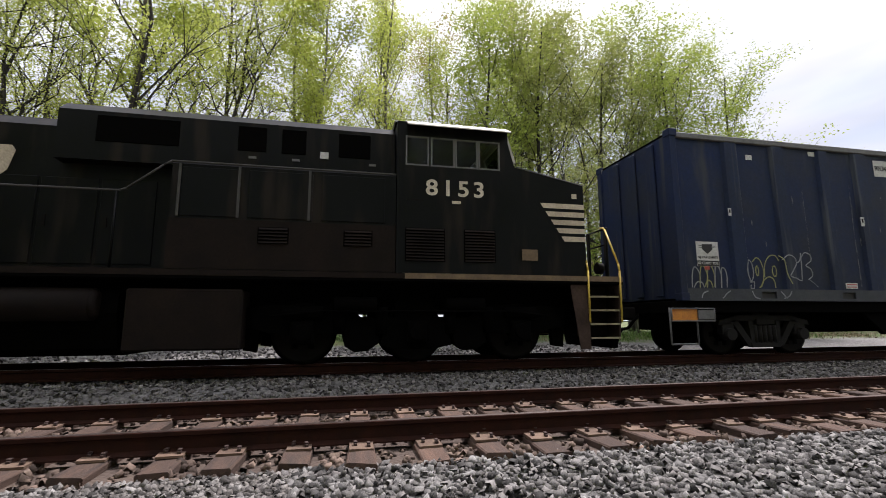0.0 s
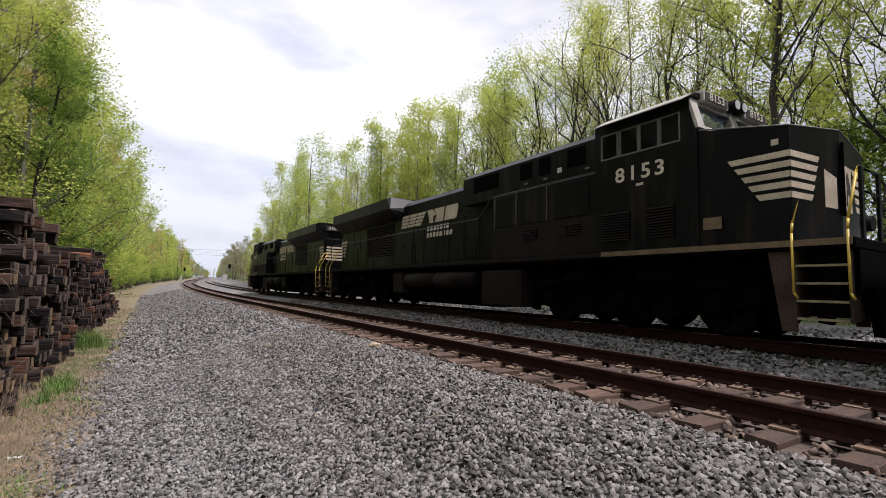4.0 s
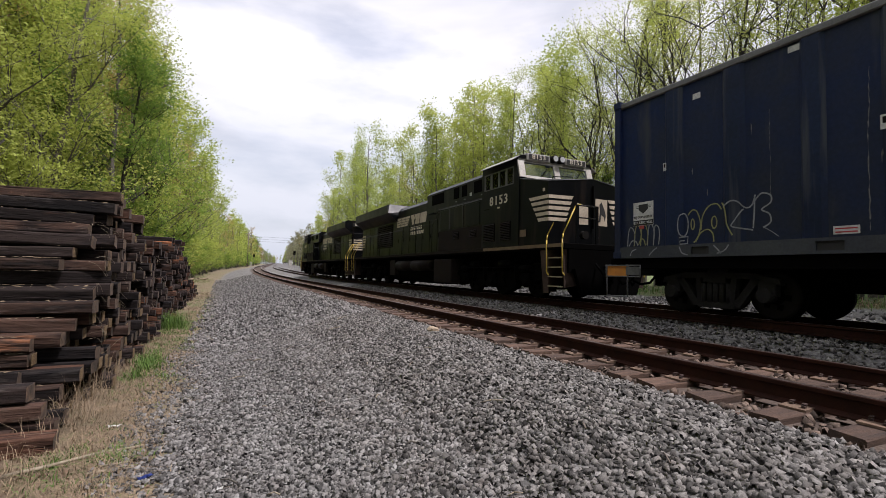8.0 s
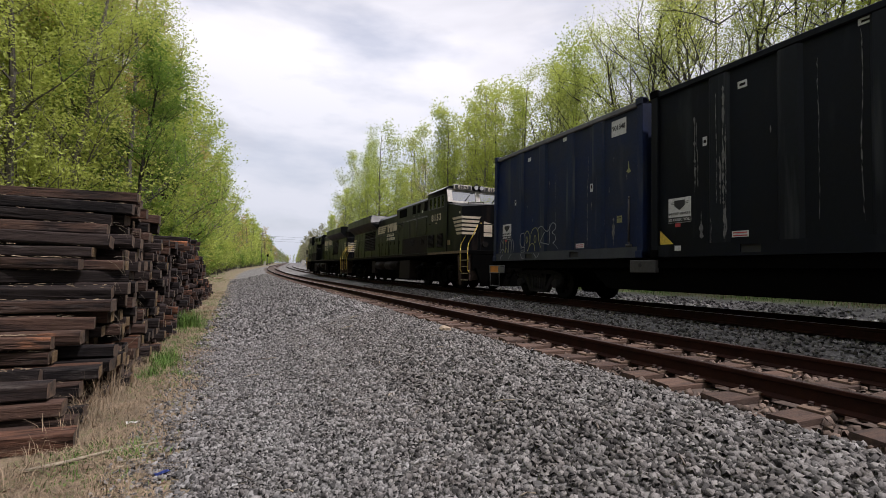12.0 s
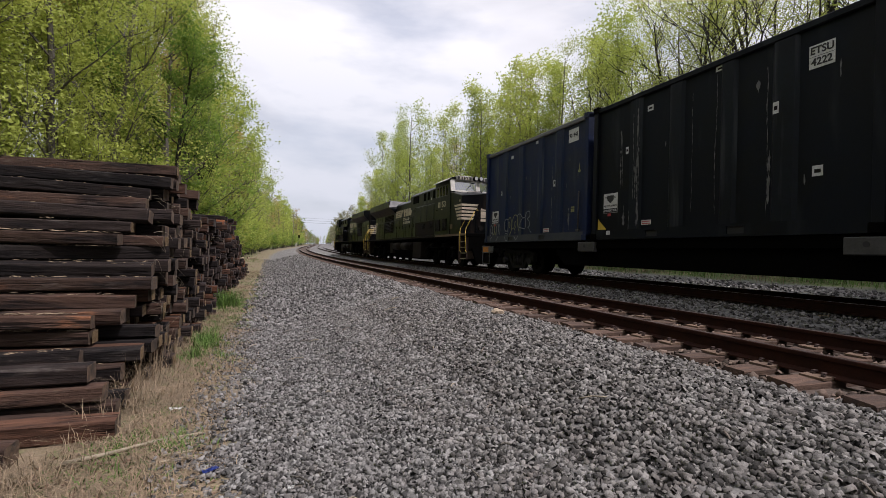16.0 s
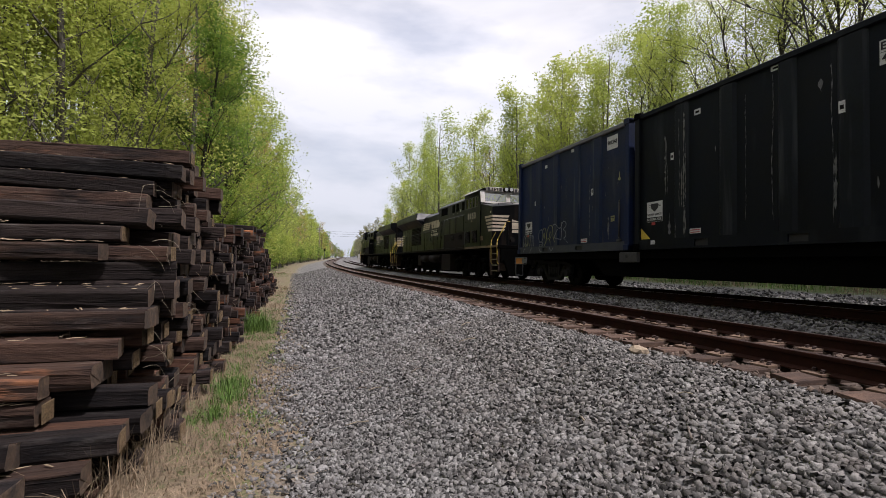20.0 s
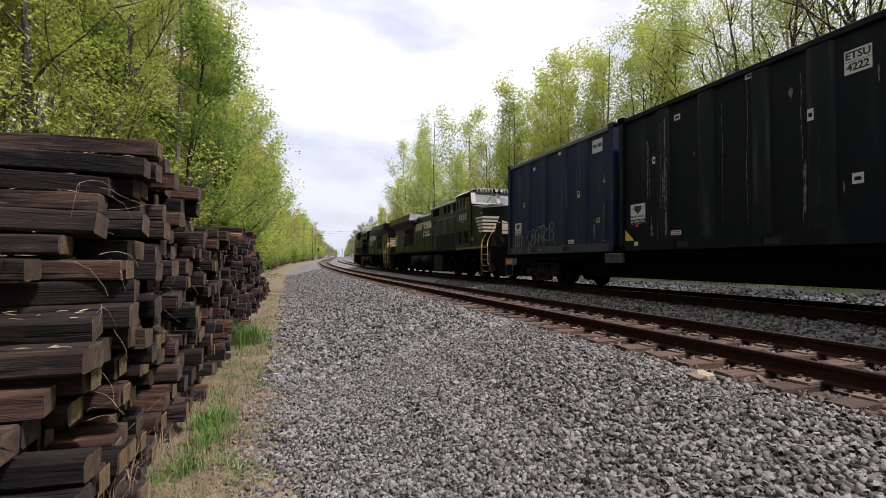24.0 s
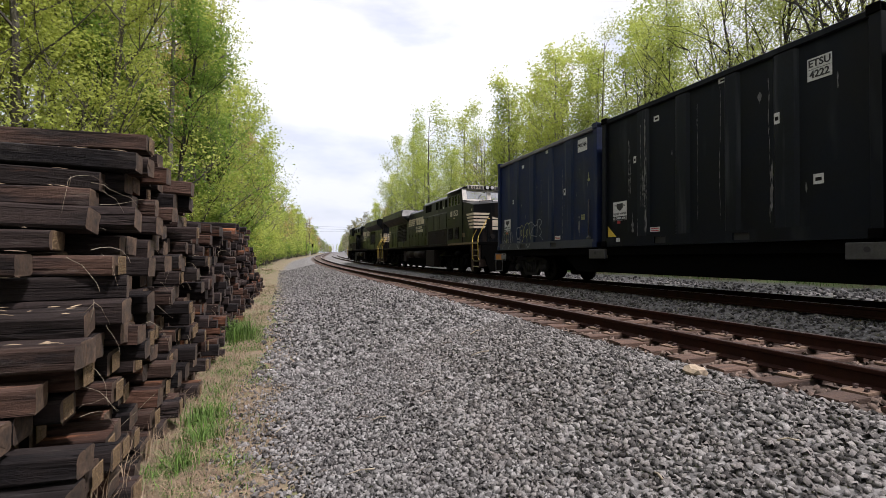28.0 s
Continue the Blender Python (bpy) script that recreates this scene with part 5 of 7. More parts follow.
def curve(pts, cuts=5):
    """Rounds a line of (y, z) points."""
    out, n = [], len(pts)
    for i in range(n - 1):
        p0, p1, p2, p3 = pts[max(0, i - 1)], pts[i], pts[i + 1], pts[min(n - 1, i + 2)]
        for k in range(cuts):
            t = k / cuts
            out.append(tuple(0.5 * (2 * p1[q] + (p2[q] - p0[q]) * t + (2 * p0[q] - 5 * p1[q] + 4 * p2[q] - p3[q]) * t * t + (3 * p1[q] - p0[q] - 3 * p2[q] + p3[q]) * t ** 3) for q in (0, 1)))
    return out + [pts[-1]]


def scribble(c, pts, material, r=0.0125, label="spray-painted graffiti line"):
    bm = bmesh.new()
    low = max(z for y, z in pts) < 0.24
    ribbon(bm, pts, [r] * len(pts), [-1.372 if low else -1.304 - on_rib(y) for y, z in pts])
    part("graffiti", bm, material, c, label)


def loop(y, z, w, h, n=14, start=0.0, turn=1.0):
    return [(y - w / 2 * math.cos(start + turn * 2 * math.pi * i / n), z + h / 2 * math.sin(start + turn * 2 * math.pi * i / n)) for i in range(n + 1)]


def scrape(c, y, z0, z1, width, seed, material=None):
    """A ragged vertical run of bare metal."""
    rng = random.Random(seed)
    bm = bmesh.new()
    x = -1.304 - (0.054 if any(a < -y < b for a, b in ((1.28, 1.7), (2.5, 2.9), (3.75, 4.1), (4.75, 5.2))) else 0.0)
    z, drift, pts, ws = z1, 0.0, [], []
    while z > z0:
        pts.append((y + drift, z))
        ws.append(width * 0.5 * (rng.uniform(0.03, 0.25) if rng.random() < 0.4 else rng.uniform(0.3, 1.0)))
        drift = max(-0.03, min(0.03, drift + rng.uniform(-0.008, 0.008)))
        z -= rng.uniform(0.03, 0.09)
    ws[0] = ws[-1] = 0.002
    ribbon(bm, pts, ws, x)
    part("scrape", bm, material or M["scrape"], c, "ragged scrape down to bare metal")


def dress(boxes):
    blue, black = boxes[0], boxes[1]
    sign_board(blue, -0.48, 1.19)
    sign_board(black, -0.38, 1.18)
    for c, y, z in ((blue, -0.70, 0.62), (black, -0.60, 0.6)):
        decal(c, y + 0.06, y - 0.06, z, z + 0.07, M["redink"], "small red sticker")
    p, x = decal(blue, -5.42, -5.88, 2.86, 3.24, M["sticker"], "white plate with a black number", "number_plate")
    lettering("print", "901348", 0.165, M["ink"], p, on_side(x - 0.002, -5.65, 3.05), bold=0.003, width=0.82)
    for y, z, w, h in ((-4.8, 1.76, 0.1, 0.2), (-1.32, 1.82, 0.07, 0.16), (-1.99, 3.06, 0.16, 0.11), (-3.72, 3.26, 0.26, 0.1), (-4.32, 0.34, 0.32, 0.12)):
        d, x = decal(blue, y + w / 2, y - w / 2, z - h / 2, z + h / 2, M["sticker"], "small white notice")
        if h < 0.15 and z < 1:
            for k in (-0.03, 0.02):
                boxed("print_bar", (x - 0.002, x, y - w * 0.42, y + w * 0.42, z + k - 0.008, z + k + 0.012), M["redink"], d)
        elif h > 0.15:
            boxed("print_bar", (x - 0.002, x, y - w * 0.25, y + w * 0.25, z - h * 0.1, z + h * 0.35), M["gear"], d)
    d, x = decal(blue, -5.6, -5.76, 0.82, 0.98, M["spray_y"], "pale yellow sticker")
    boxed("print_bar", (x - 0.002, x, -5.74, -5.62, 0.92, 0.94), M["ink"], d)
    # graffiti on the blue container: rounded outline letters
    pale, lemon = M["spray"], M["spray_y"]
    for i, (y0, y1, top) in enumerate(((-0.32, -0.52, 0.66), (-0.50, -0.69, 0.69), (-0.67, -0.86, 0.70), (-0.85, -1.02, 0.70), (-1.0, -1.15, 0.66))):
        m = (y0 + y1) / 2
        scribble(blue, curve([(y0, 0.26), (y0 - 0.02, 0.52), (m + 0.03, top), (m - 0.04, top - 0.02), (y1, 0.5), (y1 + 0.02, 0.27)]), lemon if i in (1, 2) else pale)
    scribble(blue, curve([(-0.36, 0.26), (-0.44, 0.37), (-0.55, 0.36), (-0.60, 0.26)]), pale)
    scribble(blue, curve([(-0.62, 0.28), (-0.68, 0.40), (-0.76, 0.38), (-0.8, 0.26)]), lemon)
    for pts in ([(-0.46, 0.05), (-0.50, 0.14), (-0.62, 0.19)], [(-0.95, 0.05), (-1.06, 0.15), (-1.14, 0.2)], [(-1.66, 0.2), (-1.72, 0.08), (-1.84, 0.04)], [(-2.42, 0.05), (-2.56, 0.10), (-2.64, 0.2)], [(-2.36, 0.2), (-2.44, 0.12), (-2.5, 0.05)]):
        scribble(blue, curve(pts), pale)
    scribble(blue, loop(-1.71, 0.62, 0.19, 0.44, 20), pale)
    scribble(blue, [(-1.65, 0.38), (-1.80, 0.39), (-1.79, 0.26), (-1.66, 0.25), (-1.66, 0.31), (-1.73, 0.32)], pale)
    scribble(blue, curve([(-1.80, 0.80), (-1.90, 0.89), (-2.00, 0.83), (-2.06, 0.62), (-2.02, 0.40), (-1.92, 0.27)]), lemon)
    scribble(blue, loop(-1.90, 0.62, 0.07, 0.2, 16), lemon)
    scribble(blue, curve([(-2.07, 0.50), (-2.10, 0.74), (-2.22, 0.92), (-2.38, 0.95), (-2.47, 0.84)]), lemon)
    scribble(blue, loop(-2.33, 0.62, 0.10, 0.22, 16), lemon)
    scribble(blue, curve([(-1.96, 0.28), (-2.06, 0.44), (-2.20, 0.50), (-2.30, 0.42), (-2.32, 0.27)]), lemon)
    scribble(blue, curve([(-2.47, 0.96), (-2.56, 0.84), (-2.60, 0.56), (-2.70, 0.36)]), lemon)
    scribble(blue, curve([(-2.52, 0.86), (-2.66, 0.96), (-2.80, 0.93), (-2.90, 0.82), (-3.0, 0.85), (-3.06, 1.02)]), pale)
    scribble(blue, curve([(-2.88, 0.80), (-2.74, 0.62), (-2.68, 0.52), (-2.84, 0.47), (-3.02, 0.43)]), pale)
    scribble(blue, curve([(-3.02, 0.46), (-3.04, 0.72), (-3.05, 1.02)]), pale)
    scribble(blue, curve([(-3.05, 0.92), (-3.16, 1.03), (-3.30, 0.98), (-3.30, 0.86), (-3.16, 0.76), (-3.28, 0.68), (-3.30, 0.54), (-3.18, 0.46)]), pale)
    scribble(blue, curve([(-3.2, 0.46), (-3.32, 0.38), (-3.42, 0.30)]), pale, 0.006)
    scrape(blue, -4.62, 0.3, 2.6, 0.02, 21)
    bm = bmesh.new()
    pipe(bm, [(-1.33, -6.0, 0.30), (-1.345, -6.0, 0.36), (-1.345, -6.0, 1.32), (-1.33, -6.0, 1.38)], 0.02, 8)
    box(bm, -1.38, -1.30, -6.07, -5.93, 0.25, 0.31, 0.01)
    part("drain_pipe", bm, M["bolster"], blue, "thin grey pipe down the side panel")
    for y, z in ((-5.35, 1.55), (-5.5, 2.2), (-5.9, 1.75), (-4.75, 1.2), (-3.0, 2.05), (-1.9, 1.5), (-5.2, 0.7), (-2.2, 1.1)):
        scrape(blue, y, z, z + 0.12 + 0.1 * abs(math.sin(y * 7)), 0.03, int(-y * 100))
    scrape(blue, -5.5, 0.3, 0.95, 0.11, 23)
    scrape(blue, -5.95, 1.9, 2.2, 0.16, 24, M["spray_y"])
    scrape(blue, -3.3, 0.9, 2.4, 0.012, 25)
    # the black container
    bm = bmesh.new()
    prism(bm, [(-0.17, 0.26), (-0.50, 0.26), (-0.17, 0.55)], "x", -1.31, -1.305)
    part("corner_mark", bm, M["yellow"], black, "yellow triangle corner mark")
    p, x = decal(black, -5.34, -5.72, 2.68, 3.06, M["sticker"], "white plate with black code", "number_plate")
    lettering("print", "ETSU", 0.168, M["ink"], p, on_side(x - 0.002, -5.53, 2.963), bold=0.004, width=0.92)
    lettering("print", "4222", 0.168, M["ink"], p, on_side(x - 0.002, -5.53, 2.777), bold=0.004, width=0.92)
    boxed("rule", (x - 0.002, x, -5.715, -5.345, 2.867, 2.874), M["ink"], p)
    for y, z, w, h in ((-1.2, 2.18, 0.09, 0.17), (-1.93, 3.02, 0.17, 0.13), (-1.87, 0.38, 0.3, 0.11), (-4.85, 2.2, 0.1, 0.2), (-5.50, 1.02, 0.16, 0.17), (-3.72, 3.3, 0.2, 0.1)):
        d, x = decal(black, y + w / 2, y - w / 2, z - h / 2, z + h / 2, M["sticker"], "small white notice")
        if z < 0.5:
            for k in (-0.03, 0.02):
                boxed("print_bar", (x - 0.002, x, y - w * 0.42, y + w * 0.42, z + k - 0.008, z + k + 0.012), M["redink"], d)
        else:
            boxed("print_bar", (x - 0.002, x, y - w * 0.3, y + w * 0.3, z - h * 0.2, z + h * 0.15), M["gear"], d)
    decal(black, -0.58, -0.72, 0.12, 0.22, M["sticker"], "small white notice")
    for k, (y, z0, z1, w) in enumerate(((-0.97, 1.2, 2.72, 0.06), (-1.02, 1.3, 2.6, 0.02), (-1.46, 0.9, 3.0, 0.02), (-1.60, 0.3, 3.1, 0.06), (-1.66, 0.3, 2.4, 0.04), (-1.52, 0.9, 1.9, 0.05),
                                        (-1.12, 0.26, 0.85, 0.10), (-1.35, 0.1, 0.7, 0.02), (-3.1, 0.5, 3.0, 0.015), (-3.65, 0.4, 3.2, 0.02), (-4.66, 0.3, 3.0, 0.02), (-4.72, 0.5, 1.5, 0.06),
                                        (-4.5, 2.5, 2.8, 0.14), (-5.8, 2.4, 2.7, 0.04), (-2.4, 2.0, 2.15, 0.05), (-5.3, 0.8, 1.0, 0.03))):
        scrape(black, y, z0, z1, w, 40 + k)


dress(boxes)
BOX_Y = [-0.28, -6.93, -13.58]


def flat_car():
    c = thing("flat_car", "black steel flat car carrying waste containers", "railway car")
    LN = 27.0
    bm = bmesh.new()
    box(bm, -1.3, 1.3, -LN, -0.1, 0.86, 1.08, 0.01)
    prism(bm, [(-0.1, 0.86), (-4.9, 0.86), (-5.5, 0.38), (-LN + 5.5, 0.38), (-LN + 4.9, 0.86), (-LN, 0.86)], "x", -1.22, -1.1)
    prism(bm, [(-0.1, 0.86), (-4.9, 0.86), (-5.5, 0.38), (-LN + 5.5, 0.38), (-LN + 4.9, 0.86), (-LN, 0.86)], "x", 1.1, 1.22)
    box(bm, -0.35, 0.35, -LN + 0.5, -0.5, 0.5, 0.86)
    part("deck", bm, M["under"], c, "black fishbelly deck")
    for s in (-1, 1):
        for yy in (-6.6, -13.1):
            bm = bmesh.new()
            box(bm, s * 1.33 - 0.06, s * 1.33 + 0.06, yy - 0.45, yy + 0.25, 0.76, 1.03, 0.015)
            part("bolster_end", bm, M["bolster"], c, "grey bolster end with a round hole")
            # no opening is cut: a black disc paints the hole's dark inside
            bm = bmesh.new()
            cyl(bm, (s * 1.38, yy - 0.05, 0.92), (s * 1.396, yy - 0.05, 0.92), 0.045, seg=14)
            part("hole", bm, M["ink"], c)
        bm = bmesh.new()
        box(bm, s * 1.32 - 0.03, s * 1.32 + 0.03, -0.62, -0.05, 0.70, 0.92)
        part("step_plate", bm, M["orange"], c, "orange end step plate")
        boxed("step_guard", (s * 1.36 - 0.02, s * 1.36 + 0.02, -0.98, -0.62, 0.72, 0.90), M["grey_steel"], c, "grey perforated guard")
        bm = bmesh.new()
        pipe(bm, [(s * 1.33, -0.02, 0.95), (s * 1.33, -0.02, 0.25), (s * 1.33, -0.62, 0.25), (s * 1.33, -0.62, 0.95)], 0.018)
        part("sill_step", bm, M["grey_steel"], c, "bent rod sill step")
        bm = bmesh.new()
        pipe(bm, [(s * 1.37, -0.03, 0.69), (s * 1.37, -0.03, 0.93), (s * 1.37, -1.0, 0.93), (s * 1.37, -1.0, 0.69), (s * 1.37, -0.03, 0.69)], 0.014, 6)
        part("plate_frame", bm, M["grey_steel"], c, "pale rod frame round the step plate")
    bm = bmesh.new()
    box(bm, -0.14, 0.14, -0.2, 0.62, 0.72, 1.0, 0.04)
    box(bm, -0.2, 0.2, 0.48, 0.72, 0.66, 1.06, 0.05)
    part("coupler", bm, M["gear"], c, "rusty knuckle coupler")
    for k in (-0.35, 0.35):
        bm = bmesh.new()
        pipe(bm, [(k, 0.0, 0.8), (k, 0.25, 0.55), (k * 0.9, 0.5, 0.5), (k * 0.6, 0.75, 0.62)], 0.03, 8)
        part("air_hose", bm, M["under"], c)
    wheels = []
    for yc in (-2.46, -LN + 2.46):
        bm = bmesh.new()
        for s in (-1, 1):
            x0, x1 = s * 1.02 - 0.06, s * 1.02 + 0.06
            prism(bm, [(-1.14, 0.60), (-1.10, 0.70), (-0.62, 0.80), (0.62, 0.80), (1.10, 0.70), (1.14, 0.60), (0.62, 0.69), (-0.62, 0.69)], "x", x0, x1)
            prism(bm, [(-0.34, 0.15), (-0.40, 0.26), (0.40, 0.26), (0.34, 0.15)], "x", x0 - 0.01, x1 + 0.01)
            for e in (-1, 1):
                prism(bm, [(e * 0.66, 0.70), (e * 0.82, 0.70), (e * 0.44, 0.17), (e * 0.30, 0.20)], "x", x0, x1)
                prism(bm, [(e * 0.26, 0.26), (e * 0.36, 0.26), (e * 0.40, 0.70), (e * 0.30, 0.70)], "x", x0, x1)
            for k in (-0.9, 0.9):
                cyl(bm, (s * 0.95, k, 0.42), (s * 1.17, k, 0.42), 0.12, seg=14)
                box(bm, s * 1.0 - 0.08, s * 1.0 + 0.08, k - 0.15, k + 0.15, 0.4, 0.66, 0.02)
        box(bm, -1.0, 1.0, -0.2, 0.2, 0.5, 0.86)
        tr = part("truck_frame", bm, M["truck_dust"], c, "cast steel side frame truck", (0, yc, 0))
        for s in (-1, 1):
            bm = bmesh.new()
            prism(bm, [(-0.22, 0.62), (0.22, 0.62), (0.22, 0.72), (-0.22, 0.72)], "x", s * 1.08 - 0.03, s * 1.08 + 0.03)
            part("bolster_cap", bm, M["truck_dust"], tr)
            for k in range(-2, 3):
                bm = bmesh.new()
                cyl(bm, (s * 1.05, k * 0.12, 0.24), (s * 1.05, k * 0.12, 0.6), 0.05, seg=8)
                part("spring", bm, M["truck_dust"], tr, "coil spring")
        wheels += [wheelset(c, y, 0.42) for y in (yc - 0.9, yc + 0.9)]
    return c, wheels


car, wheels_c = flat_car()



# ---------------------------------------------------------------- trees
class Wood:
    """Collects tapered limbs as plain vertex and face lists."""

    def __init__(self):
        self.co, self.fa = [], []

    def limb(self, a, b, r0, r1, seg):
        d = (b - a).normalized()
        u = d.orthogonal().normalized()
        w = d.cross(u)
        base = len(self.co)
        ring = [u * math.cos(2 * math.pi * i / seg) + w * math.sin(2 * math.pi * i / seg) for i in range(seg)]
        self.co += [a + v * r0 for v in ring]
        if r1 > 0:
            self.co += [b + v * r1 for v in ring]
            self.fa += [(base + i, base + (i + 1) % seg, base + seg + (i + 1) % seg, base + seg + i) for i in range(seg)]
        else:
            self.co.append(b.copy())
            self.fa += [(base + i, base + (i + 1) % seg, base + seg) for i in range(seg)]


def tree_kind(seed, height, trunk_r, leaves, leaf_mat, bark, spread=0.24, first=0.3, size=0.16, boughs=16, steep=(0.5, 1.2), levels=3, clump=0.022, wander=0.22, sway=0.16, thick=0.4, droop=0.0, tufts=0.34):
    """One kind of spring tree: trunk with limbs as one mesh, single leaves in loose sprays round the twigs as another."""
    rng = random.Random(seed)
    wood = Wood()
    tips = []
    pts, p = [], Vector((0, 0, -0.2))
    lean = Vector((rng.uniform(-0.06, 0.06), rng.uniform(-0.06, 0.06), 0))
    n = 8
    for i in range(n + 1):
        pts.append(p.copy())
        p = p + Vector((lean.x * height / n + rng.uniform(-sway, sway), lean.y * height / n + rng.uniform(-sway, sway), height / n))
    rad = [trunk_r * (1 - 0.9 * i / n) + 0.012 for i in range(n + 1)]
    for i in range(n):
        wood.limb(pts[i], pts[i + 1], rad[i] * (1.25 if i == 0 else 1), rad[i + 1], 7 if levels > 2 else 5)

    def grow(base, way, length, r, depth):
        last = depth == levels - 1
        k = 1 if last else 3
        q, d = base.copy(), way.copy()
        for i in range(k):
            d = (d + Vector((rng.uniform(-wander, wander), rng.uniform(-wander, wander), rng.uniform(-wander * droop, wander)))).normalized()
            e = q + d * length / k
            wood.limb(q, e, r * (1 - 0.27 * i), 0 if last and i == k - 1 else r * (1 - 0.27 * (i + 1)), 4 if depth == 0 and levels > 2 else 3)
            if not last:
                for _ in range(2 if depth == 0 else 1):
                    side = Vector((rng.uniform(-1, 1), rng.uniform(-1, 1), rng.uniform(-0.2 * droop, 0.9))).normalized()
                    grow(e, (d * 0.6 + side * 0.7).normalized(), length * rng.uniform(0.35, 0.62), r * 0.48, depth + 1)
            if depth:
                tips.append(q.lerp(e, 0.5))
            tips.append(e.copy())
            q = e

    for b in range(boughs):
        f = first + (0.98 - first) * (b + rng.random()) / boughs
        i = min(n - 1, int(f * n))
        base = pts[i].lerp(pts[i + 1], f * n - i)
        a = rng.uniform(0, 2 * math.pi)
        up = rng.uniform(*steep)
        ln = height * spread * (1.2 - f * 0.8) * rng.uniform(0.6, 1.05)
        grow(base, Vector((math.cos(a), math.sin(a), up)).normalized(), ln, max(0.012, rad[i] * thick), 0)
    me = bpy.data.meshes.new("trunk")
    me.from_pydata([tuple(v) for v in wood.co], [], wood.fa)
    me.materials.append(bark)
    g = np.random.default_rng(seed)
    cent = np.array(tips)
    # only part of the twigs bear full sprays, so that gaps and dark wood show between them
    picked = g.choice(len(cent), max(30, int(len(cent) * tufts)), replace=False)
    load = g.lognormal(0.0, 0.7, len(picked))
    idx = picked[g.choice(len(picked), leaves, p=load / load.sum())]
    sp = height * clump
    c = cent[idx] + np.clip(g.normal(size=(leaves, 3)), -1.7, 1.7) * (sp, sp, sp * 0.5)
    s = size * g.uniform(0.5, 1.25, (leaves, 1))
    # blades lie mostly level and hang a little
    u = g.normal(size=(leaves, 3)) * (1, 1, 0.45)
    u /= np.linalg.norm(u, axis=1)[:, None]
    up = g.normal(size=(leaves, 3)) * 0.55 + (0, 0, 1)
    w = np.cross(u, up)
    w /= np.linalg.norm(w, axis=1)[:, None] + 1e-6
    v = np.stack([c - u * s * 0.55 - w * s * 0.45, c + u * s * 0.75, c - u * s * 0.4 + w * s * 0.5], 1).reshape(-1, 3)
    crown = bpy.data.meshes.new("crown")
    crown.from_pydata(v.tolist(), [], np.arange(leaves * 3).reshape(-1, 3).tolist())
    crown.materials.append(leaf_mat)
    return me, crown


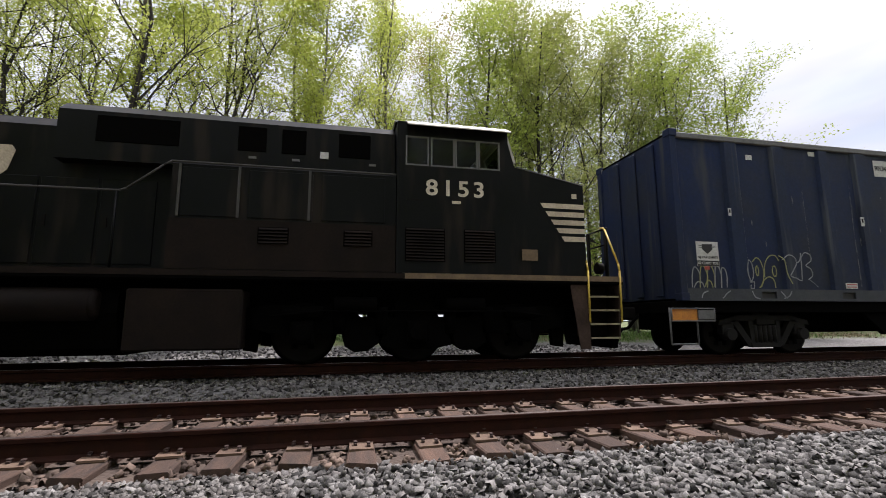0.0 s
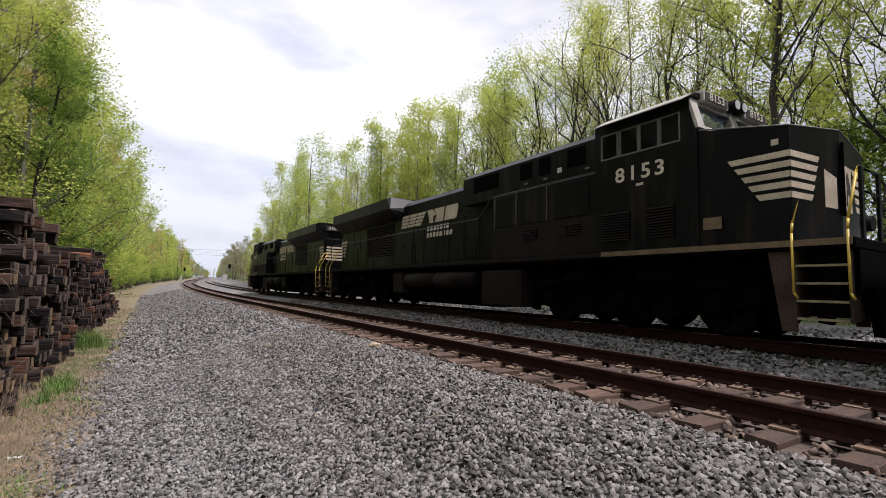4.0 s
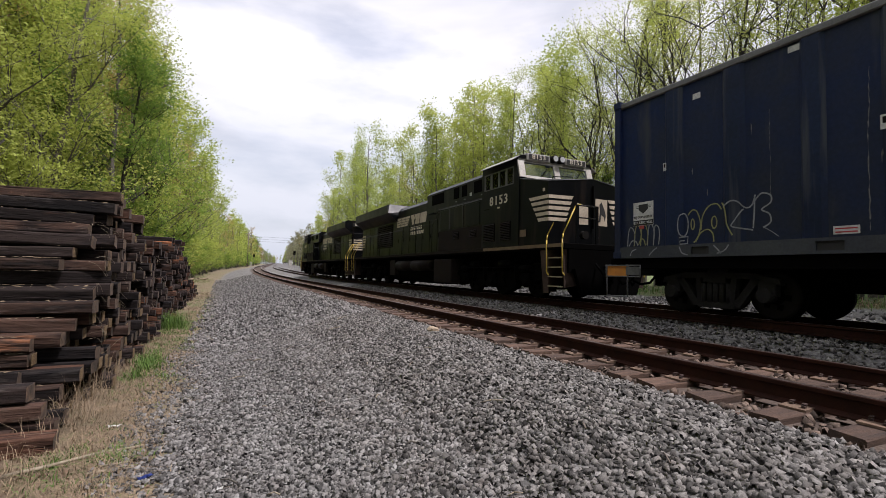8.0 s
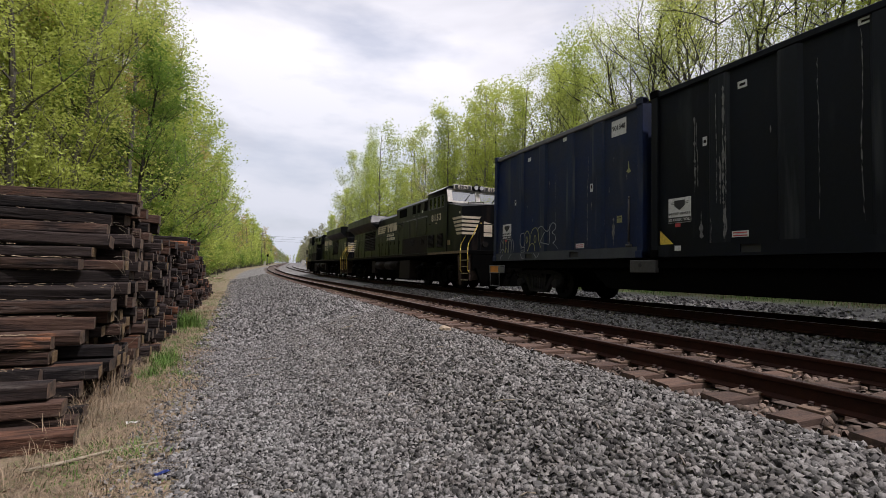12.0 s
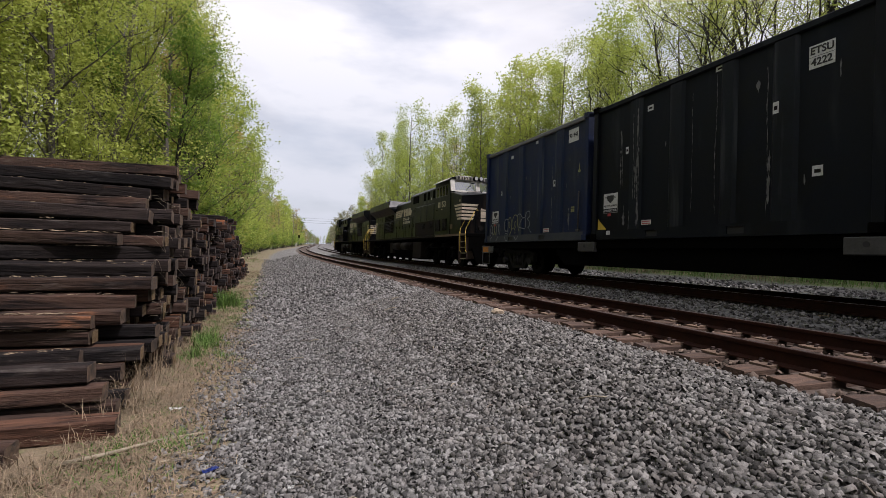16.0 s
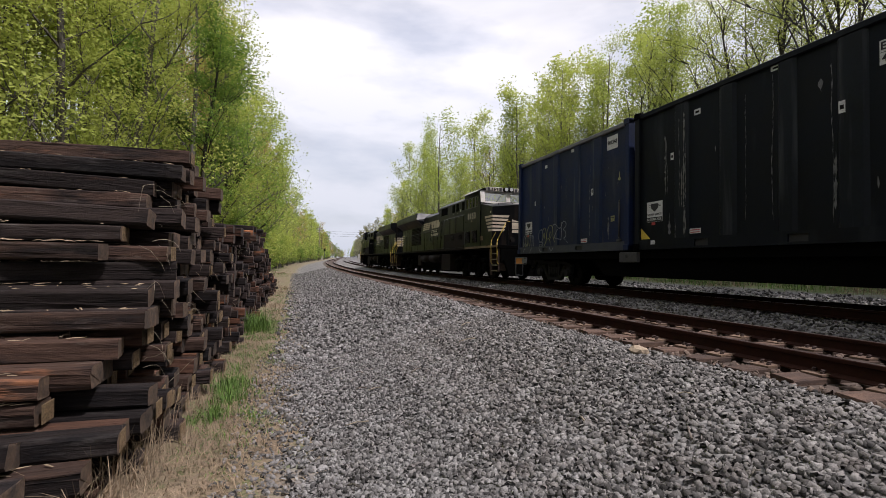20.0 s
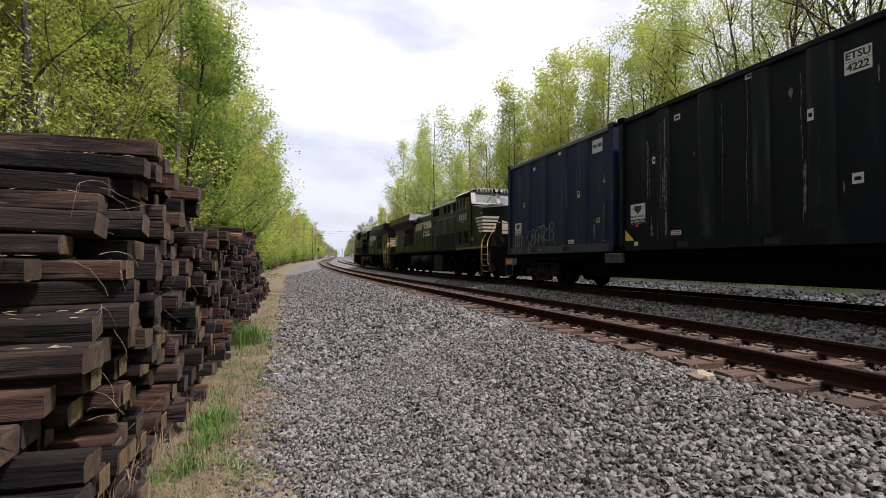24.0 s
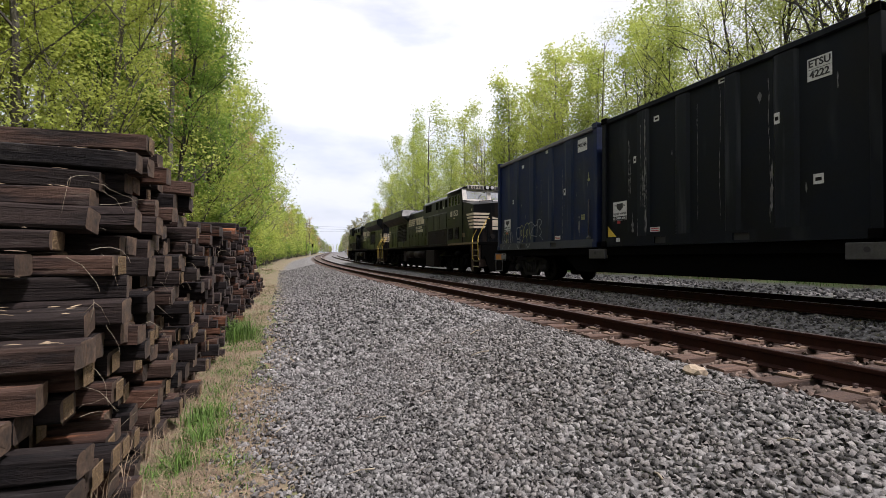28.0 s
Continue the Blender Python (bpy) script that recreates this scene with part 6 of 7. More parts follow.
GREEN, LIME, DEEP, RUST, OLIVE = M["leaf_green"], M["leaf_lime"], M["leaf_deep"], M["leaf_rust"], M["leaf_olive"]
GREY_BARK, DARK_BARK, PALE_BARK = M["bark"], M["bark_dark"], M["bark_pale"]
KINDS = {
    "green": [tree_kind(11, 19, 0.17, 13000, GREEN, GREY_BARK, 0.23, 0.18, 0.11, 19, (0.2, 1.1), wander=0.3, clump=0.022), tree_kind(12, 18, 0.15, 13000, GREEN, GREY_BARK, 0.24, 0.18, 0.11, 19, (0.2, 1.1), wander=0.3, clump=0.022)],
    "near": [tree_kind(51, 17, 0.18, 30000, GREEN, GREY_BARK, 0.25, 0.12, 0.075, 18, (0.0, 0.8), clump=0.021, wander=0.32, tufts=0.3), tree_kind(52, 18, 0.17, 28000, LIME, GREY_BARK, 0.24, 0.12, 0.075, 18, (0.1, 0.9), clump=0.021, wander=0.32, tufts=0.3),
             tree_kind(54, 16, 0.17, 30000, LIME, GREY_BARK, 0.25, 0.12, 0.075, 18, (0.0, 0.8), clump=0.021, wander=0.32, tufts=0.3)],
    "thicket": [tree_kind(53, 5.6, 0.05, 15000, LIME, GREY_BARK, 0.42, 0.04, 0.055, 12, clump=0.05)],
    "lime": [tree_kind(13, 18, 0.15, 11500, LIME, GREY_BARK, 0.22, 0.18, 0.11, 19, (0.3, 1.3), wander=0.28, clump=0.022), tree_kind(14, 16, 0.13, 11500, LIME, PALE_BARK, 0.23, 0.18, 0.11, 19, (0.3, 1.3), wander=0.28, clump=0.022)],
    "deep": [tree_kind(15, 15, 0.17, 13000, DEEP, DARK_BARK, 0.28, 0.12, 0.115)],
    "rust": [tree_kind(16, 17, 0.14, 8500, RUST, GREY_BARK, 0.24, 0.25, 0.085, tufts=0.5)],
    "stem": [tree_kind(26, 21, 0.16, 5500, LIME, GREY_BARK, 0.16, 0.4, 0.10, 14, (0.8, 2.0), wander=0.2), tree_kind(27, 20, 0.14, 5500, GREEN, PALE_BARK, 0.17, 0.4, 0.10, 14, (0.7, 1.8), wander=0.2)],
    "bole": [tree_kind(28, 20, 0.20, 5000, GREEN, DARK_BARK, 0.18, 0.45, 0.10, 14, (0.7, 1.9), wander=0.24, sway=0.22), tree_kind(29, 19, 0.17, 5000, LIME, GREY_BARK, 0.18, 0.42, 0.10, 14, (0.7, 1.9), wander=0.24, sway=0.26)],
    "column": [tree_kind(61, 19, 0.12, 9000, LIME, GREY_BARK, 0.18, 0.12, 0.13, 24, (0.9, 2.2), wander=0.22, clump=0.02, thick=0.45), tree_kind(62, 18, 0.11, 9000, GREEN, GREY_BARK, 0.18, 0.12, 0.13, 24, (0.8, 2.0), wander=0.22, clump=0.02, thick=0.45)],
    "mid_lime": [tree_kind(71, 18, 0.15, 5200, LIME, GREY_BARK, 0.29, 0.14, 0.19, 19, (0.4, 1.4), wander=0.28, clump=0.024, tufts=0.42), tree_kind(72, 17, 0.13, 5200, LIME, PALE_BARK, 0.29, 0.14, 0.18, 19, (0.5, 1.6), wander=0.26, clump=0.024, tufts=0.42)],
    "mid_green": [tree_kind(73, 19, 0.16, 5400, GREEN, GREY_BARK, 0.29, 0.12, 0.19, 19, (0.3, 1.2), wander=0.3, clump=0.026, tufts=0.42), tree_kind(74, 18, 0.15, 5400, GREEN, GREY_BARK, 0.29, 0.12, 0.19, 19, (0.4, 1.4), wander=0.28, clump=0.024, tufts=0.42)],
    "mid_deep": [tree_kind(75, 15, 0.16, 5600, DEEP, DARK_BARK, 0.28, 0.1, 0.2, 17, clump=0.028, tufts=0.45)],
    "sparse": [tree_kind(17, 20, 0.12, 8500, OLIVE, DARK_BARK, 0.21, 0.15, 0.095, 22, (0.9, 2.2), wander=0.19, clump=0.02, thick=0.5, tufts=0.6), tree_kind(18, 19, 0.11, 9000, LIME, GREY_BARK, 0.20, 0.15, 0.095, 22, (0.9, 2.2), wander=0.19, clump=0.02, thick=0.5, tufts=0.6)],
    "crooked": [tree_kind(24, 17, 0.20, 9000, OLIVE, DARK_BARK, 0.44, 0.18, 0.09, 15, (0.5, 1.5), wander=0.4, clump=0.028, sway=0.45, thick=0.62, droop=0.5, tufts=0.5),
                tree_kind(25, 16.5, 0.18, 9000, LIME, DARK_BARK, 0.42, 0.16, 0.09, 15, (0.5, 1.7), wander=0.4, clump=0.028, sway=0.5, thick=0.62, droop=0.5, tufts=0.5),
                tree_kind(28, 18, 0.19, 9000, LIME, DARK_BARK, 0.40, 0.2, 0.09, 15, (0.6, 1.8), wander=0.42, clump=0.028, sway=0.45, thick=0.6, droop=0.5, tufts=0.5)],
    "olive": [tree_kind(41, 16, 0.16, 14000, OLIVE, DARK_BARK, 0.34, 0.12, 0.11, 17, (0.4, 1.3), wander=0.28, clump=0.028, tufts=0.45), tree_kind(42, 15, 0.16, 14000, GREEN, DARK_BARK, 0.36, 0.12, 0.11, 17, (0.4, 1.3), wander=0.28, clump=0.028, tufts=0.45)],
    "auburn": [tree_kind(43, 17, 0.16, 11000, M["leaf_auburn"], DARK_BARK, 0.34, 0.12, 0.105, 17, (0.4, 1.4), wander=0.28, clump=0.03, tufts=0.5)],
    "bare": [tree_kind(19, 16, 0.14, 1500, RUST, DARK_BARK, 0.26, 0.2, 0.08, boughs=20)],
    "mid_bush": [tree_kind(81, 4.6, 0.05, 1500, GREEN, GREY_BARK, 0.5, 0.03, 0.15, 9, clump=0.06, tufts=0.8, levels=2), tree_kind(82, 4.2, 0.05, 1500, DEEP, GREY_BARK, 0.5, 0.03, 0.15, 9, clump=0.06, tufts=0.8, levels=2)],
    "low_lime": [tree_kind(83, 5.4, 0.05, 1500, LIME, GREY_BARK, 0.45, 0.03, 0.15, 10, clump=0.055, tufts=0.8, levels=2)],
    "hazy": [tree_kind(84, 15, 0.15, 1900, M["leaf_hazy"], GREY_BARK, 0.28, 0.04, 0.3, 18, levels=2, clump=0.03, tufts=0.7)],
    "far": [tree_kind(31, 17, 0.16, 2300, GREEN, GREY_BARK, 0.24, 0.03, 0.28, 18, levels=2, clump=0.03, tufts=0.6), tree_kind(32, 16, 0.16, 2300, LIME, GREY_BARK, 0.24, 0.03, 0.28, 18, levels=2, clump=0.03, tufts=0.6),
            tree_kind(33, 15, 0.16, 2300, DEEP, DARK_BARK, 0.28, 0.03, 0.28, 18, levels=2, clump=0.03, tufts=0.6), tree_kind(34, 16, 0.15, 1700, RUST, GREY_BARK, 0.24, 0.08, 0.2, 18, levels=2, clump=0.028, tufts=0.6)],
    "bush": [tree_kind(20, 5.0, 0.05, 4500, DEEP, GREY_BARK, 0.45, 0.04, 0.10, 8, clump=0.05, tufts=0.5), tree_kind(21, 5.6, 0.05, 4500, GREEN, GREY_BARK, 0.42, 0.04, 0.09, 9, clump=0.05, tufts=0.5)],
}
WORDS = {"near": "leafy tree with dense small spring leaves", "thicket": "dense lime green bush behind the stacked ties", "green": "slender tree in fresh green spring leaf", "lime": "slim tree with lime green new leaves", "deep": "fuller tree with deep green leaves",
         "rust": "young tree with reddish opening buds", "sparse": "tall slim tree with fine twigs just coming into leaf", "bole": "tall tree with a bare dark trunk", "stem": "tall bare-stemmed tree with a thin pale trunk", "crooked": "dark-limbed spreading tree with sparse new leaves", "olive": "broad tree with olive green new leaves", "auburn": "broad tree with auburn and green new leaves", "bare": "nearly bare tree with fine twigs", "column": "slim upright tree in bright spring leaf", "mid_lime": "slim tree with lime green new leaves", "mid_green": "slender tree in fresh green spring leaf", "mid_deep": "fuller tree with deep green leaves", "mid_bush": "leafy green bush at the foot of the woods", "low_lime": "lime green bush at the foot of the woods", "hazy": "distant tree with haze painted into its grey leaves",
         "far": "distant green tree along the railway line", "bush": "leafy understorey bush at the edge of the woods"}


FAR_OFF = []


def plant(kind, x, y, scale, rng, group):
    meshes = KINDS[kind][rng.randrange(len(KINDS[kind]))]
    z = level(x) + rise(y) - 0.05
    m = Matrix.Translation((x + bend(y), y, z)) @ pose(0, 0, 0, 0, 0, rng.uniform(0, 360)) @ Matrix.Diagonal((scale, scale, scale * rng.uniform(0.95, 1.1), 1))
    if (kind in ("far", "hazy") and (y > 130 or scale < 0.78)) or (y > 120 and kind in ("mid_bush", "low_lime")):
        FAR_OFF.append((meshes, m))
        return
    t = thing("bush" if kind in ("bush", "thicket", "mid_bush", "low_lime") else "tree", WORDS[kind], "bush" if kind in ("bush", "thicket", "mid_bush", "low_lime") else "tree", group)
    t.matrix_basis = m
    share("trunk", meshes[0], t, Matrix.Identity(4))
    share("crown", meshes[1], t, Matrix.Identity(4))


def far_woods():
    """The trees too far off to tell apart, joined."""
    seen, mats, co, fa, mi, base = {}, [], [], [], [], 0
    for pair, m in FAR_OFF:
        a = np.array(m)
        for me in pair:
            if me.name not in seen:
                v = np.empty(len(me.vertices) * 3)
                me.vertices.foreach_get("co", v)
                if me.materials[0] not in mats:
                    mats.append(me.materials[0])
                seen[me.name] = (v.reshape(-1, 3), [tuple(p.vertices) for p in me.polygons], mats.index(me.materials[0]))
            v, faces, k = seen[me.name]
            co.append(v @ a[:3, :3].T + a[:3, 3])
            fa += [tuple(q + base for q in f) for f in faces]
            mi += [k] * len(faces)
            base += len(v)
    me = bpy.data.meshes.new("distant_woods")
    me.from_pydata(np.concatenate(co).tolist(), [], fa)
    me.polygons.foreach_set("material_index", mi)
    for k in mats:
        me.materials.append(k)
    tagged(new("distant_woods", me), "distant green woods and low growth along the line", "woods", kind="stuff")


def woods():
    rng = random.Random(5)
    # west side, beyond the stacked ties
    for row, (x0, sc) in enumerate(((-11.2, 0.92), (-14.2, 1.05), (-18.5, 1.18))):
        y = (15.5, 13.5, 12.0)[row]
        while y < 62:
            kind = rng.choice((["green", "lime", "rust", "green", "deep", "lime"], ["stem", "green", "stem", "deep", "rust"], ["green", "stem", "lime", "deep"])[row])
            if y < 24 and row < 2:
                kind = "near" if rng.random() < 0.74 else "rust"
            if y > 36:
                kind = {"green": "mid_green", "lime": "mid_lime", "deep": "mid_deep"}.get(kind, kind)
            near = -0.6 if y < 20 else (1.9 if y > 23 else 0.6)
            plant(kind, x0 + near + rng.uniform(-0.9, 0.9), y, sc * rng.uniform(0.88, 1.12), rng, "woods west of the line")
            y += rng.uniform(3.1, 4.2) * (1.0, 1.1, 1.6)[row]
    for k in range(13):
        plant("bole", -12.6 - 2.4 * rng.random(), 15.5 + 2.0 * k + rng.uniform(-0.7, 0.7), rng.uniform(0.85, 1.08), rng, "woods west of the line")
    # out-of-view rows, added to cut western sky light on the train and its reflections
    for row, x0 in enumerate((-15.5, -20.0)):
        y = -44.0 + row * 2
        while y < 11.5:
            plant(rng.choice(("mid_green", "mid_lime", "mid_deep")), x0 + rng.uniform(-1.2, 1.2), y, rng.uniform(0.9, 1.1), rng, "woods west of the line")
            y += rng.uniform(3.4, 4.6)
    for x0 in (-8.2, 12.8):
        y = 424.0
        while y < 1350:
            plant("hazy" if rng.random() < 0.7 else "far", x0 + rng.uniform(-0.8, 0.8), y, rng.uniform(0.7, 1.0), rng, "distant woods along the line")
            y += rng.uniform(16, 30)
    for row, x0 in enumerate((-9.2, -14.0)):
        y = 63.0 + row * 3
        while y < 420:
            plant((rng.choice(("mid_lime", "mid_green", "mid_lime", "mid_deep", "mid_green", "bare", "rust")) if y < 112 else "far") if rng.random() < 0.92 else "bare", x0 + rng.uniform(-1.0, 1.0) + (0.4 if y > 62 else 0.0), y, (1.0 if y < 130 else 0.95) * rng.uniform(0.8, 1.15), rng, "woods west of the line")
            y += rng.uniform(4.0, 6.5) * (1 if y < 130 else (1.4 if y < 260 else 2.2))
    y = 16
    while y < 150:
        plant("thicket" if y < 37 else "bush", (-12.4 if y < 37 else -9.0) + rng.uniform(-0.7, 0.7), y, rng.uniform(0.75, 1.3) * (1.5 if y < 37 else 1.0), rng, "bushes west of the line")
        y += rng.uniform(2.8, 4.0) * (1 if y < 60 else 2.0)
    for x0, y in ((-10.0, 26.0), (-9.1, 44.0), (-8.3, 66.0)):
        while y < 330:
            plant(rng.choice(("mid_bush", "mid_bush", "low_lime")), x0 + rng.uniform(-0.7, 0.7) + (0.8 if y > 130 else 0.0), y, rng.uniform(0.7, 1.35), rng, "bushes west of the line")
            y += rng.uniform(1.9, 3.0) * (1 if y < 110 else 2.4)
    for x0 in (-8.6, 14.0):
        y = 62.0
        while y < 300:
            plant("far", x0 + rng.uniform(-0.8, 0.8), y, rng.uniform(0.25, 0.4), rng, "low growth along the line")
            y += rng.uniform(3.0, 4.6) * (1 if y < 130 else 2.2)
    # the line curves away between closing woods
    for k in range(34):
        x = -70 + 4.2 * k + rng.uniform(-1.5, 1.5)
        far = abs(x - 1.5) < 7.0
        plant("far", x, (620 if far else 425) + rng.uniform(0, 60), rng.uniform(0.5, 0.7) if far else rng.uniform(0.65, 0.95), rng, "distant woods across the line")
    # east side, behind the train
    for row, (x0, sc) in enumerate(((16.0, 0.92), (19.5, 1.0), (24.0, 1.08))):
        y = -31.0 + row * 1.5
        while y < 66:
            if y < -22:
                kind = ("bare", "bare", "rust")[row]
            elif y < -5:
                kind = rng.choice(("olive", "olive", "olive", "auburn"))
            elif y < 5:
                kind = rng.choice(["sparse", "lime", "sparse"])
            elif y < 27:
                kind = rng.choice((["crooked"], ["sparse", "lime", "crooked"], ["lime", "green", "sparse"])[row])
            else:
                kind = rng.choice(["mid_lime", "mid_green", "sparse", "mid_green", "mid_lime", "column", "bare"] if y > 34 else ["sparse", "lime", "column", "crooked"])
            plant(kind, x0 + rng.uniform(-1.5, 1.5) + (1.0 if y < -4 else 0), y, sc * rng.uniform(0.85, 1.1) * (0.75 if y < -22 else (1.1 if y < 14 else (1.0 if y < 22 else (0.99 if y < 44 else 0.84)))), rng, "woods east of the line")
            y += rng.uniform(2.9, 4.1) * (1.0, 1.0, 1.5)[row] * (0.8 if y > 30 else 1.0)
    for row, x0 in enumerate((15.0, 20.0)):
        y = 67.0 + row * 3
        while y < 420:
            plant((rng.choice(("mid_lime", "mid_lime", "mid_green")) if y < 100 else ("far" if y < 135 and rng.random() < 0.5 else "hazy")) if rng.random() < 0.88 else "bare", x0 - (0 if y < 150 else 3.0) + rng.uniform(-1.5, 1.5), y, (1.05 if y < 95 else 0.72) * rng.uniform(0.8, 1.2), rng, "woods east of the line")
            y += rng.uniform(4.0, 6.5) * (1 if y < 130 else (1.4 if y < 260 else 2.2))
    y = -46
    while y < 60:
        plant("far", 28.5 + rng.uniform(-1.5, 1.5), y, rng.uniform(0.5, 0.75), rng, "woods east of the line")
        y += rng.uniform(2.8, 4.0)
    y = -30
    while y < 34:
        plant("bush", 18.0 + rng.uniform(-1.0, 1.0), y, rng.uniform(1.1, 1.5), rng, "bushes east of the line")
        y += rng.uniform(2.6, 3.6)
    y = -24
    while y < 100:
        plant("bush", 14.6 + rng.uniform(-0.8, 0.8), y, rng.uniform(0.5, 0.95), rng, "bushes east of the line")
        y += rng.uniform(3.0, 5.0) * (1 if y < 60 else 2.0)


woods()
far_woods()


# ---------------------------------------------------------------- stacked old ties
def worn_tie(seed, length, w, h, cuts=11):
    """An old squared timber: waney rounded arrises, drying checks along two faces, a slight bow and twist, and broken ends."""
    rng = random.Random(seed)
    bow, lift, twist = rng.uniform(-0.025, 0.025), rng.uniform(-0.012, 0.012), rng.uniform(-0.05, 0.05)
    r = rng.uniform(0.007, 0.02)
    split, deep = rng.uniform(-0.25, 0.25) * w, rng.uniform(0.005, 0.018)
    flank, cut = rng.uniform(-0.2, 0.2) * h, rng.uniform(0.003, 0.012)
    outline = [(-w / 2 + r, -h / 2), (w / 2 - r, -h / 2), (w / 2, -h / 2 + r), (w / 2, flank - 0.008), (w / 2, flank), (w / 2, flank + 0.008), (w / 2, h / 2 - r), (w / 2 - r, h / 2), (split + 0.009, h / 2),
               (split, h / 2), (split - 0.009, h / 2), (-w / 2 + r, h / 2), (-w / 2, h / 2 - r), (-w / 2, flank + 0.03), (-w / 2, flank + 0.02), (-w / 2, -h / 2 + r)]
    k = len(outline)
    co, fa, mi = [], [], []
    for i in range(cuts + 1):
        t = i / cuts
        x = length * (t - 0.5)
        end = i in (0, cuts)
        open_up = abs(2 * t - 1) ** 3 * 0.5 + 0.35
        a = twist * (t - 0.5)
        for j, (y, z) in enumerate(outline):
            e = 0.004
            y2, z2 = y + rng.uniform(-e, e), z + rng.uniform(-e, e)
            if j == 4:
                y2 -= cut * open_up * rng.uniform(0.6, 1.2)
            if j == 9:
                z2 -= deep * open_up * rng.uniform(0.6, 1.2)
            if j in (2, 6, 7, 11, 12, 15):
                y2 *= 1 - 0.03 * rng.random()
                z2 *= 1 - 0.04 * rng.random()
            arch = 4 * t * (1 - t)
            co.append((x + (rng.uniform(-0.003, 0.003) if end else rng.uniform(-0.05, 0.05)), y2 * math.cos(a) - z2 * math.sin(a) + bow * arch, y2 * math.sin(a) + z2 * math.cos(a) + lift * arch))
        if i:
            b0, b1 = (i - 1) * k, i * k
            for j in range(k):
                fa.append((b0 + j, b0 + (j + 1) % k, b1 + (j + 1) % k, b1 + j))
                mi.append(0)
    fa += [tuple(range(k))[::-1], tuple(cuts * k + j for j in range(k))]
    mi += [1, 1]
    me = bpy.data.meshes.new("tie")
    me.from_pydata(co, [], fa)
    me.polygons.foreach_set("material_index", mi)
    return me


PILE = [worn_tie(100 + i, 2.55 + random.Random(i + 90).uniform(-0.05, 0.06), random.Random(i).uniform(0.205, 0.255), random.Random(i + 50).uniform(0.150, 0.184)) for i in range(12)]
for _i, _m in enumerate(PILE):
    _m.materials.append(M[("black_tie", "old_tie", "black_tie", "old_tie", "red_tie", "black_tie")[_i % 6]])
    _m.materials.append(M["end_grain"])


def nail_plate_mesh():
    """A thin plate with rows of punched teeth."""
    bm = bmesh.new()
    box(bm, -0.003, 0.003, -0.075, 0.075, -0.07, 0.07)
    for i in range(7):
        for j in range(7):
            y, z = -0.063 + 0.021 * i, -0.06 + 0.02 * j
            box(bm, -0.006, 0.006, y - 0.0055, y + 0.0055, z - 0.0055, z + 0.0055)
    me = bpy.data.meshes.new("nail_plate")
    bm.to_mesh(me)
    bm.free()
    me.materials.append(M["nail_plate"])
    return me


NAIL = nail_plate_mesh()


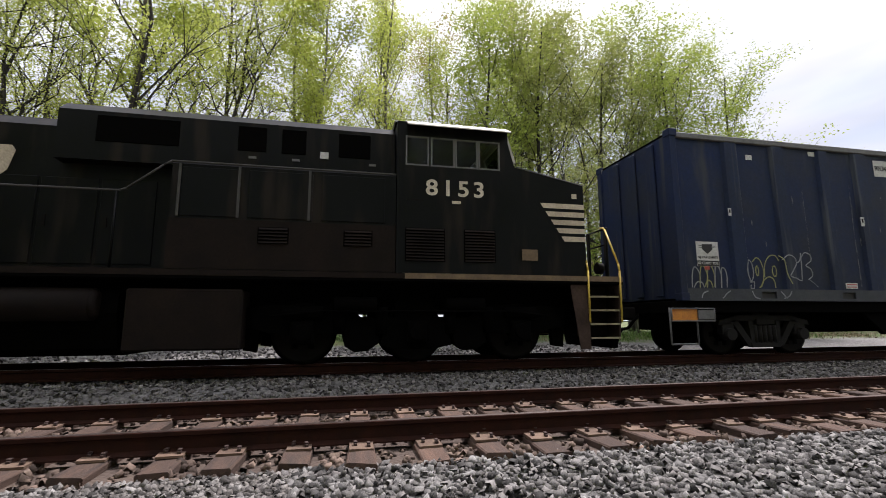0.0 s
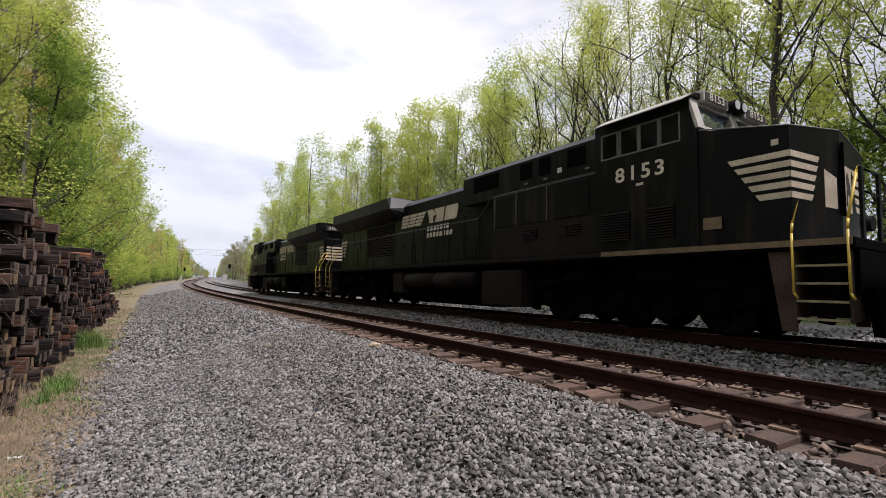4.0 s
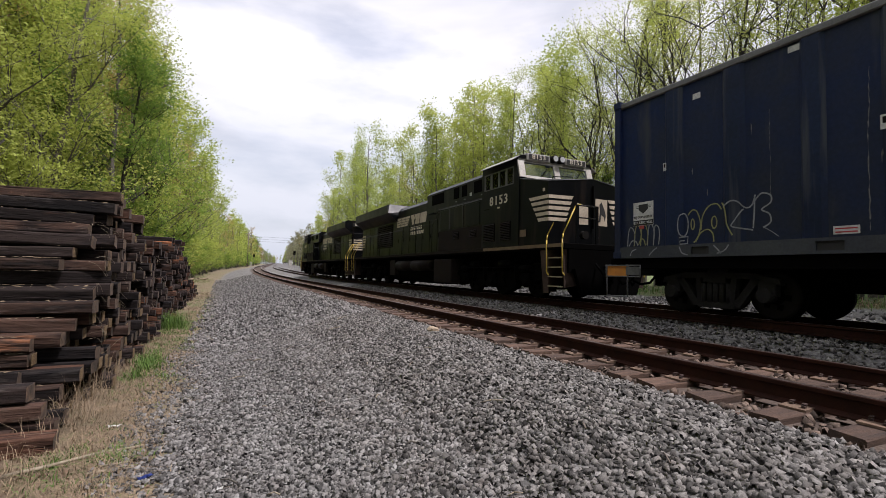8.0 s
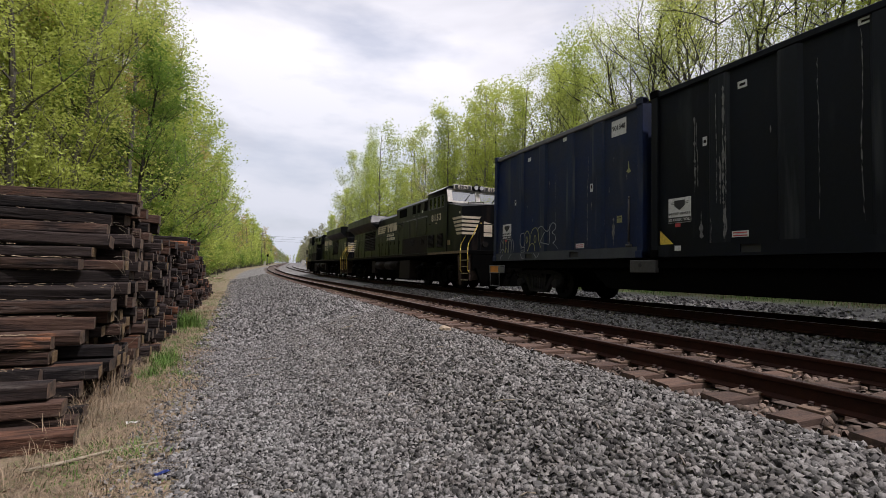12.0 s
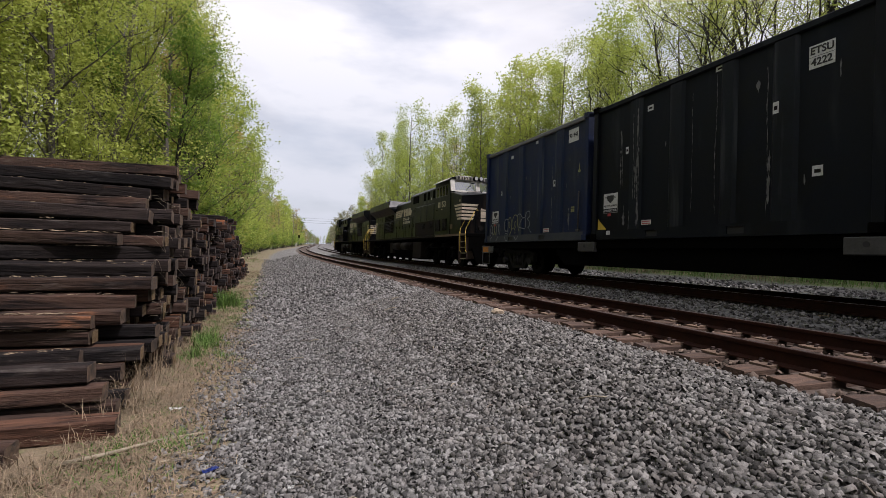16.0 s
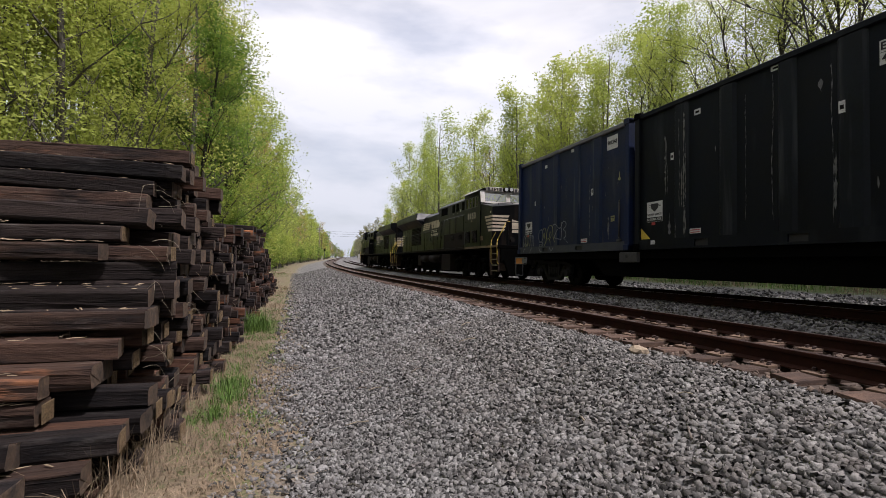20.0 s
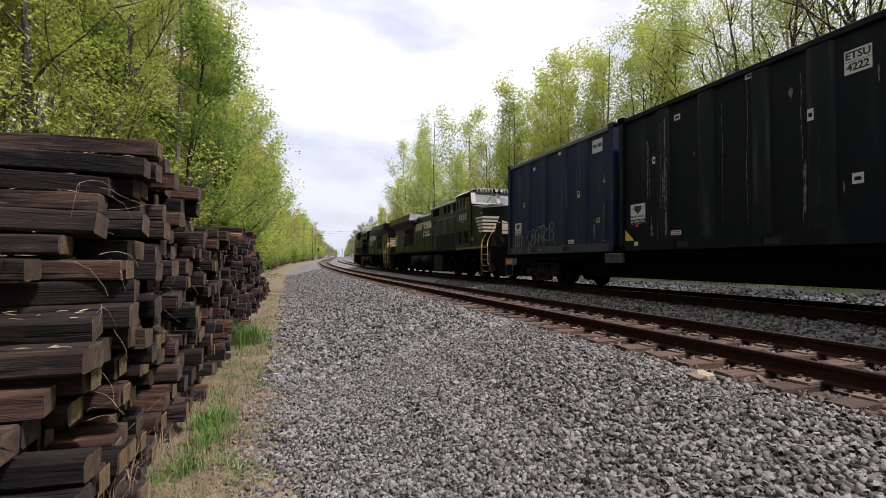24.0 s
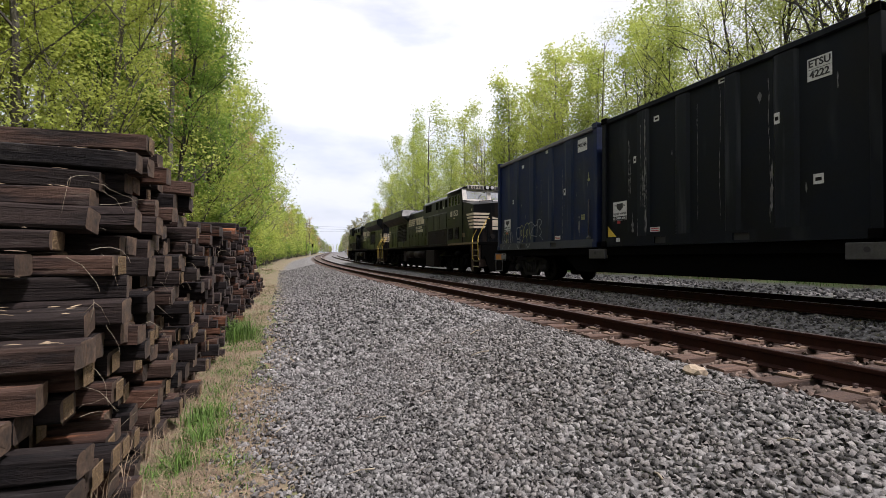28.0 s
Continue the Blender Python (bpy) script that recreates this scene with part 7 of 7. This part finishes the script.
def stack():
    """Courses of old ties laid across; the near face leans back, the far end falls away, and the top dips in between."""
    rng = random.Random(9)
    h, w = 0.191, 0.268
    singles, rest, ledges = 0, [], []
    for layer in range(16):
        z = -0.97 + 0.095 + layer * h
        y0 = 7.0 + layer * 0.205 + rng.uniform(-0.28, 0.24)
        y1 = 36.0 - layer * 0.88
        y = y0
        while y < y1:
            if (z > 1.6 and 12.6 < y < 19.0) or (layer == 15 and y > 12) or rng.random() < 0.055:
                y += w
                continue
            front = y < y0 + 0.1
            out = rng.uniform(-0.18, 0.5) if front else rng.choice((0.0, 0.03, 0.08, 0.14, 0.24, 0.36, 0.5, -0.06, -0.12, -0.2))
            x = -6.12 - 1.275 - out + (0.10 if layer < 4 else 0.0)
            m = Matrix.Translation((x, y, z + rng.uniform(-0.01, 0.01))) @ pose(0, 0, 0, rng.gauss(0, 7.0 if front else 4.5), rng.uniform(-1.4, 1.4), rng.gauss(0, (3.4 if layer > 5 else 7.0) if front else 2.6) + (180 if rng.random() < 0.5 else 0))
            if front:
                ledges.append(m @ Matrix.Translation((0, 0, 0.092)))
            if y < 13.0 and singles < 295:
                ob = tagged(new("railroad_tie", PILE[rng.randrange(12)]), "dark creosoted old railroad tie stacked in a rough pile", "railroad tie", "stacked old ties")
                ob.matrix_basis = m
                singles += 1
                if rng.random() < (0.45 if layer < 6 else 0.26):
                    e = 1 if (m.to_3x3() @ Vector((1, 0, 0))).x > 0 else -1
                    share("nail_plate", NAIL, ob, Matrix.Translation((e * 1.292, 0, 0)), "pale nail plate pressed into the end")
            else:
                rest.append((rng.randrange(12), m))
            y += w * rng.uniform(0.97, 1.1)
    # loose ones at the foot of the near face
    for x, y, z, turn in ((-7.25, 6.65, -0.87, 1), (-7.5, 6.40, -0.87, -2), (-7.32, 6.62, -0.68, 2), (-7.1, 6.1, -0.87, 3), (-7.45, 6.72, -0.49, -1), (-7.7, 5.75, -0.87, -3), (-7.75, 5.4, -0.87, 5)):
        ob = tagged(new("railroad_tie", PILE[rng.randrange(12)]), "dark creosoted old railroad tie lying at the foot of the pile", "railroad tie", "stacked old ties")
        ob.matrix_basis = Matrix.Translation((x, y, z)) @ pose(0, 0, 0, rng.uniform(-4, 4), 0, turn)
    co, fa, mi = [], [], []
    src = []
    for me in PILE:
        v = np.empty(len(me.vertices) * 3)
        me.vertices.foreach_get("co", v)
        src.append((v.reshape(-1, 3), [tuple(p.vertices) for p in me.polygons], [p.material_index for p in me.polygons]))
    base = 0
    for k, m in rest:
        v, f, i = src[k]
        a = np.array(m)
        co.append(v @ a[:3, :3].T + a[:3, 3])
        fa += [tuple(q + base for q in p) for p in f]
        tone = (2, 0, 2, 0, 3, 2)[k % 6]
        mi += [1 if q else tone for q in i]
        base += len(v)
    me = bpy.data.meshes.new("tie_pile")
    me.from_pydata(np.concatenate(co).tolist(), [], fa)
    me.polygons.foreach_set("material_index", mi)
    for name in ("heap_tie", "heap_end", "heap_black", "heap_red"):
        me.materials.append(M[name])
    chips = bmesh.new()
    for m in ledges:
        for _ in range(rng.choice((6, 14, 34, 70))):
            p = m @ Vector((rng.uniform(-1.2, 1.2), rng.uniform(-0.11, 0.1), rng.uniform(0.0, 0.012)))
            a, ln, wd = rng.gauss(0, 0.7), rng.uniform(0.012, 0.07), rng.uniform(0.003, 0.009)
            d, o = Vector((math.cos(a), math.sin(a), rng.uniform(-0.12, 0.12))) * ln, Vector((-math.sin(a), math.cos(a), 0.1)) * wd
            v = [chips.verts.new(q) for q in (p - d - o, p + d - o * 0.5, p + d + o * 0.5, p - d + o, p + Vector((0, 0, 0.006)))]
            for q in range(4):
                chips.faces.new((v[q], v[(q + 1) % 4], v[4]))
    tagged(part("wood_chips", chips, M["straw"]), "pale splinters and dry litter on the stacked ties", "litter", kind="stuff")
    tagged(new("tie_pile", me), "long heap of dark old railroad ties running on along the verge", "tie pile", kind="stuff")


stack()


# ---------------------------------------------------------------- verge: straw, grass tufts, sticks and litter
def blades(name, label, spots, material, seed, width=0.006, category="grass", kind="stuff"):
    """Thin bent blades; spots hold x, y, spread, count, length, lean."""
    g = np.random.default_rng(seed)
    co, fa, base = [], [], 0
    px, pz = zip(*PROFILE)
    for x, y, spread, count, length, lean in spots:
        bx = x + g.normal(scale=spread, size=count)
        by = y + g.normal(scale=spread * 1.3, size=count)
        bz = np.interp(bx, px, pz) + np.array([rise(v) for v in by]) - 0.01
        a = g.uniform(0, 2 * np.pi, count)
        ln = length * g.uniform(0.4, 1.2, count)
        le = lean * g.uniform(0.2, 1.3, count)
        dx, dy = np.cos(a), np.sin(a)
        sx, sy = -dy * width * 0.5, dx * width * 0.5
        for t, k in ((0.0, 1.0), (0.55, 0.8), (1.0, 0.15)):
            hx, hy, hz = bx + dx * ln * le * t * t, by + dy * ln * le * t * t, bz + ln * t * np.maximum(0.1, 1 - 0.5 * le * t)
            co.append(np.stack([np.stack([hx - sx * k, hy - sy * k, hz], -1), np.stack([hx + sx * k, hy + sy * k, hz], -1)], 1).reshape(-1, 3))
        n = count * 2
        for i in range(count):
            b0, b1, b2 = base + 2 * i, base + n + 2 * i, base + 2 * n + 2 * i
            fa += [(b0, b0 + 1, b1 + 1, b1), (b1, b1 + 1, b2 + 1, b2)]
        base += 3 * n
    me = bpy.data.meshes.new(name)
    me.from_pydata(np.concatenate(co).tolist(), [], fa)
    me.materials.append(material)
    return tagged(new(name, me), label, category, kind=kind)


def verge():
    rng = random.Random(21)
    straw = [(-5.15 + rng.uniform(-0.35, 0.28), 4.4 + 14.0 * rng.random() ** 1.2, 0.16, 60, rng.uniform(0.05, 0.14), 2.6) for _ in range(150)]
    straw += [(-5.62 + rng.uniform(-0.4, 0.42), 3.6 + 18.0 * rng.random() ** 1.3, 0.15, 70, rng.uniform(0.07, 0.2), 2.2) for _ in range(330)]
    straw += [(-5.9 + rng.uniform(-0.15, 0.2), rng.uniform(4.0, 20.0), 0.12, 22, rng.uniform(0.15, 0.3), 1.3) for _ in range(50)]
    straw += [(-5.7 + rng.uniform(-0.4, 0.5), rng.uniform(20.0, 38.0), 0.3, 60, rng.uniform(0.15, 0.3), 1.6) for _ in range(60)]
    straw += [(-5.95 + rng.uniform(-0.1, 0.1), 6.2 + 0.45 * i, 0.09, 30, 0.4, 0.8) for i in range(12)]
    straw += [(-6.4 + rng.uniform(-0.5, 0.4), rng.uniform(3.6, 6.3), 0.16, 120, 0.25, 1.6) for _ in range(20)]
    straw += [(-7.0 + rng.uniform(-1.3, 1.3), rng.uniform(37, 70), 0.5, 40, 0.35, 1.0) for _ in range(40)]
    straw += [(-6.02 + rng.uniform(-0.08, 0.12), 6.9 + 0.22 * i, 0.07, 26, 0.62, 0.9) for i in range(9)]
    blades("dry_grass", "pale dry straw and dead grass along the verge", straw, M["straw"], 3)
    green = [(-5.7, 16.2, 0.17, 600, 0.55, 0.45), (-5.95, 16.9, 0.12, 200, 0.36, 0.5), (-5.6, 10.6, 0.13, 320, 0.26, 0.7), (-5.55, 10.0, 0.10, 240, 0.22, 0.8), (-5.62, 9.4, 0.08, 160, 0.2, 0.8), (-5.72, 11.8, 0.15, 130, 0.14, 0.9),
             (-5.15, 9.3, 0.07, 80, 0.1, 0.9), (-5.1, 12.5, 0.12, 90, 0.1, 0.9), (-5.3, 8.4, 0.1, 60, 0.09, 1.0), (-5.35, 6.1, 0.16, 90, 0.09, 1.0), (-5.6, 5.2, 0.18, 120, 0.1, 1.0), (-5.2, 14.0, 0.15, 120, 0.1, 0.9)]
    green += [(-5.9 + rng.uniform(-0.4, 0.9), rng.uniform(17, 36), 0.3, 60, 0.14, 0.9) for _ in range(24)]
    green += [(-5.5 + rng.uniform(-0.35, 0.4), 4.3 + 14 * rng.random(), rng.uniform(0.06, 0.17), 110, rng.uniform(0.05, 0.12), 1.1) for _ in range(64)]
    green += [(-7.5 + rng.uniform(-1.5, 1.5), rng.uniform(38, 90), 0.5, 50, 0.3, 0.8) for _ in range(40)]
    blades("grass_tufts", "fresh green grass tufts at the edge of the gravel", green, M["grass"], 4, 0.01)
    leaves = [(-5.6 + rng.uniform(-0.5, 0.5), 3.8 + 14.0 * rng.random() ** 1.3, 0.2, 26, 0.05, 2.4) for _ in range(110)]
    blades("dead_leaves", "dead brown leaves strewn over the verge", leaves, M["dead_leaf"], 9, 0.03, "leaves")
    east = [(14.0 + rng.uniform(-1.2, 1.8), rng.uniform(-24, 60), 0.5, 60, rng.uniform(0.25, 0.6), 0.7) for _ in range(170)]
    blades("grass_bank", "green grass bank beyond the main line", east, M["grass"], 6, 0.02)
    east = [(13.0 + rng.uniform(-0.8, 1.2), rng.uniform(-24, 60), 0.5, 50, rng.uniform(0.2, 0.5), 0.9) for _ in range(110)]
    blades("dry_grass", "pale dead grass beyond the main line", east, M["straw"], 7, 0.015)


verge()


def stick(name, pts, r, material, label):
    bm = bmesh.new()
    for i, (a, b) in enumerate(zip(pts[:-1], pts[1:])):
        cyl(bm, a, b, r * (1 - 0.12 * i), r * (1 - 0.12 * (i + 1)), seg=6)
    tagged(part(name, bm, material), label, "stick")


def gz(x, dz=0.0):
    return level(x) + dz


stick("stick", [(-6.05, 5.55, gz(-6.05, 0.025)), (-5.75, 5.62, gz(-5.75, 0.04)), (-5.45, 5.82, gz(-5.45, 0.03)), (-5.1, 5.95, gz(-5.1, 0.025))], 0.02, M["dry_stick"], "bleached bare stick lying on the verge")
stick("stick", [(-5.35, 5.5, gz(-5.35, 0.02)), (-5.12, 5.56, gz(-5.12, 0.02))], 0.012, M["dry_stick"], "short bleached stick lying on the verge")
stick("stick", [(-5.4, 5.35, gz(-5.4, 0.02)), (-5.18, 5.42, gz(-5.18, 0.02))], 0.012, M["dry_stick"], "short bleached stick lying on the verge")
for _i in range(56):
    _r = random.Random(300 + _i)
    _y, _z = 8.3 + 9.0 * _r.random() ** 1.6, _r.uniform(-0.85, 1.5)
    _p, _d = Vector((-6.1, _y, _z)), Vector((_r.uniform(0.1, 0.4), _r.uniform(-0.6, 0.6), _r.uniform(-0.4, 0.3)))
    _pts = [_p.copy()]
    for _j in range(5):
        _p = _p + _d.normalized() * _r.uniform(0.04, 0.1)
        _d += Vector((_r.uniform(-0.12, 0.05), _r.uniform(-0.25, 0.25), _r.uniform(-0.3, 0.1)))
        _pts.append(_p.copy())
    stick("twig", _pts, _r.choice((0.0015, 0.002, 0.003)), M["dry_stick"], "dry twig caught between the stacked ties")


for _i in range(46):
    _r = random.Random(700 + _i)
    _x, _y, _a, _l = _r.uniform(-4.9, -0.9), 2.4 + 12 * _r.random(), _r.uniform(0, 3.1), _r.uniform(0.06, 0.26)
    _dx, _dy = _l * math.cos(_a), _l * math.sin(_a)
    stick("stick", [(_x, _y, gz(_x, 0.04)), (_x + _dx * 0.5, _y + _dy * 0.5 + 0.01, gz(_x + _dx * 0.5, 0.05)), (_x + _dx, _y + _dy, gz(_x + _dx, 0.035))], _r.uniform(0.004, 0.010), M[_r.choice(("dry_stick", "bark", "pole"))], "broken twig lying on the ballast")


def lump(name, x, y, size, material, label, seed, z=None):
    rng = random.Random(seed)
    bm = bmesh.new()
    bmesh.ops.create_icosphere(bm, subdivisions=2, radius=0.5)
    for v in bm.verts:
        v.co *= 0.8 + 0.4 * noise.noise(v.co * 2.3 + Vector((seed, 0, 0))) + 0.12 * rng.random()
        v.co = Vector((v.co.x * size[0], v.co.y * size[1], v.co.z * size[2]))
    ob = part(name, bm, material)
    ob.matrix_basis = Matrix.Translation((x, y, (gz(x) if z is None else z) + size[2] * 0.3)) @ pose(0, 0, 0, rng.uniform(-10, 10), rng.uniform(-10, 10), rng.uniform(0, 180))
    return tagged(ob, label, "stone")


lump("pale_rock", -0.86, 8.35, (0.26, 0.24, 0.16), M["pale_rock"], "pale tan rock lying on the ballast shoulder", 3)
for _i in range(14):
    _r = random.Random(500 + _i)
    lump("rock", _r.uniform(-4.6, -1.2), _r.uniform(3.0, 14), (0.12, 0.1, 0.08), M["stone"], "larger grey stone among the gravel", 60 + _i)


for _i, (_x, _y) in enumerate(((-7.9, 66.0), (-7.1, 67.5), (-6.6, 65.0))):
    _o = lump("cut_log", _x + bend(_y), _y, (1.5, 0.3, 0.28), M["pale_rock"], "pale cut log lying on the far verge", 90 + _i, level(_x) + rise(_y))
    tagged(_o, category="log")


def litter(x, y, w, d, turn, material=None, label="crumpled white paper scrap on the verge"):
    bm = bmesh.new()
    rng = random.Random(int(x * 1000))
    g = [[bm.verts.new((w * (i / 3 - 0.5), d * (j / 2 - 0.5), 0.012 + rng.uniform(0, 0.03))) for i in range(4)] for j in range(3)]
    for j in range(2):
        for i in range(3):
            bm.faces.new((g[j][i], g[j][i + 1], g[j + 1][i + 1], g[j + 1][i]))
    bmesh.ops.solidify(bm, geom=bm.faces[:], thickness=0.003)
    ob = part("litter", bm, material or M["paper"])
    ob.matrix_basis = Matrix.Translation((x, y, gz(x))) @ pose(0, 0, 0, 0, 0, turn)
    tagged(ob, label, "litter")


litter(-5.44, 6.74, 0.13, 0.06, 20)
litter(-4.36, 4.74, 0.07, 0.04, 70)
litter(-5.0, 13.0, 0.16, 0.07, 10)
litter(-5.25, 7.1, 0.12, 0.09, 50, M["grey_steel"], "grey plastic scrap on the verge")
litter(-4.95, 5.15, 0.12, 0.05, 30, M["blue_bit"], "torn blue plastic scrap on the verge")


# ---------------------------------------------------------------- poles and signals along the line
def pole(x, y, h, arms, label):
    t = thing("utility_pole", label, "utility pole", at=Matrix.Translation((x + bend(y), y, level(x) + rise(y))))
    bm = bmesh.new()
    cyl(bm, (0, 0, -0.3), (0, 0, h), 0.16, 0.11, seg=10)
    part("shaft", bm, M["pole"], t)
    for k in range(arms):
        boxed("crossarm", (-1.3, 1.3, -0.06, 0.06, h - 0.5 - 0.7 * k, h - 0.37 - 0.7 * k), M["pole"], t, "wooden crossarm")
        for xx in (-1.15, -0.6, 0.6, 1.15):
            bm = bmesh.new()
            cyl(bm, (xx, 0, h - 0.37 - 0.7 * k), (xx, 0, h - 0.22 - 0.7 * k), 0.04, seg=8)
            part("insulator", bm, M["gear"], t)
    return t


pole(-8.9, 80, 8.0, 0, "weathered wooden pole at the edge of the woods")
pole(-9.5, 80.6, 7.2, 0, "weathered wooden pole at the edge of the woods")
pole(-6.3, 200, 13.5, 2, "wooden utility pole with crossarms beside the line")
pole(-7.0, 300, 12.0, 1, "distant wooden utility pole beside the line")
pole(12.2, 190, 13.0, 0, "distant bare pole beside the main line")
pole(12.0, 300, 11.0, 1, "distant wooden utility pole beside the line")


def signal(x, y, label):
    t = thing("rail_signal", label, "rail signal", at=Matrix.Translation((x + bend(y), y, level(x) + rise(y))))
    bm = bmesh.new()
    cyl(bm, (0, 0, 0), (0, 0, 5.2), 0.09, seg=8)
    part("mast", bm, M["grey_steel"], t)
    boxed("backboard", (-0.4, 0.4, -0.12, -0.06, 4.0, 5.4), M["under"], t, "black signal backboard", 0.02)
    boxed("cabinet", (-1.8, -0.7, -0.5, 0.5, 0.0, 2.0), M["silver"], t, "pale equipment cabinet", 0.02)
    return t


signal(10.5, 170, "trackside signal mast with an equipment cabinet")
signal(-5.5, 230, "distant trackside signal mast")


def wire(name, a, b, sag, label):
    bm = bmesh.new()
    pts = [Vector(a).lerp(Vector(b), i / 12) - Vector((0, 0, sag * 4 * (i / 12) * (1 - i / 12))) for i in range(13)]
    pipe(bm, pts, 0.035, 4)
    tagged(part(name, bm, M["under"]), label, "wire")


for _k in range(3):
    wire("overhead_wire", (-30, 210, 13.2 + 1.0 * _k), (50, 214, 12.6 + 1.0 * _k), 0.8, "black overhead wire crossing the line")



# ---------------------------------------------------------------- what moves
def drawn(t):
    for (a, sa), (b, sb) in zip(SLACK[:-1], SLACK[1:]):
        if t <= b:
            return sa + (sb - sa) * (t - a) / (b - a)
    return SLACK[-1][1]


def motions():
    def ride(ob, off, mid, turn=0, up=0.0, engine=False):
        rows = []
        for t, s in RUN:
            s += drawn(t) if engine else 0.0
            rows.append((t, on_line(FAR_X, off + mid + s, FAR_Z) @ pose(0, 0, 0, 0, 0, turn) @ Matrix.Translation((0, -mid if not turn else mid, up))))
        walk(ob, rows)
    ride(engine_b, NOSE, 10.4, engine=True)
    ride(engine_a, TAIL + 21.75, -10.4, 180, engine=True)
    ride(car, CAR_END, -13.5)
    for ob, y in zip(boxes, BOX_Y):
        ride(ob, CAR_END + y, -3.2, 0, 1.085)
    # wheels roll as far as the train goes
    total, step = RUN[-1][1], 0.45
    marks = [i * step for i in range(int(total / step) + 1)] + [total]
    times = []
    for s in marks:
        for (a, sa), (b, sb) in zip(RUN[:-1], RUN[1:]):
            if sa <= s <= sb and sb > sa:
                times.append(a + (b - a) * (s - sa) / (sb - sa))
                break
    for ob, way in [(w, 1) for w in wheels_b + wheels_c] + [(w, -1) for w in wheels_a]:
        r, y = ob["radius"], ob.location.y
        walk(ob, [(t, Matrix.Translation((0, y, r)) @ Matrix.Rotation(-way * s / r, 4, "X")) for t, s in zip(times, marks)])


motions()
